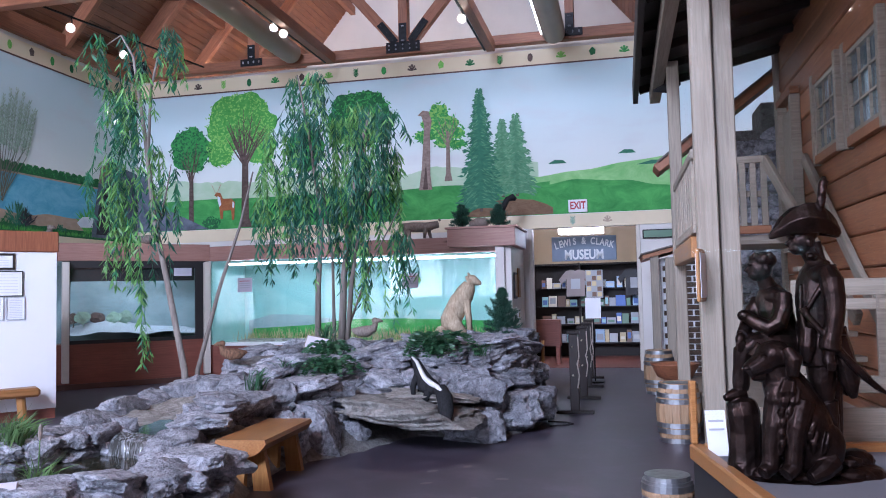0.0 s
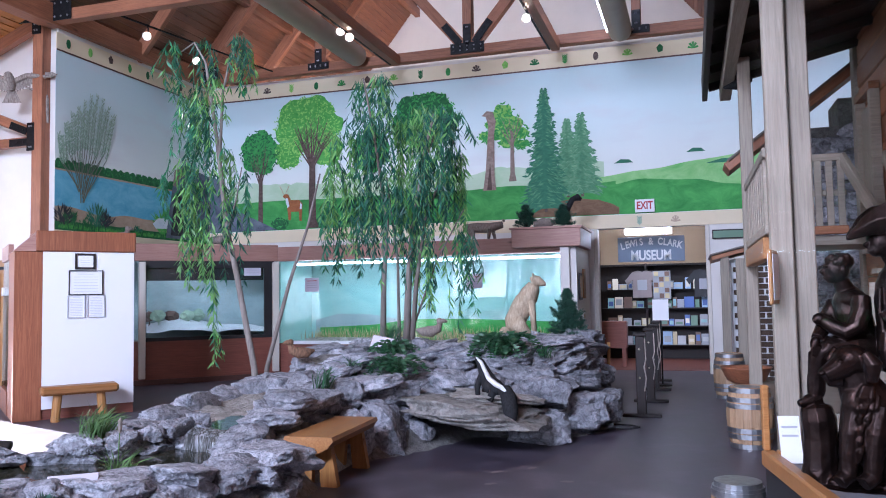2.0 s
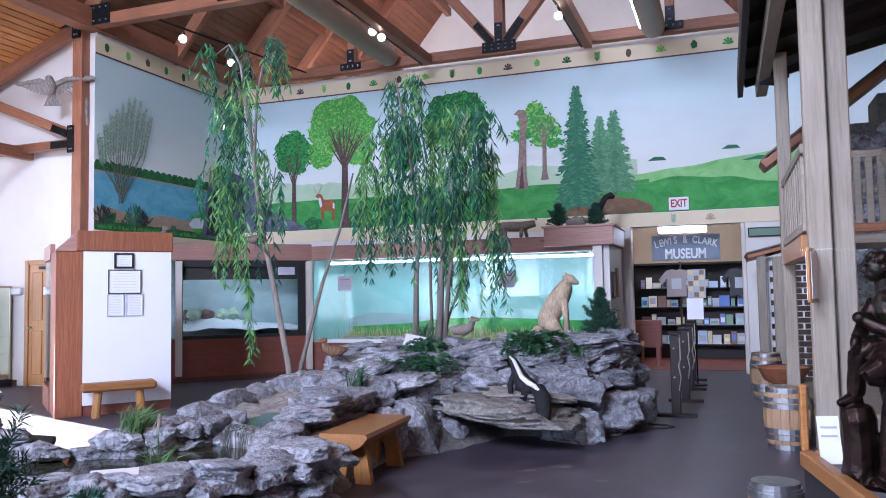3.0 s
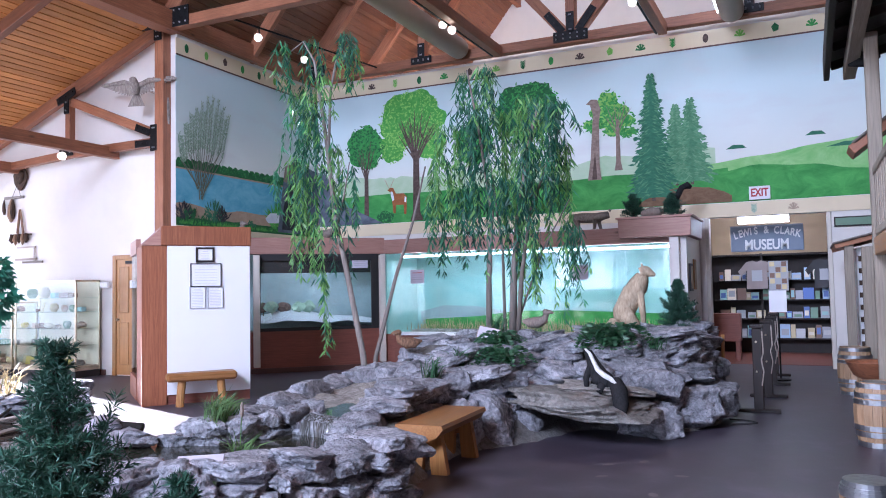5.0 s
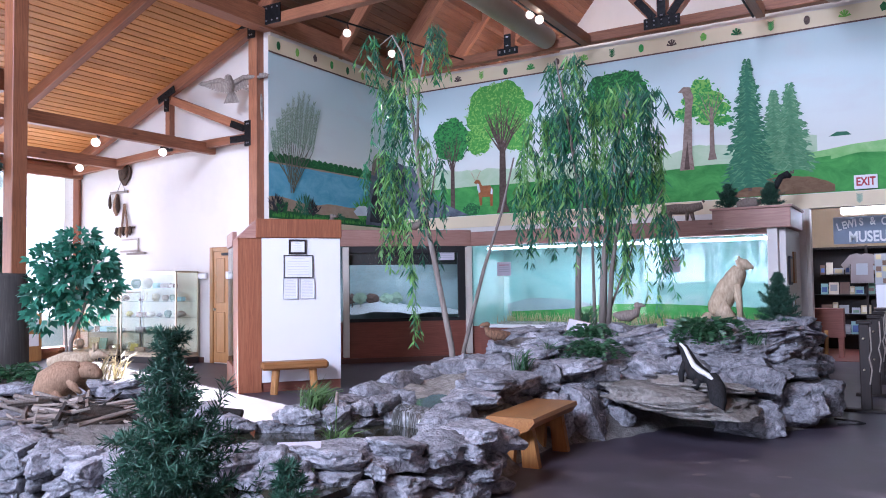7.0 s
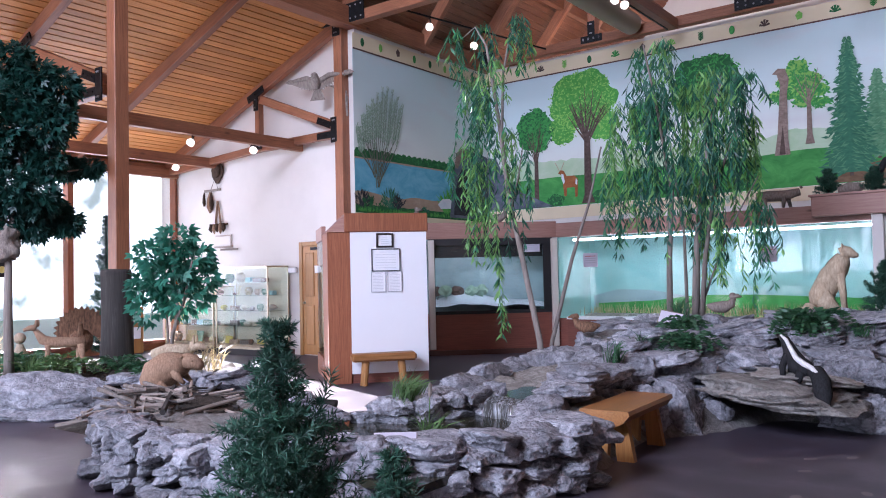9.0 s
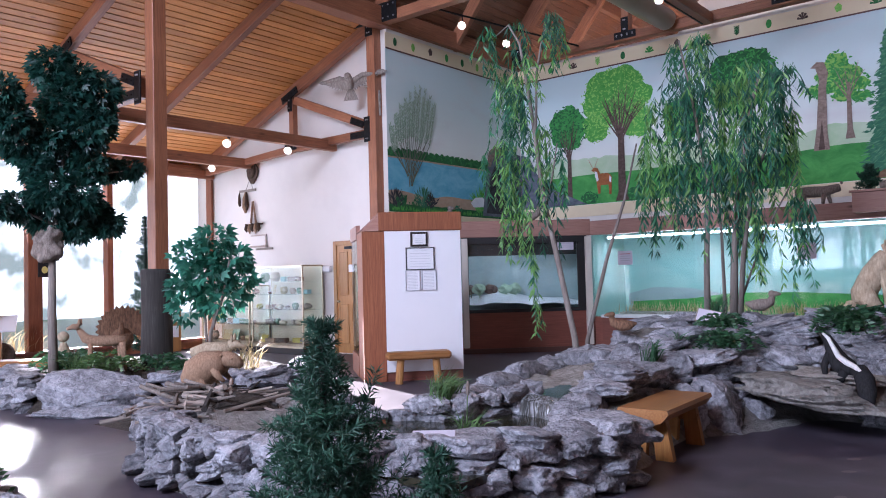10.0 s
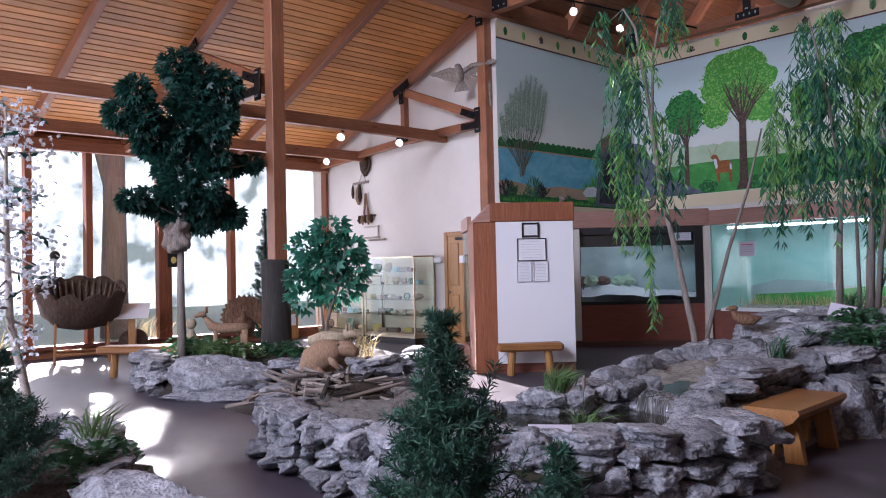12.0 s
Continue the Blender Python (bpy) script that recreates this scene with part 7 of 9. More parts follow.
figure("skunk_figure", pose(-1.98, 13.35, 2.62, 0, 0, 200), (([(-0.3, 0, 0.42), (-0.24, 0, 0.46), (-0.14, 0, 0.42), (-0.08, 0, 0.3), (0, 0, 0.18), (0.12, 0, 0.16)], [0.03, 0.06, 0.05, 0.05, 0.07, 0.05]),), (), FUR_BLACK, "small black mounted skunk with a raised tail", "animal figure", 8)
figure("fawn_figure", pose(-9.5, 4.75, 0.36, 0, 0, 235), (
    ([(-0.25, 0, 0.38), (-0.1, 0, 0.38), (0.1, 0, 0.38), (0.22, 0, 0.42), (0.3, 0, 0.54)], [0.05, 0.07, 0.07, 0.06, 0.028]),
    ([(0.29, 0, 0.56), (0.36, 0, 0.57), (0.43, 0, 0.54)], [0.05, 0.035, 0.02]),
    ([(0.16, 0.04, 0.36), (0.17, 0.04, 0)], [0.035, 0.016]), ([(0.16, -0.04, 0.36), (0.2, -0.04, 0)], [0.035, 0.016]), ([(-0.2, 0.04, 0.36), (-0.24, 0.04, 0)], [0.045, 0.016]), ([(-0.18, -0.04, 0.36), (-0.16, -0.04, 0)], [0.045, 0.016])),
    (((0.28, 0.06, 0.62), (0.02, 0.02, 0.05)), ((0.28, -0.06, 0.62), (0.02, 0.02, 0.05))), FUR_TAN, "tan mounted fawn standing in the planting bed", "animal figure", 9)
figure("fox_figure", pose(-8.2, 5.45, 0.36, 0, 0, 35) @ Matrix.Scale(0.85, 4), (
    ([(-0.34, 0, 0.26), (-0.15, 0, 0.3), (0.08, 0, 0.3), (0.2, 0, 0.34)], [0.08, 0.115, 0.11, 0.07]), ([(0.2, 0, 0.36), (0.3, 0, 0.38), (0.42, 0, 0.33)], [0.08, 0.06, 0.02]),
    ([(0.1, 0.07, 0.25), (0.12, 0.07, 0)], [0.05, 0.03]), ([(-0.25, 0.07, 0.25), (-0.24, 0.07, 0)], [0.06, 0.03])), (((0.25, 0.06, 0.47), (0.02, 0.03, 0.06)), ((0.25, -0.06, 0.47), (0.02, 0.03, 0.06))), FUR_PALE, "pale grey mounted coyote among sunlit grass", "animal figure", 10)
# turkey: fan of feathers and a body, one mesh
bm = bmesh.new()
for k in range(17):
    a = radians(-105 + 210 * k / 16)
    s, c = math.sin(a), math.cos(a)
    pts = [(0, 0.02 + 0.002 * k, 0), (0.30 * s - 0.045 * c, 0.02 + 0.002 * k, 0.30 * c + 0.045 * s), (0.36 * s, 0.02 + 0.002 * k, 0.36 * c), (0.30 * s + 0.045 * c, 0.02 + 0.002 * k, 0.30 * c - 0.045 * s)]
    slab(bm, [(p[0], p[2]) for p in pts], pts[0][1] - 0.004, pts[0][1])
ball(bm, (0, -0.16, -0.12), (0.16, 0.22, 0.17))
tube(bm, [(0, -0.3, -0.05), (0, -0.36, 0.08), (0, -0.4, 0.14)], [0.05, 0.03, 0.025], 8)
tube(bm, [(0, -0.12, -0.25), (0, -0.12, -0.42)], 0.02, 6)
single("turkey_figure", bm, FEATHER, pose(-10.75, 5.65, 0.78, 0, 0, 60), "mounted bronze turkey with a fanned tail by the post", "animal figure")
figure("carved_figure", pose(-10.6, 4.75, 0.34), (([(0, 0, 0), (0, 0, 0.18), (0, 0, 0.3), (0, 0, 0.34)], [0.13, 0.12, 0.05, 0.04]),), (((0, 0, 0.42), 0.075),), FUR_PALE, "small pale carved figure beside the tall tree", "figure", 11)
# stick lodge under the beaver
lodge = thing("stick_lodge", pose(-5.75, 3.75, 0.33), "heap of bleached and brown beaver-cut sticks", "sticks")
rnd = random.Random(77)
for k in range(80):
    a = rnd.uniform(0, 6.283)
    r = rnd.uniform(0, 0.75) ** 0.8
    z = 0.2 * (1 - r) + rnd.uniform(-0.02, 0.06)
    yaw = rnd.uniform(0, 180)
    ln = rnd.uniform(0.3, 0.75)
    d = Vector((math.cos(radians(yaw)), math.sin(radians(yaw)), rnd.uniform(-0.25, 0.25))) * ln / 2
    c = Vector((r * math.cos(a), r * math.sin(a) * 0.7, z))
    rad = rnd.uniform(0.006, 0.024)
    m0, L = beam_pose(c - d, c + d)
    part("stick", tube(bmesh.new(), [(0, 0, 0), (L * 0.5, rnd.uniform(-0.02, 0.02), 0), (L, 0, 0)], [rad, rad * 0.95, rad * 0.7], 6), STICK if rnd.random() < 0.3 else BARK if rnd.random() < 0.5 else CHARRED, lodge, m=m0)
# dark mound standing in for the shaded hollow among the sticks
mound(lodge, "mud", [(-0.8, -0.5), (0.7, -0.5), (0.9, 0.1), (0.5, 0.6), (-0.7, 0.6)], 0.2, SOIL, 0.5, 15)
# fallen log behind the lodge
bm = tube(bmesh.new(), [(-0.7, 0, 0.1), (0, 0.02, 0.15), (0.8, 0, 0.1)], [0.06, 0.075, 0.05], 10)
roughen(bm, 0.03, 5)
single("fallen_log", bm, CHARRED, pose(-5.5, 4.3, 0.27, 0, 0, 25), "weathered grey fallen log behind the sticks", "log", smooth=True)
# hollow dark trunk wrapped round the foot of the post
bm = bmesh.new()
lathe(bm, [(0.225, 0.25), (0.2, 0.5), (0.19, 0.9), (0.185, 1.3), (0.19, 1.58), (0.182, 1.62)], 22)
roughen(bm, 0.035, 5, 3)
single("hollow_trunk", bm, CHARRED, pose(MURAL_X - 0.05, 5.62, 0), "dark hollow trunk shell round the foot of the post", "trunk", smooth=True)

# ---- log fort with porch, and the glass case with the bronze ----
fort = thing("log_fort", pose(0, 0, 0), "two-storey log fort replica with porch posts, stair and small windows", "building")
for i in range(24):
    z0 = i * 0.262
    if z0 > 4.3:
        break
    part("siding_board", boxes((0, 7.9, 0, 0.06, 0.0, 0.25), bevel=0.012), CABIN, fort, m=pose(1.9 + 0.006 * (i % 2), 9.7, z0, 0, 0, -90))
part("corner_board", boxes((1.86, 1.98, 9.66, 9.82, 0, 4.3), bevel=0.01), PALE_POST, fort, m=None)
part("end_wall", boxes((1.96, 5.9, 9.6, 9.7, 0, 4.6)), CABIN, fort)


def fort_window(y0, y1, z0, z1):
    """Small sash window: pale side casings, head browned for shade, brown sill, glazing bars."""
    w = part("window", boxes((1.86, 1.898, y0 + 0.07, y0 + 0.11, z0 + 0.06, z1 - 0.05), (1.86, 1.898, y1 - 0.11, y1 - 0.07, z0 + 0.06, z1 - 0.05), (1.86, 1.898, y0 + 0.11, y1 - 0.11, z0 + 0.06, z0 + 0.10), (1.86, 1.898, y0 + 0.11, y1 - 0.11, z1 - 0.09, z1 - 0.05), bevel=0.003), PALE_POST, fort, "small sash window with pale frame")
    for y in (y0, y1 - 0.07):
        part("casing", boxes((1.835, 1.899, y, y + 0.07, z0 - 0.03, z1 + 0.04), bevel=0.006), PALE_POST, w)
    # head in siding brown: the soffit's shade on it is put into colour
    part("head", boxes((1.845, 1.899, y0 + 0.071, y1 - 0.071, z1 - 0.05, z1 + 0.03), bevel=0.005), CABIN, w)
    part("sill", boxes((1.84, 1.899, y0 + 0.071, y1 - 0.071, z0 - 0.02, z0 + 0.06), bevel=0.005), CABIN, w)
    part("pane", boxes((1.888, 1.894, y0 + 0.11, y1 - 0.11, z0 + 0.10, z1 - 0.09)), CASE_GLASS, w)
    # flat grey sheet behind the glass carries the pane's grey reflection
    part("blind", boxes((1.8955, 1.8985, y0 + 0.11, y1 - 0.11, z0 + 0.10, z1 - 0.09)), PANE_GREY, w, "grey sheet standing in for the pane's reflection")
    for k in (1, 2):
        y = y0 + 0.11 + (y1 - y0 - 0.22) * k / 3
        z = z0 + 0.10 + (z1 - z0 - 0.19) * k / 3
        part("glazing_bar", boxes((1.868, 1.887, y - 0.009, y + 0.009, z0 + 0.10, z1 - 0.09)), PALE_POST, w)
        part("glazing_bar", boxes((1.87, 1.886, y0 + 0.11, y1 - 0.11, z - 0.009, z + 0.009)), PALE_POST, w)


# grey of the reflecting panes, put into a plain colour
PANE_GREY = paint("pane_reflection_grey", (0.22, 0.23, 0.26), 0.8, 0.4, 7)
fort_window(7.05, 7.95, 2.58, 3.36)
fort_window(5.92, 6.88, 2.55, 3.34)
dr = part("door", boxes((1.85, 1.899, 8.72, 9.3, 1.96, 3.32), bevel=0.006), PALE_POST, fort, "pale plank door")
for y in (8.64, 9.31):
    part("casing", boxes((1.80, 1.899, y, y + 0.08, 1.96, 3.42), bevel=0.006), PALE_POST, dr)
part("head", boxes((1.80, 1.899, 8.64, 9.39, 3.424, 3.5), bevel=0.006), CABIN, dr)
# porch roof with dark underside and rafters
bm = bmesh.new()
a = [bm.verts.new(c) for c in ((0.27, 1.5, 3.86), (0.27, 9.75, 3.86), (2.1, 9.75, 4.28), (2.1, 1.5, 4.28), (0.27, 1.5, 3.94), (0.27, 9.75, 3.94), (2.1, 9.75, 4.36), (2.1, 1.5, 4.36))]
for f in ((0, 1, 2, 3), (7, 6, 5, 4), (0, 4, 5, 1), (1, 5, 6, 2), (2, 6, 7, 3), (3, 7, 4, 0)):
    bm.faces.new([a[i] for i in f])
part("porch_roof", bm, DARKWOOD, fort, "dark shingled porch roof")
for k in range(11):
    y = 2.0 + k * 0.76
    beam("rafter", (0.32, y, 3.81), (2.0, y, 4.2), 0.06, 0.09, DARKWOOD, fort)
beam("eave_beam", (0.5, 2.0, 3.72), (0.5, 9.6, 3.72), 0.12, 0.16, PALE_POST, fort)
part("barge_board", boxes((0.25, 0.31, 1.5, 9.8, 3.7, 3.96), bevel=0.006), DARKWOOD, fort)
# second post is the first one's reflection in the glass, built solid
for x, y, w, z1 in ((0.605, 5.36, 0.13, 3.7), (0.745, 5.42, 0.12, 3.7), (0.61, 8.1, 0.115, 3.7)):
    beam("porch_post", (x, y, 0), (x, y, z1), w, w, PALE_POST, fort, "weathered pale porch post or its built reflection")
beam("porch_sill", (0.6, 6.1, 1.74), (0.6, 8.04, 1.74), 0.08, 0.16, PINE, fort)
part("balcony_deck", boxes((1.0, 1.9, 8.3, 9.6, 1.86, 1.95)), PALE_POST, fort)
beam("hand_rail", (0.6, 6.0, 2.42), (0.6, 8.04, 2.42), 0.06, 0.07, PALE_POST, fort)
beam("bottom_rail", (0.6, 6.0, 1.87), (0.6, 8.04, 1.87), 0.06, 0.07, PALE_POST, fort)
for k in range(10):
    y = 6.15 + 0.2 * k
    part("baluster", boxes((0.58, 0.62, y - 0.04, y + 0.04, 1.9, 2.39), bevel=0.004), PALE_POST, fort)
for k in range(3):
    x = 1.25 + 0.1 * k
    part("baluster", boxes((x - 0.03, x + 0.03, 8.25, 8.29, 1.98, 2.68), bevel=0.004), PALE_POST, fort)
beam("hand_rail", (1.1, 8.27, 2.7), (1.5, 8.27, 2.7), 0.06, 0.07, PALE_POST, fort)
beam("mid_rail", (1.1, 8.3, 2.36), (1.5, 8.3, 2.36), 0.03, 0.06, PALE_POST, fort)
beam("bottom_rail", (1.1, 8.27, 2.0), (1.5, 8.27, 2.0), 0.06, 0.08, CABIN, fort)
# stair down towards the room
for x0, x1 in ((1.47, 1.72), (1.83, 1.87)):
    beam("stair_stringer", (x0, 8.25, 2.68), (x1, 6.3, 1.18), 0.05, 0.12, PALE_POST, fort)
for k in range(9):
    u = k / 8
    part("stair_tread", boxes((1.52 + 0.24 * u, 1.86, 8.1 - 1.8 * u - 0.11, 8.1 - 1.8 * u + 0.11, 1.93 - 1.45 * u, 1.97 - 1.45 * u)), PALE_POST, fort)
# lower railing behind the bronze
beam("hand_rail", (1.25, 6.2, 1.42), (3.2, 5.7, 1.42), 0.06, 0.12, PALE_POST, fort)
beam("mid_rail", (1.25, 6.2, 1.30), (3.2, 5.7, 1.30), 0.05, 0.08, PALE_POST, fort)
beam("bottom_rail", (1.25, 6.2, 0.74), (3.2, 5.7, 0.74), 0.06, 0.12, PALE_POST, fort)
for k in range(8):
    u = k / 7
    x, y = 1.3 + 1.8 * u, 6.19 - 0.47 * u
    part("baluster", boxes((x - 0.045, x + 0.045, y - 0.02, y + 0.02, 0.75, 1.4), bevel=0.004), PALE_POST, fort)
part("porch_floor", boxes((0.75, 3.6, 5.5, 9.6, 0.3, 0.42)), PALE_POST, fort)
part("skirt_board", boxes((0.78, 3.6, 5.47, 5.5, 0.42, 0.66)), PALE_POST, fort)
# stone chimney and side roof beyond
ch = thing("stone_chimney", pose(2.0, 10.6, 0), "rough grey stone chimney beside the fort", "chimney")
part("core", boxes((-0.62, -0.2, -0.3, 0.4, 0, 3.38), (-0.2, 0.9, -0.28, 0.4, 0, 3.72)), ROCK_CORE, ch)
for i in range(22):
    for j in range(5):
        if i > 18 + j:
            continue
        s = new("stone", ROCKS[(i * 5 + j) % 16])
        s.parent = ch
        s.matrix_basis = pose(-0.5 + j * 0.32 + (0.16 if i % 2 else 0), -0.3, 0.1 + i * 0.17, 0, 0, RR.choice((0, 180))) @ Matrix.Diagonal((0.38, 0.16, 0.19, 1))
for dx, dz, w, mt in ((0.0, 0.0, 0.07, TIMBER), (0.02, 0.075, 0.03, BARK)):
    beam("roof_board", (-1.5 + dx, -0.5, 2.9 + dz), (0.35 + dx, -0.5, 4.3 + dz), 0.5, w * 1.6, mt, ch)
lean = thing("lean_to_roof", pose(0.62, 12.6, 0), "low brick hut with a small shingled timber roof", "hut")
part("roof", boxes((-0.28, 0.9, -0.6, 1.0, -0.03, 0.03)), CABIN, lean, m=pose(0, 0, 1.98, 0, -14, 0))
part("roof_covering", boxes((-0.3, 0.9, -0.65, 1.0, 0.035, 0.06), bevel=0.01), BARK, lean, m=pose(0, 0, 1.98, 0, -14, 0))
beam("hut_post", (-0.1, -0.5, 0), (-0.1, -0.5, 1.95), 0.12, 0.12, PALE_POST, lean)
beam("hut_post", (0.12, -0.5, 0), (0.12, -0.5, 1.9), 0.14, 0.14, PALE_POST, lean)
part("wall", boxes((0.0, 1.0, -0.3, 1.0, 0, 1.9)), PAPER, lean, "white mortar wall")
for i in range(22):
    for j in range(4):
        part("brick", boxes((0.02 + j * 0.22 + (0.1 if i % 2 else 0), 0.21 + j * 0.22 + (0.1 if i % 2 else 0), -0.33, -0.3, 0.03 + i * 0.084, 0.1 + i * 0.084)), HIDE, lean)
# barrels
def barrel(x, y, h, r, label):
    b = thing("barrel", pose(x, y, 0, 0, 0, RR.uniform(0, 90)), label, "barrel", "barrels")
    n = 18
    for k in range(n):
        bm = bmesh.new()
        a0, a1 = 2 * math.pi * k / n + 0.006, 2 * math.pi * (k + 1) / n - 0.006
        rows = []
        for i in range(7):
            u = i / 6
            rr = r * (0.82 + 0.18 * math.sin(math.pi * u))
            rows.append([bm.verts.new((q * math.cos(a), q * math.sin(a), h * u)) for q, a in ((rr, a0), (rr, a1), (rr - 0.025, a1), (rr - 0.025, a0))])
        for q0, q1 in zip(rows, rows[1:]):
            for j in range(4):
                bm.faces.new((q0[j], q0[(j + 1) % 4], q1[(j + 1) % 4], q1[j]))
        bm.faces.new(rows[0][::-1])
        bm.faces.new(rows[-1])
        part("stave", bm, OAK, b)
    part("head", lathe(bmesh.new(), [(r * 0.8, h - 0.06), (r * 0.8, h - 0.035)], 24), OAK, b)
    for u in (0.04, 0.2, 0.3, 0.7, 0.8, 0.95):
        rr = r * (0.82 + 0.18 * math.sin(math.pi * u)) + 0.004
        part("hoop", lathe(bmesh.new(), [(rr - 0.02, h * u - 0.022), (rr, h * u - 0.022), (rr, h * u + 0.022), (rr - 0.02, h * u + 0.022)], 28), HOOP, b, "grey steel hoop")


barrel(0.3, 5.5, 0.2, 0.17, "low half barrel with steel hoops by the glass case")
barrel(0.53, 7.85, 0.55, 0.21, "oak barrel with steel hoops beside the porch post")
barrel(0.5, 11.3, 0.6, 0.21, "oak barrel with steel hoops near the shop doorway")
bm = lathe(bmesh.new(), [(0.08, 0), (0.2, 0.06), (0.27, 0.2), (0.28, 0.21), (0.25, 0.2), (0.18, 0.08), (0.02, 0.05)], 20)
single("wooden_bowl", bm, TIMBER, pose(0.6, 9.4, 0.38), "reddish wooden bowl on a stand between barrels", "bowl", smooth=True)
st = thing("bowl_stand", pose(0.62, 9.4, 0), "orange wooden stand under the bowl", "stand")
for a in (0, 120, 240):
    beam("leg", (0.18 * math.cos(radians(a)), 0.18 * math.sin(radians(a)), 0), (0.05 * math.cos(radians(a)), 0.05 * math.sin(radians(a)), 0.4), 0.05, 0.05, PINE, st)

# glass case
case = thing("glass_case", pose(0.47, 5.2, 0, 0, 0, 9.5), "low black plinth with oak trim and a glass enclosure", "display case")
# local x to the right, -y towards the room's near end
part("plinth", boxes((-0.02, 1.9, -2.4, 0.0, 0, 0.37)), BLACK, case, "black painted plinth")
part("trim", boxes((-0.04, 0.04, -2.42, 0.02, 0.37, 0.47), (0.04, 1.9, -0.06, 0.02, 0.37, 0.47), bevel=0.012), PINE, case, "varnished oak trim")
part("corner_trim", boxes((-0.03, 0.01, -0.02, 0.03, 0.47, 0.86), bevel=0.006), PINE, case)
part("case_floor", boxes((0.04, 1.9, -2.4, -0.06, 0.37, 0.42)), paint("grey_felt", (0.16, 0.155, 0.165), 0.9), case)
gp = part("glass_pane", boxes((0.0, 0.008, -2.38, -0.02, 0.47, 3.4)), COATED_GLASS, case)
gp.visible_shadow = False
cd = thing("label_card", pose(0.585, 5.03, 0.43, -12, 0, 12), "white printed card on a small stand", "card")
part("sheet", boxes((-0.06, 0.06, -0.004, 0.004, 0, 0.27)), PAPER, cd)
for k in range(2):
    part("print_line", boxes((-0.045, 0.045, -0.007, -0.0045, 0.2 - k * 0.05, 0.212 - k * 0.05)), GREYTEXT, cd)


def bronze_group():
    """Two explorers and a dog as one plain dark casting."""
    bm = bmesh.new()

    def limb(n, *rows):
        tube(bm, [r[:3] for r in rows], [r[3] for r in rows], n)

    def lump(x, y, z, a, b, c, sub=2):
        ball(bm, (x, y, z), (a, b, c), sub)
    # rough ground and a stump
    for x, y, z, a, b, c in ((-0.12, 0, -0.05, 0.46, 0.27, 0.07), (0.2, 0.06, -0.03, 0.24, 0.2, 0.1), (0.26, 0.1, 0.06, 0.12, 0.12, 0.08), (-0.3, 0.16, 0.12, 0.2, 0.1, 0.18), (-0.05, 0.18, 0.08, 0.2, 0.1, 0.12)):
        lump(x, y, z, a, b, c)
    # standing man: boots with turned-down tops, breeches
    limb(14, (0.065, -0.03, 0.02, 0.058), (0.06, -0.03, 0.12, 0.05), (0.055, -0.02, 0.26, 0.066), (0.045, -0.02, 0.4, 0.07), (0.04, -0.02, 0.47, 0.078), (0.03, -0.02, 0.475, 0.062), (0.02, -0.02, 0.6, 0.088), (0.03, -0.01, 0.74, 0.105))
    limb(10, (0.085, -0.03, 0.03, 0.05), (0.0, -0.05, 0.03, 0.055), (-0.1, -0.08, 0.005, 0.045), (-0.19, -0.1, -0.02, 0.026))
    limb(14, (0.13, 0.1, 0.02, 0.056), (0.125, 0.1, 0.14, 0.052), (0.12, 0.09, 0.3, 0.066), (0.11, 0.08, 0.46, 0.074), (0.09, 0.06, 0.62, 0.09), (0.07, 0.03, 0.76, 0.105))
    limb(10, (0.14, 0.1, 0.03, 0.05), (0.05, 0.08, 0.02, 0.045), (-0.04, 0.06, 0.0, 0.03))
    # coat: chest, waist, skirts opening to the back
    limb(18, (0.045, 0.0, 0.72, 0.14), (0.03, 0.0, 0.86, 0.145), (0.02, 0.0, 1.0, 0.128), (0.015, 0.0, 1.14, 0.132), (0.025, 0.0, 1.27, 0.13), (0.03, 0.0, 1.35, 0.105), (0.02, 0.0, 1.41, 0.06))
    lump(0.03, 0.0, 1.31, 0.105, 0.175, 0.085, 3)
    limb(10, (0.13, 0.03, 0.95, 0.08), (0.17, 0.04, 0.78, 0.085), (0.2, 0.05, 0.62, 0.075), (0.225, 0.06, 0.5, 0.03))
    limb(10, (0.1, -0.08, 0.9, 0.07), (0.14, -0.1, 0.74, 0.07), (0.17, -0.1, 0.6, 0.06), (0.19, -0.09, 0.5, 0.022))
    limb(10, (-0.07, -0.07, 0.96, 0.06), (-0.09, -0.09, 0.84, 0.06), (-0.1, -0.09, 0.74, 0.03))
    limb(8, (-0.1, -0.06, 1.25, 0.014), (-0.115, -0.075, 1.1, 0.016), (-0.105, -0.1, 0.95, 0.016), (-0.085, -0.13, 0.8, 0.014))
    # near arm with a deep cuff
    limb(14, (0.04, -0.13, 1.35, 0.06), (0.055, -0.18, 1.27, 0.074), (0.06, -0.2, 1.15, 0.066), (0.05, -0.205, 1.02, 0.06), (0.03, -0.2, 0.93, 0.057), (0.02, -0.195, 0.89, 0.068), (0.012, -0.195, 0.83, 0.066), (0.01, -0.195, 0.82, 0.04), (0.006, -0.195, 0.79, 0.036))
    lump(0.002, -0.2, 0.755, 0.042, 0.036, 0.055)
    for k in range(4):
        limb(6, (-0.02 + 0.016 * k, -0.23, 0.745, 0.012), (-0.016 + 0.014 * k, -0.225, 0.69, 0.009))
    # sabre with a curved blade, strap across the chest
    limb(8, (-0.12, -0.17, 1.06, 0.02), (-0.02, -0.2, 0.93, 0.022), (0.09, -0.2, 0.8, 0.026), (0.2, -0.18, 0.68, 0.027), (0.31, -0.15, 0.58, 0.024), (0.385, -0.13, 0.53, 0.01))
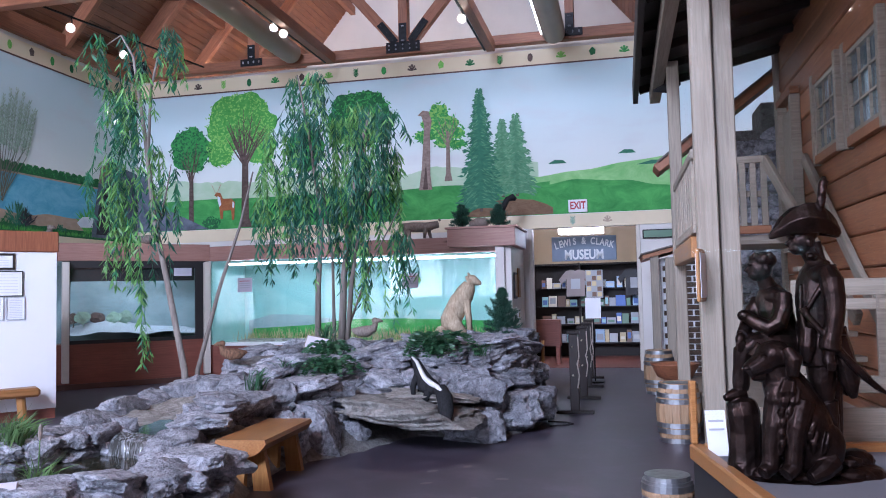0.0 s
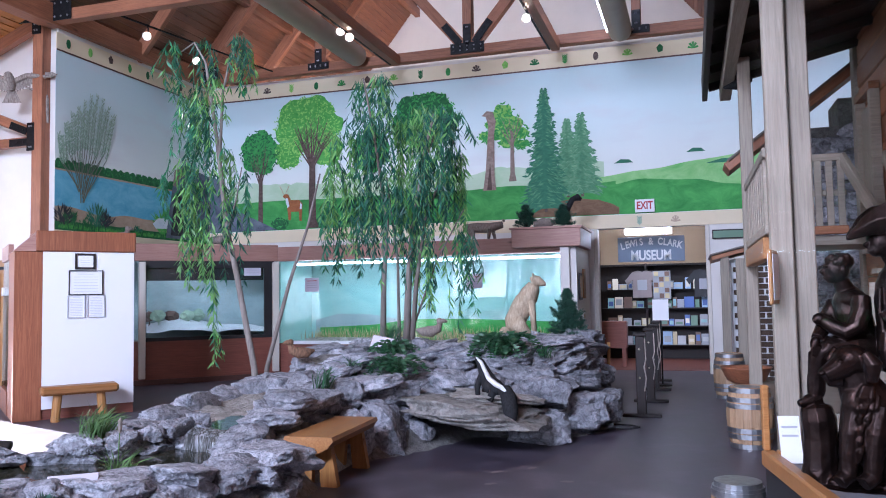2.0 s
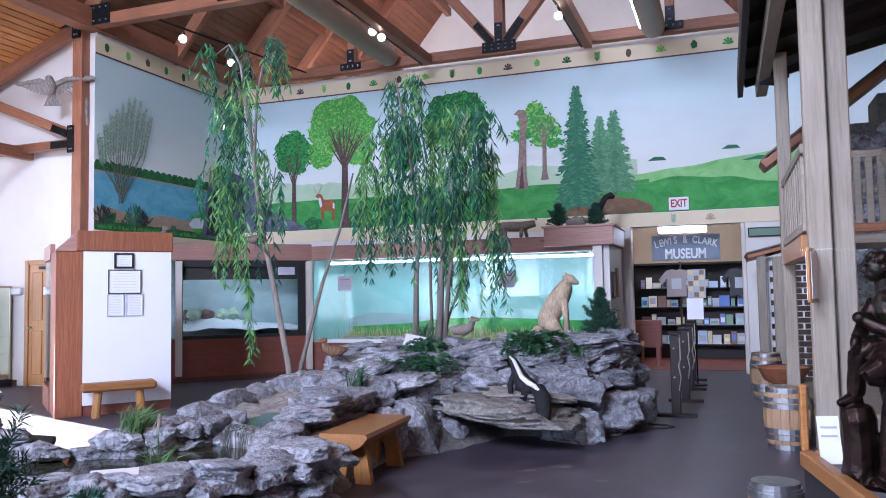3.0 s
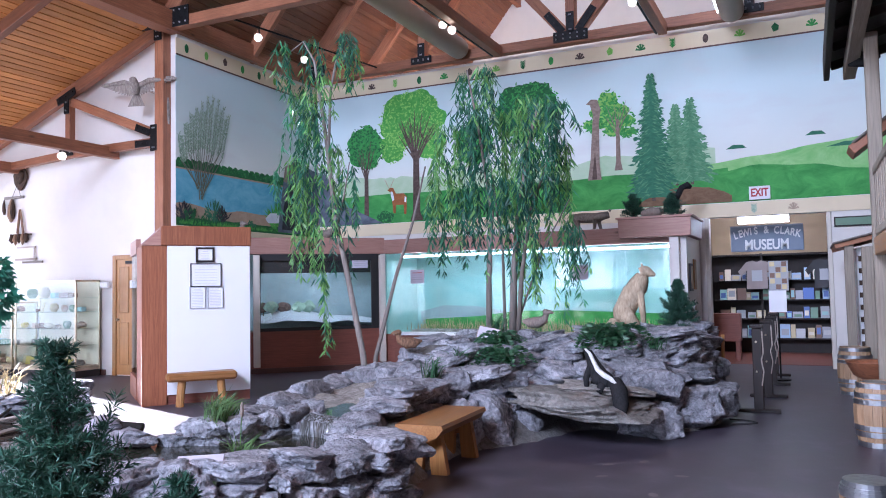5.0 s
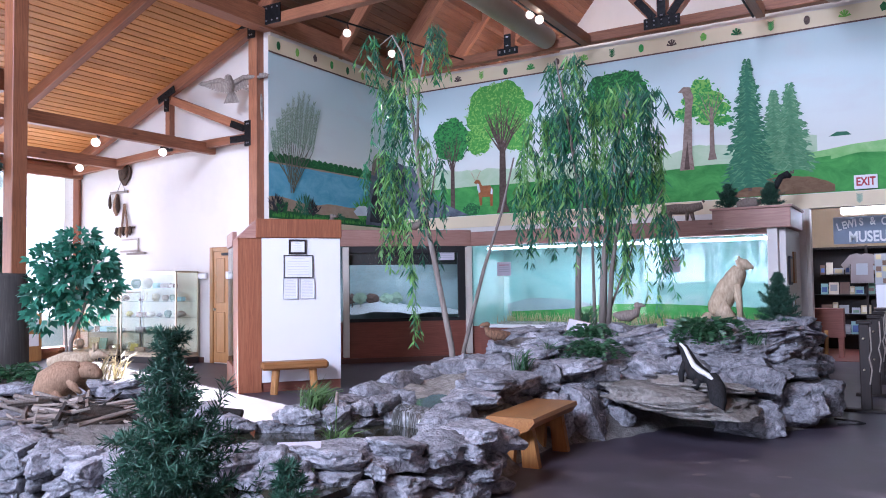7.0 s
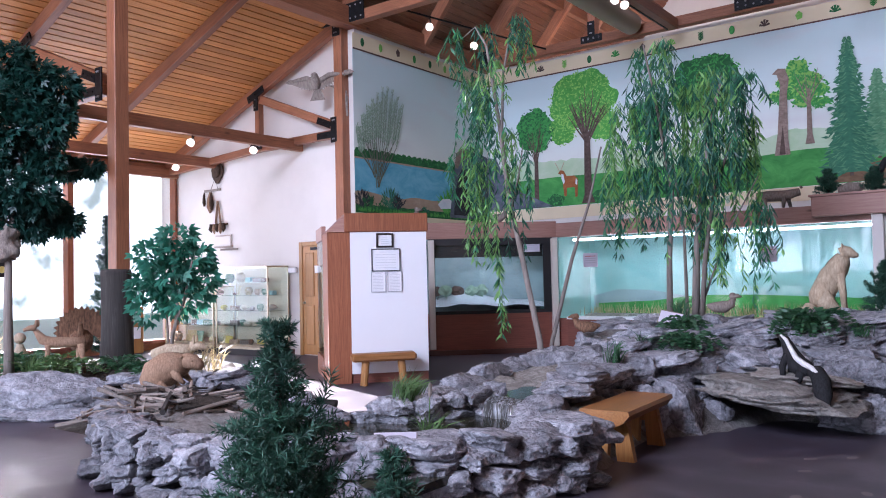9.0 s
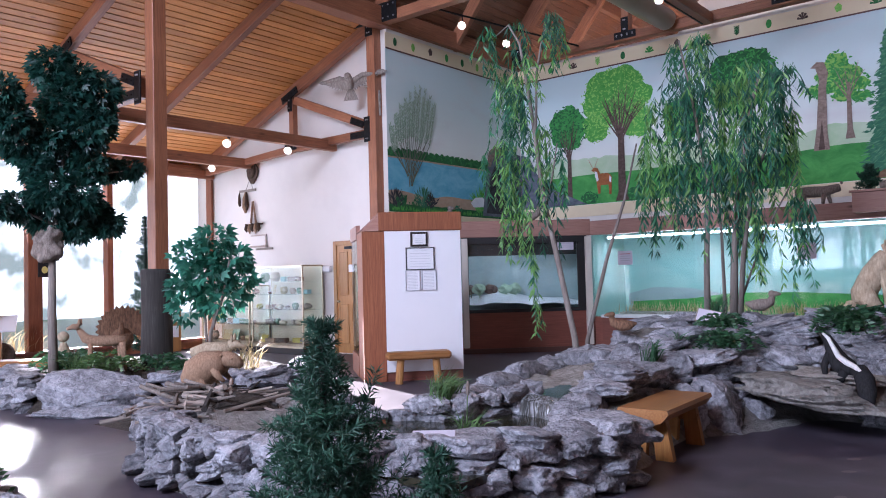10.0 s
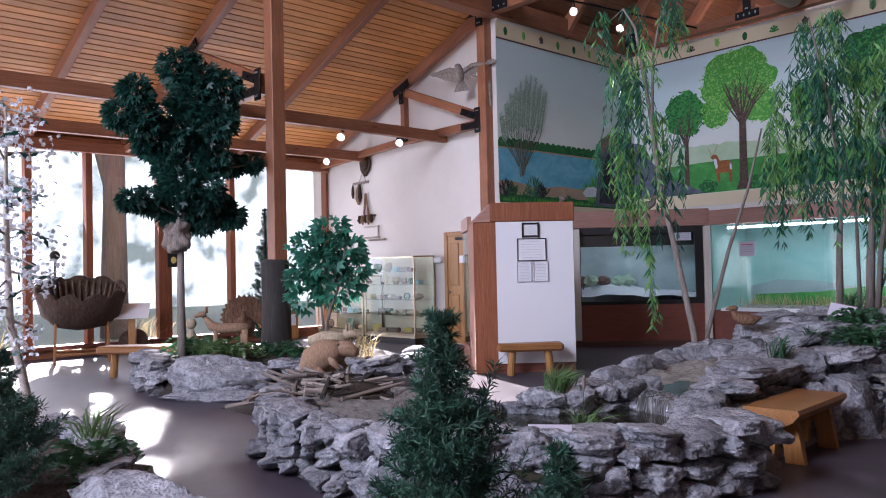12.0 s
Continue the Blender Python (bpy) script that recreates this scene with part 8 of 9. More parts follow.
    limb(8, (-0.13, -0.15, 1.1, 0.032), (-0.1, -0.16, 1.04, 0.022))
    limb(6, (0.1, -0.13, 1.38, 0.014), (-0.03, -0.15, 1.2, 0.016), (-0.11, -0.12, 1.05, 0.014))
    # head looking down and aside
    limb(12, (0.02, 0.0, 1.4, 0.058), (-0.01, 0.0, 1.46, 0.054), (-0.03, 0.0, 1.5, 0.056))
    lump(-0.055, 0.0, 1.545, 0.082, 0.072, 0.095, 3)
    lump(-0.095, 0.0, 1.5, 0.05, 0.052, 0.05)
    limb(8, (-0.13, 0.0, 1.555, 0.012), (-0.16, 0.0, 1.525, 0.018), (-0.145, 0.0, 1.515, 0.012))
    lump(-0.128, 0.0, 1.572, 0.022, 0.05, 0.012)
    lump(-0.135, 0.0, 1.488, 0.018, 0.028, 0.01)
    lump(-0.035, -0.072, 1.53, 0.016, 0.012, 0.028)
    limb(10, (0.02, 0, 1.53, 0.045), (0.05, 0, 1.46, 0.03), (0.075, 0, 1.4, 0.022), (0.1, 0, 1.34, 0.016))
    for k in range(5):
        lump(-0.03 + 0.03 * k, -0.06 + 0.012 * k, 1.44 - 0.012 * k, 0.026, 0.03, 0.022)
    # cocked hat: crown, two upswept brims, plume
    lump(-0.04, 0.0, 1.65, 0.11, 0.085, 0.12, 3)
    for q in (-1, 1):
        for k in range(44):
            u = k / 43
            x = -0.26 + 0.43 * u
            rise = math.sin(math.pi * u) ** 0.8
            limb(6, (x, q * 0.085 * rise, 1.6 - 0.03 * (2 * u - 1) ** 2, 0.018), (x + 0.012, q * (0.02 + 0.115 * rise), 1.6 + 0.095 * rise, 0.016), (x + 0.02, q * (0.01 + 0.08 * rise), 1.61 + 0.185 * rise, 0.012))
    limb(10, (0.02, -0.09, 1.68, 0.02), (0.035, -0.1, 1.77, 0.026), (0.05, -0.1, 1.86, 0.03), (0.062, -0.1, 1.93, 0.03), (0.068, -0.1, 1.97, 0.014))
    for k in range(22):
        a = k * 2.3
        lump(0.03 + 0.0018 * k + 0.022 * math.cos(a), -0.1 + 0.022 * math.sin(a), 1.75 + 0.0095 * k, 0.014, 0.014, 0.011, 1)
    # seated man leaning on his knee
    limb(16, (-0.16, 0.14, 0.86, 0.125), (-0.19, 0.14, 0.98, 0.115), (-0.22, 0.13, 1.1, 0.118), (-0.235, 0.13, 1.19, 0.105), (-0.26, 0.12, 1.25, 0.06), (-0.285, 0.11, 1.3, 0.05))
    lump(-0.225, 0.13, 1.18, 0.1, 0.15, 0.07, 3)
    lump(-0.31, 0.1, 1.375, 0.08, 0.07, 0.095, 3)
    lump(-0.345, 0.1, 1.33, 0.05, 0.05, 0.05)
    lump(-0.285, 0.1, 1.425, 0.088, 0.078, 0.062, 3)
    for k in range(12):
        a = k * 0.52
        lump(-0.29 + 0.07 * math.cos(a), 0.1 + 0.06 * math.sin(a), 1.44 + 0.02 * math.sin(k * 2.1), 0.026, 0.026, 0.03, 1)
    limb(8, (-0.385, 0.1, 1.385, 0.011), (-0.41, 0.1, 1.355, 0.018), (-0.395, 0.1, 1.345, 0.01))
    lump(-0.38, 0.1, 1.4, 0.02, 0.048, 0.011)
    lump(-0.385, 0.1, 1.318, 0.017, 0.026, 0.009)
    lump(-0.285, 0.03, 1.37, 0.015, 0.011, 0.026)
    limb(12, (-0.2, 0.0, 1.19, 0.06), (-0.21, -0.03, 1.1, 0.064), (-0.25, -0.04, 1.0, 0.06), (-0.31, -0.03, 0.965, 0.056), (-0.38, 0.0, 1.0, 0.048), (-0.43, 0.02, 1.035, 0.04))
    lump(-0.455, 0.02, 1.05, 0.046, 0.04, 0.042)
    limb(12, (-0.3, 0.2, 1.15, 0.055), (-0.36, 0.17, 1.05, 0.054), (-0.42, 0.1, 0.97, 0.048), (-0.47, 0.04, 0.92, 0.038))
    lump(-0.49, 0.02, 0.885, 0.032, 0.034, 0.05)
    for k in range(4):
        limb(6, (-0.515 + 0.016 * k, 0.0, 0.87, 0.011), (-0.51 + 0.012 * k, 0.0, 0.81, 0.008))
    limb(12, (-0.1, 0.1, 0.86, 0.1), (-0.25, 0.06, 0.87, 0.092), (-0.4, 0.05, 0.85, 0.08), (-0.46, 0.06, 0.8, 0.07), (-0.47, 0.08, 0.68, 0.058), (-0.475, 0.09, 0.58, 0.06), (-0.48, 0.09, 0.54, 0.05))
    limb(10, (-0.46, 0.09, 0.53, 0.05), (-0.53, 0.07, 0.505, 0.044), (-0.6, 0.05, 0.49, 0.022))
    # seated shaggy dog
    limb(18, (-0.1, -0.06, 0.1, 0.15), (-0.12, -0.08, 0.24, 0.19), (-0.17, -0.1, 0.4, 0.18), (-0.24, -0.13, 0.55, 0.15), (-0.3, -0.15, 0.66, 0.12), (-0.34, -0.16, 0.74, 0.1))
    lump(-0.05, -0.17, 0.2, 0.14, 0.1, 0.17, 3)
    lump(-0.29, -0.2, 0.52, 0.12, 0.09, 0.16, 3)
    lump(-0.34, -0.2, 0.8, 0.115, 0.1, 0.095, 3)
    limb(12, (-0.39, -0.22, 0.775, 0.08), (-0.46, -0.24, 0.735, 0.064), (-0.52, -0.25, 0.705, 0.05))
    lump(-0.54, -0.255, 0.72, 0.02, 0.028, 0.018)
    limb(8, (-0.49, -0.24, 0.67, 0.034), (-0.42, -0.22, 0.67, 0.045))
    limb(10, (-0.29, -0.285, 0.85, 0.035), (-0.25, -0.3, 0.78, 0.058), (-0.255, -0.29, 0.67, 0.03))
    limb(8, (-0.39, -0.12, 0.86, 0.034), (-0.44, -0.1, 0.78, 0.04))
    lump(-0.43, -0.285, 0.795, 0.015, 0.014, 0.012)
    for x, y in ((-0.39, -0.22), (-0.26, -0.26)):
        limb(12, (x + 0.07, y + 0.04, 0.5, 0.09), (x + 0.02, y, 0.34, 0.07), (x, y, 0.18, 0.056), (x - 0.01, y, 0.09, 0.058), (x - 0.07, y - 0.03, 0.05, 0.045))
    limb(10, (-0.02, -0.2, 0.12, 0.085), (-0.1, -0.26, 0.06, 0.062), (-0.18, -0.29, 0.03, 0.04))
    for k in range(26):
        u, v = (k % 6) / 6, (k * 7 % 13) / 13
        x, z = -0.34 + 0.26 * v * (1.1 - u), 0.24 + 0.4 * u
        limb(6, (x + 0.03, -0.265, z + 0.07, 0.014), (x + 0.012 * math.sin(k * 2.4), -0.285, z, 0.022), (x - 0.01, -0.27, z - 0.07, 0.008))
    # rubble under and behind the stump
    for k in range(24):
        a = k * 2.399
        lump(-0.12 + 0.42 * math.cos(a) * (0.5 + 0.5 * ((k * 5) % 7) / 7), 0.05 + 0.2 * math.sin(a), 0.0 + 0.04 * (k % 3), 0.07 + 0.02 * (k % 4), 0.06, 0.045, 1)
    limb(11, (-0.47, 0.08, -0.02, 0.13), (-0.47, 0.08, 0.1, 0.11), (-0.465, 0.08, 0.26, 0.105), (-0.47, 0.08, 0.38, 0.11), (-0.48, 0.09, 0.46, 0.1), (-0.48, 0.09, 0.49, 0.07))
    return bm


statue = single("bronze_statue", bronze_group(), BRONZE, pose(1.06, 4.62, 0.44, 0, 0, 8) @ Matrix.Scale(0.80, 4), "dark bronze statue of two explorers and a dog in the case", "statue", smooth=True)
fuse = statue.modifiers.new("fuse", "REMESH")
fuse.mode, fuse.voxel_size, fuse.use_smooth_shade = "VOXEL", 0.006, True
folds = bpy.data.textures.new("folds", "CLOUDS")
folds.noise_scale, folds.noise_depth = 0.06, 3
dent = statue.modifiers.new("dent", "DISPLACE")
dent.texture, dent.strength, dent.mid_level, dent.texture_coords = folds, 0.009, 0.5, "LOCAL"
soft = statue.modifiers.new("soft", "SMOOTH")
soft.factor, soft.iterations = 0.5, 2
nt = thing("framed_notice", pose(0.53, 5.2, 1.515, 0, 0, 76), "framed paper notice hanging on the porch post", "notice")
part("frame", boxes((-0.13, 0.13, -0.02, 0, -0.165, 0.165), bevel=0.006), PINE_Z, nt)
part("sheet", boxes((-0.105, 0.105, 0.001, 0.006, -0.14, 0.14), (-0.105, 0.105, -0.026, -0.021, -0.14, 0.14)), PAPER, nt)
fig = figure("bird_figure", pose(0.6, 8.6, 3.55), (([(-0.16, 0, 0), (0, 0, 0.02), (0.12, 0, 0.06)], [0.015, 0.06, 0.02]), ([(0, 0, 0), (0.1, 0.1, -0.08)], [0.03, 0.01])), (), FUR_BLACK, "small black bird figure perched under the porch eave", "figure", 14)

# ---- gift shop through the doorway ----
shelf = thing("shop_shelves", pose(0, 17.3, 0), "dark wooden shop shelves filled with books and souvenirs", "shelves")
part("back_panel", boxes((-2.4, 2.4, 0.36, 0.4, 0, 2.05)), DARKWOOD, shelf)
for z in (0.32, 0.72, 1.1, 1.5, 2.03):
    part("shelf_board", boxes((-2.4, 2.4, 0.0 if z < 1.4 else 0.1, 0.36, z - 0.025, z)), DARKWOOD, shelf)
for x in (-2.4, -0.9, 0.75, 2.36):
    part("shelf_upright", boxes((x, x + 0.04, 0.0, 0.36, 0, 2.05)), DARKWOOD, shelf)
# back wall tan is darker than the shop's side walls
structure("wall_shop_back", boxes((-2.45, 2.6, 17.75, 17.9, 0, 3.3)), paint("shop_back_tan", (0.33, 0.23, 0.13)), "darker tan back wall of the shop", "wall")
structure("floor_shop", boxes((-2.45, 2.6, 15.0, 17.7, 0.0, 0.006)), REDWOOD, "reddish floor of the gift shop", "floor")
BOOKS = [paint("cover_%s" % n, c, 0.5, 0.05) for n, c in (("white", (0.42, 0.42, 0.43)), ("pale_blue", (0.3, 0.42, 0.58)), ("blue", (0.08, 0.14, 0.38)), ("tan", (0.5, 0.4, 0.22)), ("brown", (0.16, 0.09, 0.06)), ("grey", (0.3, 0.31, 0.33)), ("green", (0.12, 0.22, 0.14)), ("teal", (0.25, 0.45, 0.45)), ("cream", (0.62, 0.55, 0.42)))]
rnd = random.Random(12)
for z, hmin, hmax in ((0.32, 0.16, 0.3), (0.72, 0.12, 0.24), (1.1, 0.14, 0.26), (1.5, 0.1, 0.24)):
    x = -1.7
    while x < 0.62:
        w, h = rnd.uniform(0.08, 0.2), rnd.uniform(hmin, hmax)
        bk = thing("book", pose(x + w / 2, 17.36, z, -10, 0, rnd.uniform(-6, 6)), rnd.choice(("souvenir book standing face-out on the shop shelf", "printed card pack standing on the shop shelf")), "book", "shop books")
        part("cover", boxes((-w / 2, w / 2, 0, 0.02, 0, h)), rnd.choice(BOOKS + BOOKS[4:6] * 2), bk)
        part("picture", boxes((-w * 0.36, w * 0.36, -0.003, -0.0005, h * rnd.uniform(0.15, 0.3), h * rnd.uniform(0.55, 0.85))), rnd.choice(BOOKS), bk)
        x += w + rnd.choice((0.008, 0.012, 0.02, 0.05))


def shirt(x, z, mat, label):
    s = thing("hanging_shirt", pose(x, 17.2, z), label, "shirt", "shirts")
    bm = bmesh.new()
    slab(bm, [(-0.2, -0.28), (0.2, -0.28), (0.19, 0.1), (0.3, -0.02), (0.36, 0.08), (0.2, 0.27), (0.08, 0.3), (0, 0.27), (-0.08, 0.3), (-0.2, 0.27), (-0.36, 0.08), (-0.3, -0.02), (-0.19, 0.1)], -0.04, 0.0)
    part("cloth", bm, mat, s)
    part("print", boxes((-0.1, 0.1, -0.048, -0.044, -0.12, 0.1)), BOOKS[5], s)


shirt(-0.95, 1.6, paint("beige_cloth", (0.24, 0.20, 0.19), 0.9), "beige printed shirt on a hanger")
shirt(0.3, 1.6, paint("dark_cloth", (0.05, 0.05, 0.055), 0.9), "dark printed shirt on a hanger")
rk = thing("card_rack", pose(-0.55, 17.15, 1.28), "upright rack of postcards", "rack")
part("panel", boxes((-0.18, 0.18, 0, 0.03, 0, 0.6)), BOOKS[5], rk)
for i in range(5):
    for j in range(3):
        part("postcard", boxes((-0.16 + j * 0.11, -0.07 + j * 0.11, -0.012, -0.002, 0.03 + i * 0.115, 0.125 + i * 0.115)), BOOKS[(5, 3, 4)[(i + j * 2) % 3]], rk)
sg = thing("shop_sign", pose(-0.67, 15.5, 2.26), "slate-blue hanging board sign with white letters", "sign")
part("board", boxes((-0.62, 0.62, 0, 0.03, -0.24, 0.24), bevel=0.01), SIGN_BLUE, sg)
top = "LEWIS & CLARK"
for i, chx in enumerate(top):
    if chx == " ":
        continue
    u = (i - 6) / 6
    text_mesh(chx, 0.185, SIGN_WHITE, "letter", sg, pose(u * 0.53, -0.006, 0.145 - 0.085 * u * u, 90, u * 13, 0), 0.72)
text_mesh("MUSEUM", 0.26, SIGN_WHITE, "letter", sg, pose(0, -0.006, -0.125, 90, 0, 0), 0.74)
lp = thing("ceiling_light", pose(-0.75, 16.2, 2.78), "bright fluorescent ceiling light in the shop", "lamp")
part("diffuser", boxes((-0.45, 0.45, -0.12, 0.3, -0.17, 0.1)), glow("fluorescent", (0.86, 0.93, 1.0), 5.0), lp)
window_light("shop_lamp_light", (-0.4, 16.2, 2.6), (-0.4, 16.6, 0.6), 1.2, 0.5, 0.8, (0.9, 0.95, 1.0))
dk = thing("shop_counter", pose(-1.43, 15.6, 0), "red-brown wooden shop counter", "counter")
part("front", boxes((-0.4, 0.25, 0, 0.3, 0.36, 0.88), (-0.38, -0.3, 0.02, 0.28, 0, 0.36), (0.15, 0.23, 0.02, 0.28, 0, 0.36), bevel=0.006), REDWOOD, dk)
# white notice on a stand in the doorway
nst = thing("notice_stand", pose(-0.42, 12.6, 0), "white paper notice on a thin dark stand", "stand")
part("pole", tube(bmesh.new(), [(0, 0, 0), (0, 0, 1.1)], 0.012, 8), BLACKSTEEL, nst)
part("base", lathe(bmesh.new(), [(0.14, 0), (0.14, 0.02), (0.02, 0.03)], 16), BLACKSTEEL, nst)
part("sheet", boxes((-0.12, 0.12, -0.012, -0.004, 1.0, 1.32)), PAPER, nst)


def gate_post(x, y, label):
    g = thing("barrier_post", pose(x, y, 0), label, "post", "barrier posts")
    part("shaft", boxes((-0.052, 0.052, -0.045, 0.045, 0.03, 0.93), bevel=0.008), DARKWOOD, g)
    part("cap", boxes((-0.075, 0.075, -0.065, 0.065, 0.93, 0.965), bevel=0.008), DARKWOOD, g)
    part("foot", boxes((-0.22, 0.22, -0.05, 0.05, 0, 0.035), bevel=0.006), DARKWOOD, g)
    for z in (0.45, 0.78):
        part("peg", ball(bmesh.new(), (-0.01, -0.055, z), 0.014, 1), BRASS, g)
    part("rope", tube(bmesh.new(), [(0.055, -0.05, 0.9), (0.062, -0.05, 0.66), (0.04, -0.052, 0.58), (0.062, -0.05, 0.45), (0.04, -0.052, 0.3)], 0.008, 6), STICK, g)


for x, y in ((-0.54, 9.43), (-0.5, 10.7), (-0.5, 12.0), (-0.52, 13.2)):
    gate_post(x, y, "dark wooden barrier post with a cross foot and rope")
wp = thing("walking_pole", pose(-0.95, 9.75, 0), "pale wooden pole leaning by the rock pile", "pole")
part("shaft", tube(bmesh.new(), [(0, 0, 0), (0.01, 0.1, 0.83)], 0.02, 8), PINE_Z, wp)
single("floor_cable", tube(bmesh.new(), [(-0.75, 8.5, 0.01), (-0.6, 8.55, 0.01), (-0.52, 8.65, 0.01), (-0.6, 8.75, 0.01), (-0.8, 8.8, 0.01)], 0.01, 6), BLACK, Matrix(), "black cable loop on the floor by the rocks", "cable")
wsn = thing("wall_sign", pose(0.72, MURAL_Y - 0.03, 2.42), "narrow green framed sign over the white wall", "sign")
part("frame", boxes((-0.3, 0.5, -0.02, 0.0, -0.08, 0.08), bevel=0.004), DARKWOOD, wsn)
part("panel", boxes((-0.28, 0.48, -0.026, -0.021, -0.06, 0.06)), BOOKS[6], wsn)

# ---- aisle: glass cases, hide boat, lamps, wall hangings ----
RELIC_YELLOW = paint("yellow_card", (0.55, 0.45, 0.10), 0.6, 0.05)


def show_case(x0, x1, y0, y1, h, label, seed):
    c = thing("glass_showcase", pose(x0, y0, 0), label, "showcase", "glass showcases")
    w, d = x1 - x0, y1 - y0
    part("base", boxes((0, w, 0, d, 0, 0.12)), BLACK, c, "black base")
    for x in (0, w - 0.025):
        for y in (0, d - 0.025):
            part("frame_post", boxes((x, x + 0.025, y, y + 0.025, 0.12, h)), BRASS, c)
    for b in ((0, w, 0, 0.025, 0.121, 0.16), (0, w, 0, 0.025, h - 0.03, h), (0, w, d - 0.025, d, h - 0.03, h), (w - 0.025, w, 0.025, d - 0.025, h - 0.03, h), (0, 0.025, 0.025, d - 0.025, h - 0.03, h)):
        part("frame_rail", boxes(b), BRASS, c)
    part("case_back", boxes((0.03, w - 0.03, d - 0.02, d - 0.01, 0.16, h - 0.03)), BOOKS[8], c)
    part("tray", boxes((0.02, w - 0.02, 0.02, d - 0.02, 0.12, 0.2)), P_TAN, c)
    for n, b in (("front_glass", (0.02, w - 0.02, 0.004, 0.009, 0.16, h - 0.03)), ("side_glass", (w - 0.012, w - 0.007, 0.03, d - 0.03, 0.16, h - 0.03))):
        part(n, boxes(b), CASE_GLASS, c).visible_shadow = False
    rnd = random.Random(seed)
    for z in (0.55, 0.85, 1.15, 1.4):
        if z > h - 0.15:
            continue
        part("glass_shelf", boxes((0.03, w - 0.03, 0.08, d - 0.04, z, z + 0.012)), CASE_GLASS, c)
    k = 0
    for z in (0.2, 0.562, 0.862, 1.162, 1.412):
        if z > h - 0.15:
            continue
        x = 0.1
        while x < w - 0.15:
            s = rnd.uniform(0.09, 0.2)
            mt = rnd.choice((FUR_GREY, P_TAN, BOOKS[3], RELIC_YELLOW, BOOKS[6], BOOKS[4], BOOKS[8], BOOKS[7], STICK))
            kind = rnd.randrange(4)
            mm = pose(x0 + x + s / 2, y0 + d * rnd.uniform(0.3, 0.7), z, 0, 0, rnd.uniform(-30, 30))
            if kind == 0:
                single("relic_pot", lathe(bmesh.new(), [(s * 0.3, 0), (s * 0.55, s * 0.4), (s * 0.5, s * 0.8), (s * 0.35, s)], 14), mt, mm, "small earthen pot shown on a glass shelf", "pot", "relics")
            elif kind == 1:
                single("relic_stone", roughen(ball(bmesh.new(), (0, 0, s * 0.3), (s * 0.7, s * 0.4, s * 0.3)), 0.02, 8, k), mt, mm, "worked stone shown on a glass shelf", "stone", "relics")
            elif kind == 2:
                single("relic_card", boxes((-s * 0.8, s * 0.8, 0, 0.01, 0, s * 1.4)), rnd.choice((PAPER, BOOKS[3], BOOKS[6], RELIC_YELLOW)), mm @ pose(0, 0, 0, -14), "printed card shown on a glass shelf", "card", "relics")
            else:
                single("relic_box", boxes((-s * 0.6, s * 0.6, -s * 0.3, s * 0.3, 0, s * 0.5), bevel=0.008), mt, mm, "small box shown on a glass shelf", "box", "relics")
            x += s + rnd.uniform(0.03, 0.14)
            k += 1


show_case(-13.25, -11.67, 9.75, 10.28, 1.72, "brass-framed glass showcase with shelves of relics", 1)
show_case(-15.0, -13.33, 9.75, 10.28, 1.35, "lower glass showcase with relics", 2)
wc = thing("bookcase", pose(-15.3, 8.9, 0), "orange wooden cabinet with paper notices by the window", "cabinet")
part("body", boxes((-0.3, 0.3, -0.35, 0.35, 0, 0.95), bevel=0.01), PINE_Z, wc)
for z in (0.3, 0.62):
    part("notice", boxes((0.302, 0.306, -0.28, 0.28, z, z + 0.24)), PAPER, wc)

# hide boat on a trestle
boat = thing("hide_boat", pose(-14.35, 4.5, 0, 0, 0, -16), "round dark hide boat propped on a light wooden trestle", "boat")
BOAT_M = pose(0, 0, 0.64, 0, 14, 0)
n = 56


def bowl(profile, wave):
    bm = bmesh.new()
    rows = []
    for i, (r, z, k) in enumerate(profile):
        rows.append([bm.verts.new((r * math.cos(a) * (1 + 0.04 * k * math.cos(11 * a)), r * math.sin(a) * (1 + 0.04 * k * math.cos(11 * a)), z + k * wave * (abs(math.sin(5.5 * a)) - 0.6))) for a in (2 * math.pi * q / n for q in range(n))])
    for q0, q1 in zip(rows, rows[1:]):
        for k in range(n):
            bm.faces.new((q0[k], q0[(k + 1) % n], q1[(k + 1) % n], q1[k]))
    bm.faces.new(rows[0][::-1])
    bm.faces.new(rows[-1])
    return roughen(bm, 0.02, 7)


part("hull", bowl(((0.2, 0.0, 0), (0.45, 0.04, 0), (0.62, 0.2, 0), (0.68, 0.42, 0.3), (0.73, 0.66, 1), (0.69, 0.665, 1), (0.645, 0.5, 0.4), (0.6, 0.3, 0), (0.42, 0.1, 0), (0.15, 0.06, 0)), 0.1), HIDE, boat, "dark hairy hide hull", True, m=BOAT_M)
for k in range(17):
    a = math.pi * (0.5 + (k + 0.5) / 17)
    c, q = math.cos(a), math.sin(a)
    part("rib", tube(bmesh.new(), [(0.3 * c, 0.3 * q, 0.1), (0.5 * c, 0.5 * q, 0.24), (0.585 * c, 0.585 * q, 0.4), (0.64 * c, 0.64 * q, 0.62)], [0.016, 0.024, 0.026, 0.018], 6), RAWHIDE, boat, m=BOAT_M)
for sx in (-0.4, 0.4):
    for sy in (-0.42, 0.42):
        beam("trestle_leg", (sx, sy, 0), (sx * 0.95, sy * 0.95, 0.76), 0.04, 0.04, PINE, boat)
    beam("trestle_rail", (sx, -0.42, 0.16), (sx, 0.42, 0.16), 0.03, 0.04, PINE, boat)
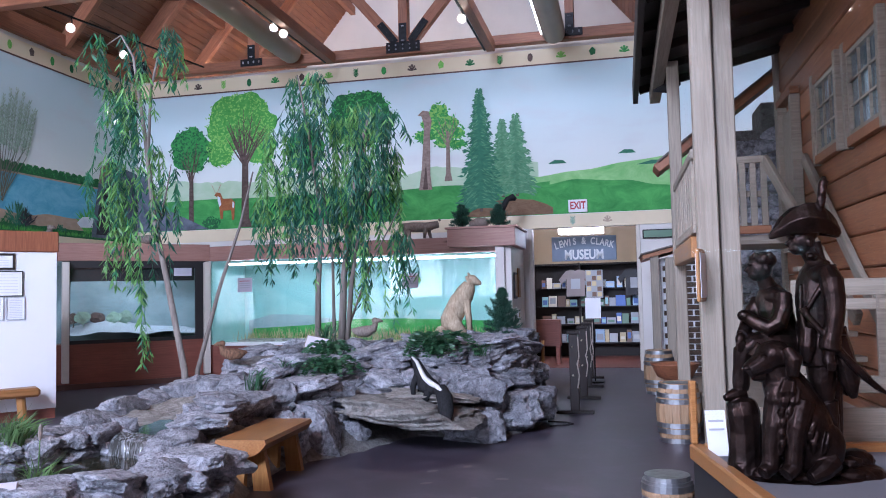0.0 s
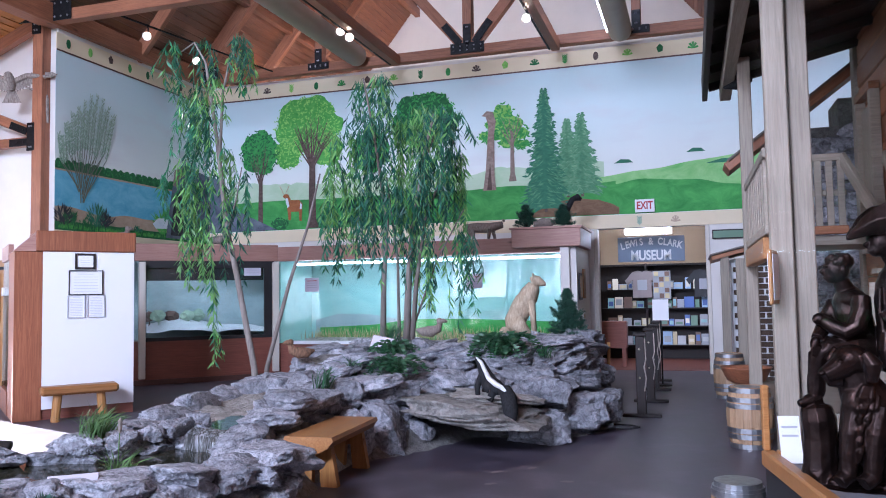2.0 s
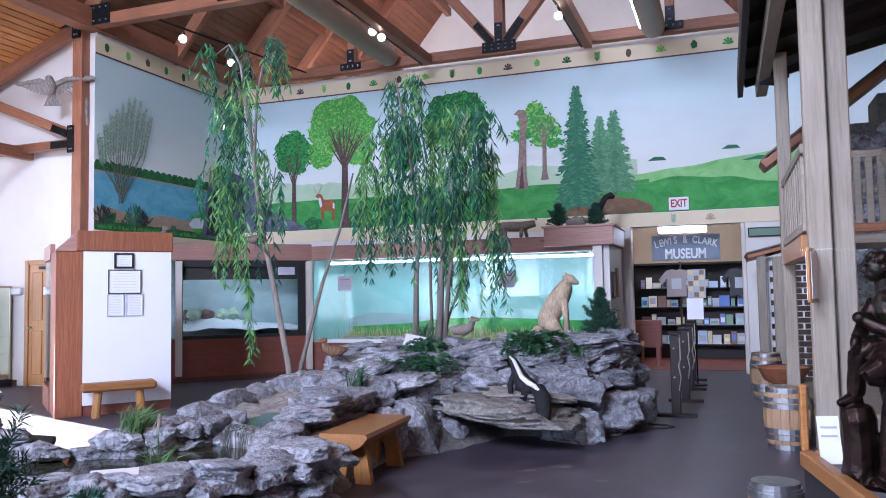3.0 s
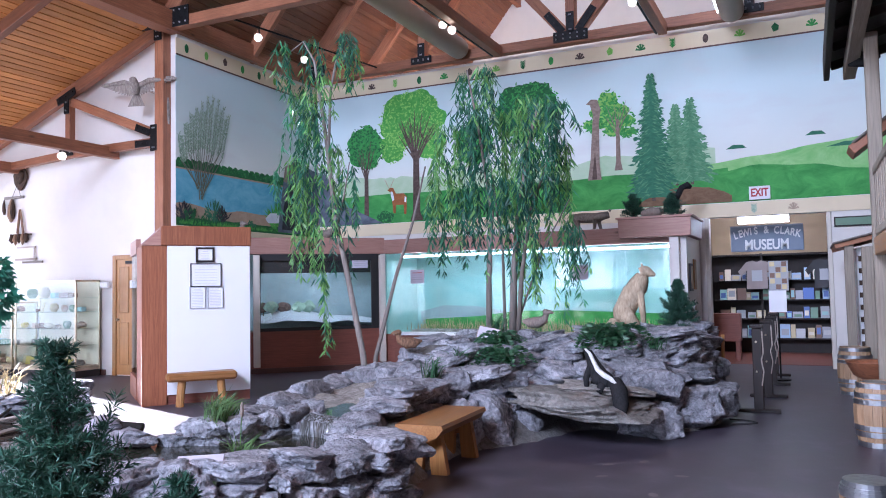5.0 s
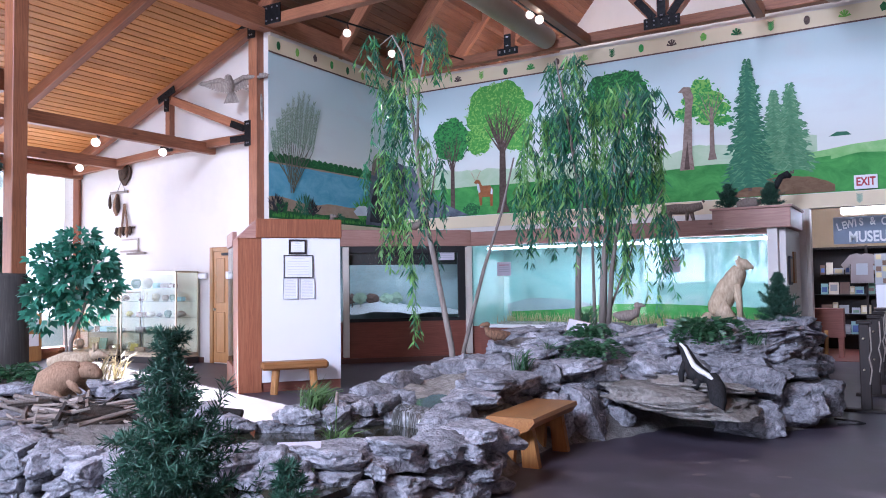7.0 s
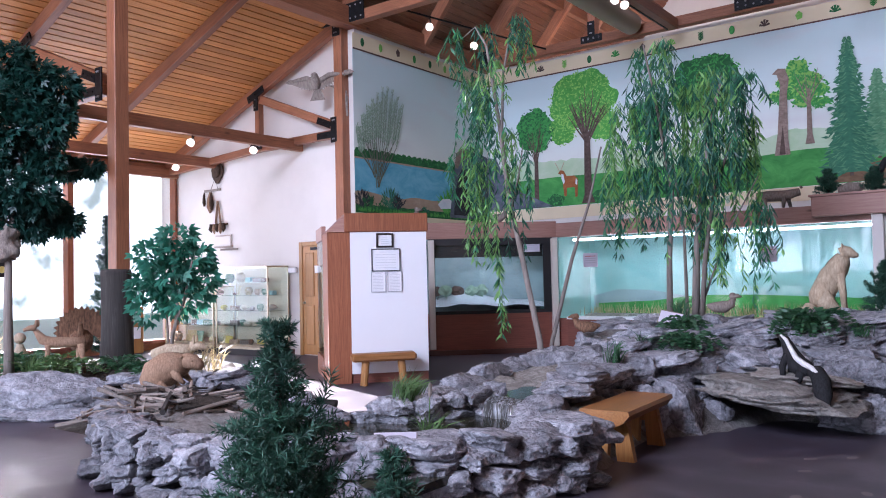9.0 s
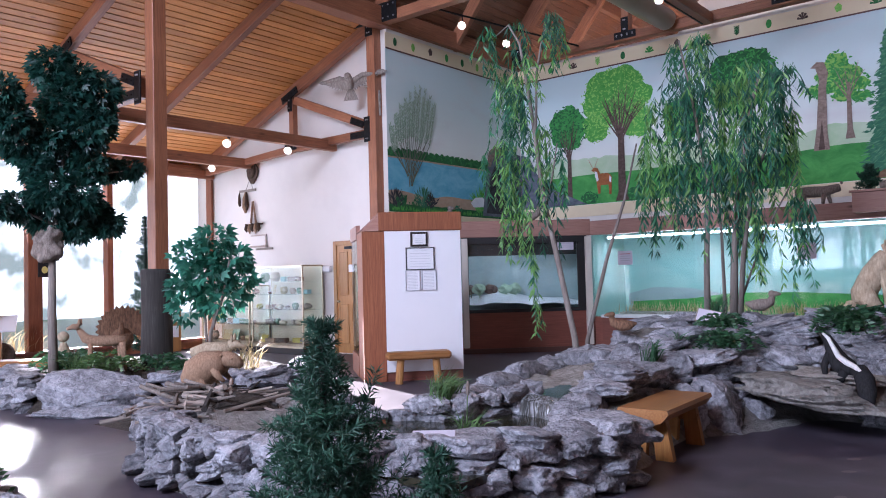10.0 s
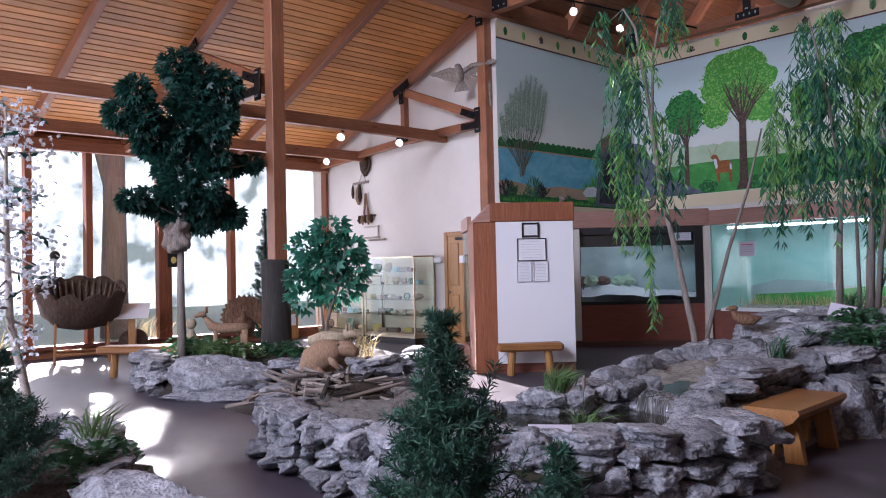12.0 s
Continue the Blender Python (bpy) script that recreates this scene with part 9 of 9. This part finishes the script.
for sy in (-0.42, 0.42):
    beam("trestle_rail", (-0.4, sy, 0.24), (0.4, sy, 0.24), 0.03, 0.04, PINE, boat)
pd = thing("paddle", pose(-14.75, 4.2, 0.95), "wooden paddle standing up in the hide boat", "paddle")
part("shaft", tube(bmesh.new(), [(0, 0, 0), (0, 0, 0.82)], 0.018, 8), DARKWOOD, pd)
part("blade", ball(bmesh.new(), (0, 0, 0.88), (0.05, 0.09, 0.09), 2), DARKWOOD, pd)
dr = single("hide_drum", lathe(bmesh.new(), [(0.22, 0), (0.25, 0.05), (0.22, 0.1)], 20), HIDE, pose(-14.1, 5.3, 0.28, 62, 0, 60), "dark round hide drum leaning at the trestle", "drum", smooth=True)
ip = thing("info_panel", pose(-13.9, 5.2, 0, 0, 0, 60), "slanted information panel on an orange wooden post", "sign")
part("post", boxes((-0.06, 0.06, -0.05, 0.05, 0, 0.8), bevel=0.006), PINE_Z, ip)
part("panel", boxes((-0.28, 0.28, -0.2, 0.2, -0.012, 0.012), bevel=0.004), BOARD_W, ip, m=pose(0, 0, 0.84, 38, 0, 0))
log_bench(pose(-11.35, 4.35, 0, 0, 0, 40), 1.2, 0.45, 0.36, "half-log bench at the edge of the planting bed")

# track lamps
LAMP_GLOW = glow("lamp_glow", (1.0, 0.83, 0.58), 14.0)


def track_lamp(x, y, z, aim, power=0, label="white track lamp with a warm bulb", up=0.2):
    d = (Vector(aim) - Vector((x, y, z))).normalized()
    q = d.to_track_quat("Z", "Y").to_matrix().to_4x4()
    l = thing("track_lamp", Matrix.Translation((x, y, z)) @ q, label, "lamp", "track lamps")
    part("shade", lathe(bmesh.new(), [(0.03, -0.1), (0.045, -0.06), (0.055, 0.0), (0.075, 0.06), (0.07, 0.06), (0.05, 0.0)], 16), PAPER, l, smooth=True)
    part("bulb", ball(bmesh.new(), (0, 0, 0.04), (0.038, 0.038, 0.024)), LAMP_GLOW, l, "glowing bulb")
    part("stem", tube(bmesh.new(), [(0, 0, -0.09), (0, 0.02, -0.2)], 0.012, 6), BLACKSTEEL, l)
    up_l = (Matrix.Translation((x, y, z)) @ q).inverted() @ Vector((x, y, z + up))
    part("hanger", tube(bmesh.new(), [(0, 0, -0.09), up_l], 0.012, 6), BLACKSTEEL, l)
    if power:
        track_spot(tuple(Vector((x, y, z)) + d * 0.12), aim, power)


track_lamp(-8.55, 10.9, 5.9, (-5, 4, 2.5), 45)
track_lamp(-8.35, 12.0, 5.77, (-5, 4, 2.0), up=0.32)
track_lamp(-5.5, 12.0, 5.98, (-3.4, 6, 0.8), 55)
track_lamp(-5.33, 12.0, 5.85, (-3.0, 5, 2.0))
track_lamp(-2.28, 12.0, 5.8, (-2.5, 5, 1.0), 55)
track_lamp(-11.28, 7.84, 3.79, (-8, 4, 1.0))
track_lamp(-11.28, 9.15, 3.81, (-8, 5, 1.0))
track_lamp(-13.88, 9.3, 3.78, (-9, 5, 1.0))
track_lamp(-11.28, 4.82, 3.84, (-6, 1, 1.5))
for x0, y0, x1, y1, z in ((-5.38, 10.2, -5.38, 14.0, 5.93), (-2.27, 10.2, -2.27, 14.0, 5.88), (-8.69, 10.2, -7.98, 14.05, 6.08)):
    beam("light_track", (x0, y0, z), (x1, y1, z), 0.035, 0.03, BLACKSTEEL, label="thin black lighting track", category="track")

# wall hangings on the white wall
def hang(name, x, z, bm, mat, label):
    single(name, bm, mat, pose(x, WHITE_Y - 0.03, z), label, "wall hanging")


bm = slab(bmesh.new(), [(0.2 * math.sin(a) * (1.0 if math.cos(a) > 0 else 0.9), 0.21 * math.cos(a) - (0.04 if abs(a - math.pi) < 0.3 else 0)) for a in (2 * math.pi * k / 24 for k in range(24))], -0.03, 0.0)
ball(bm, (0, -0.05, 0.02), (0.13, 0.07, 0.15), 2)
hang("hide_shield", -13.88, 3.77, bm, HIDE, "dark wooden shield mount on the white wall")
sn = thing("hanging_tools", pose(-14.08, WHITE_Y - 0.04, 3.39), "old tools and straps hung on the white wall", "tools")
part("rail", boxes((-0.28, 0.28, 0, 0.025, -0.02, 0.03)), STICK, sn)
part("cord", tube(bmesh.new(), [(-0.05, 0, 0.0), (0.12, 0, 0.28), (0.2, 0, 0.0)], 0.006, 5), BARK, sn)
for x, ln, w, mt in ((-0.27, 0.32, 0.035, HIDE), (-0.07, 0.48, 0.065, FUR_TAN), (-0.02, 0.42, 0.05, HIDE)):
    part("pelt", tube(bmesh.new(), [(x, 0, -0.02), (x, -0.01, -ln * 0.35), (x + 0.01, -0.015, -ln * 0.75), (x, 0, -ln)], [0.01, w * 0.8, w, 0.02], 8), mt, sn)
part("snare_cord", tube(bmesh.new(), [(0.17, 0, -0.24), (0.1, 0, -0.7), (0.13, 0, -0.72), (0.2, 0, -0.3), (0.27, 0, -0.72), (0.3, 0, -0.7), (0.2, 0, -0.24)], 0.014, 6), FUR_TAN, sn)
for k in range(5):
    part("fur_tail", tube(bmesh.new(), [(-0.02 + 0.1 * k, -0.01, -0.72), (-0.04 + 0.11 * k, -0.02, -0.84), (-0.03 + 0.1 * k, 0, -0.9 - 0.04 * (k % 2))], [0.03, 0.045, 0.01], 7), FUR_TAN if k % 2 else HIDE, sn)
part("crossbar", boxes((-0.1, 0.5, 0, 0.025, -0.76, -0.72)), HIDE, sn)
part("wooden_frame", boxes((0.1, 0.62, 0, 0.02, -1.0, -0.97), (0.58, 0.61, 0, 0.02, -1.25, -1.0), (0.05, 0.64, 0, 0.02, -1.24, -1.2), (0.3, 0.86, -0.03, -0.005, -1.3, -1.26)), STICK, sn)
single("emergency_light", boxes((-0.12, 0.12, -0.08, 0, -0.06, 0.06), bevel=0.02), PAPER, pose(-11.58, WHITE_Y - 0.005, 1.63), "small white emergency light on the wall", "light")
hs = thing("heart_sign", pose(WEST_X + 0.06, 6.58, 1.75), "dark plaque with a yellow heart on the window post", "sign")
part("plaque", boxes((0, 0.02, -0.12, 0.12, -0.14, 0.14), bevel=0.006), BLACK, hs)
part("heart", roughen(ball(bmesh.new(), (0.022, 0, 0), (0.008, 0.06, 0.07)), 0, 1), paint("yellow_paint", (0.75, 0.65, 0.2)), hs)
bs = thing("pond_sign", pose(-3.2, 3.55, 0.45, 0, 0, 38), "low pale lilac slanted sign on the pond rim", "sign")
part("panel", boxes((-0.13, 0.13, -0.05, 0.05, -0.006, 0.006), bevel=0.003), LILAC, bs, m=pose(0, 0, 0.02, 14, 0, 0))
ws = thing("species_card", pose(-3.35, 8.35, 0.84, 0, 0, 10), "small framed card leaning among the ferns", "card")
part("frame", boxes((-0.13, 0.13, -0.008, 0.008, 0, 0.17), bevel=0.003), PALE_POST, ws, m=pose(0, 0, 0, -35, 12, 0))
part("sheet", boxes((-0.12, 0.12, -0.013, -0.0085, 0.012, 0.158)), LILAC, ws, m=pose(0, 0, 0, -35, 12, 0))

# pale prints painted on the floor
for i, (x, y) in enumerate(((-1.45, 5.9), (-1.5, 6.3), (-1.25, 6.5), (-1.0, 5.5), (-1.35, 5.2), (-0.9, 6.1))):
    bm = bmesh.new()
    lathe(bm, [(0.055, 0.002), (0.05, 0.003), (0.01, 0.0035)], 9, pose(0, 0, 0) @ Matrix.Diagonal((1, 0.6, 1, 1)))
    single("floor_print", bm, paint("worn_print_%d" % i, (0.17, 0.14, 0.145), 0.6), pose(x, y, 0, 0, 0, RR.uniform(0, 180)), "pale worn animal track painted on the floor", "marking", "floor prints")

# outside: bright trees beyond the glass
def outside_material():
    m = bpy.data.materials.new("bright_woods")
    m.use_nodes = True
    n, l = m.node_tree.nodes, m.node_tree.links
    tc, nz, rp, em = n.new("ShaderNodeTexCoord"), n.new("ShaderNodeTexNoise"), n.new("ShaderNodeValToRGB"), n.new("ShaderNodeEmission")
    nz.inputs["Scale"].default_value, nz.inputs["Detail"].default_value = 0.55, 8
    l.new(tc.outputs["Object"], nz.inputs["Vector"])
    l.new(nz.outputs["Fac"], rp.inputs["Fac"])
    e = rp.color_ramp.elements
    e[0].position, e[0].color = 0.36, (0.17, 0.21, 0.19, 1)
    e[1].position, e[1].color = 0.62, (1.0, 1.0, 1.0, 1)
    k = e.new(0.48)
    k.color = (0.66, 0.74, 0.74, 1)
    l.new(rp.outputs["Color"], em.inputs["Color"])
    em.inputs["Strength"].default_value = 0.32
    l.new(em.outputs[0], n["Material Output"].inputs["Surface"])
    return m


structure("backdrop", boxes((-44.2, -44.0, -60, 60, -0.4, 8.4)), outside_material(), "bright sunlit woods beyond the windows", "backdrop")
for y, r, x in ((8.55, 0.36, -24.0),):
    tr = thing("outdoor_tree", pose(x, y, -0.35), "tall grey tree trunk outside the windows", "tree", "outdoor trees")
    bm = tube(bmesh.new(), [(0, 0, 0), (0.05, 0, 2), (0, 0.03, 4), (0.03, 0, 5.6)], [r * 1.15, r, r * 0.94, r * 0.85], 14)
    roughen(bm, 0.03, 4)
    part("trunk", bm, BARK, tr, smooth=True)
# added tree, out of sight above the window heads, to dapple the sun
tr = thing("outdoor_tree", pose(-30, 9.2, -0.35), "added unseen leafy tree that dapples the sun", "tree", "outdoor trees")
part("trunk", tube(bmesh.new(), [(0, 1.6, 0), (0, 1.4, 5), (0.1, 0.1, 9.6)], [0.24, 0.2, 0.1], 12), BARK, tr, smooth=True)
rnd = random.Random(88)
qs = []
for _ in range(40):
    leaf_ball(rnd, qs, (rnd.uniform(-1, 1), rnd.uniform(-6.5, 3.4), rnd.uniform(7.0, 10.2)), rnd.uniform(0.5, 0.9), 50, 0.3, 0.45)
for _ in range(8):
    leaf_ball(rnd, qs, (rnd.uniform(-1, 1), rnd.uniform(-0.2, 3.2), rnd.uniform(7.8, 9.8)), rnd.uniform(0.4, 0.7), 90, 0.34, 0.5)
tagged(mesh_part("crown", leaves_mesh("crown", OAK_LEAF, qs), tr, "crown of dark leaves added to break up the sun"), kind="stuff")
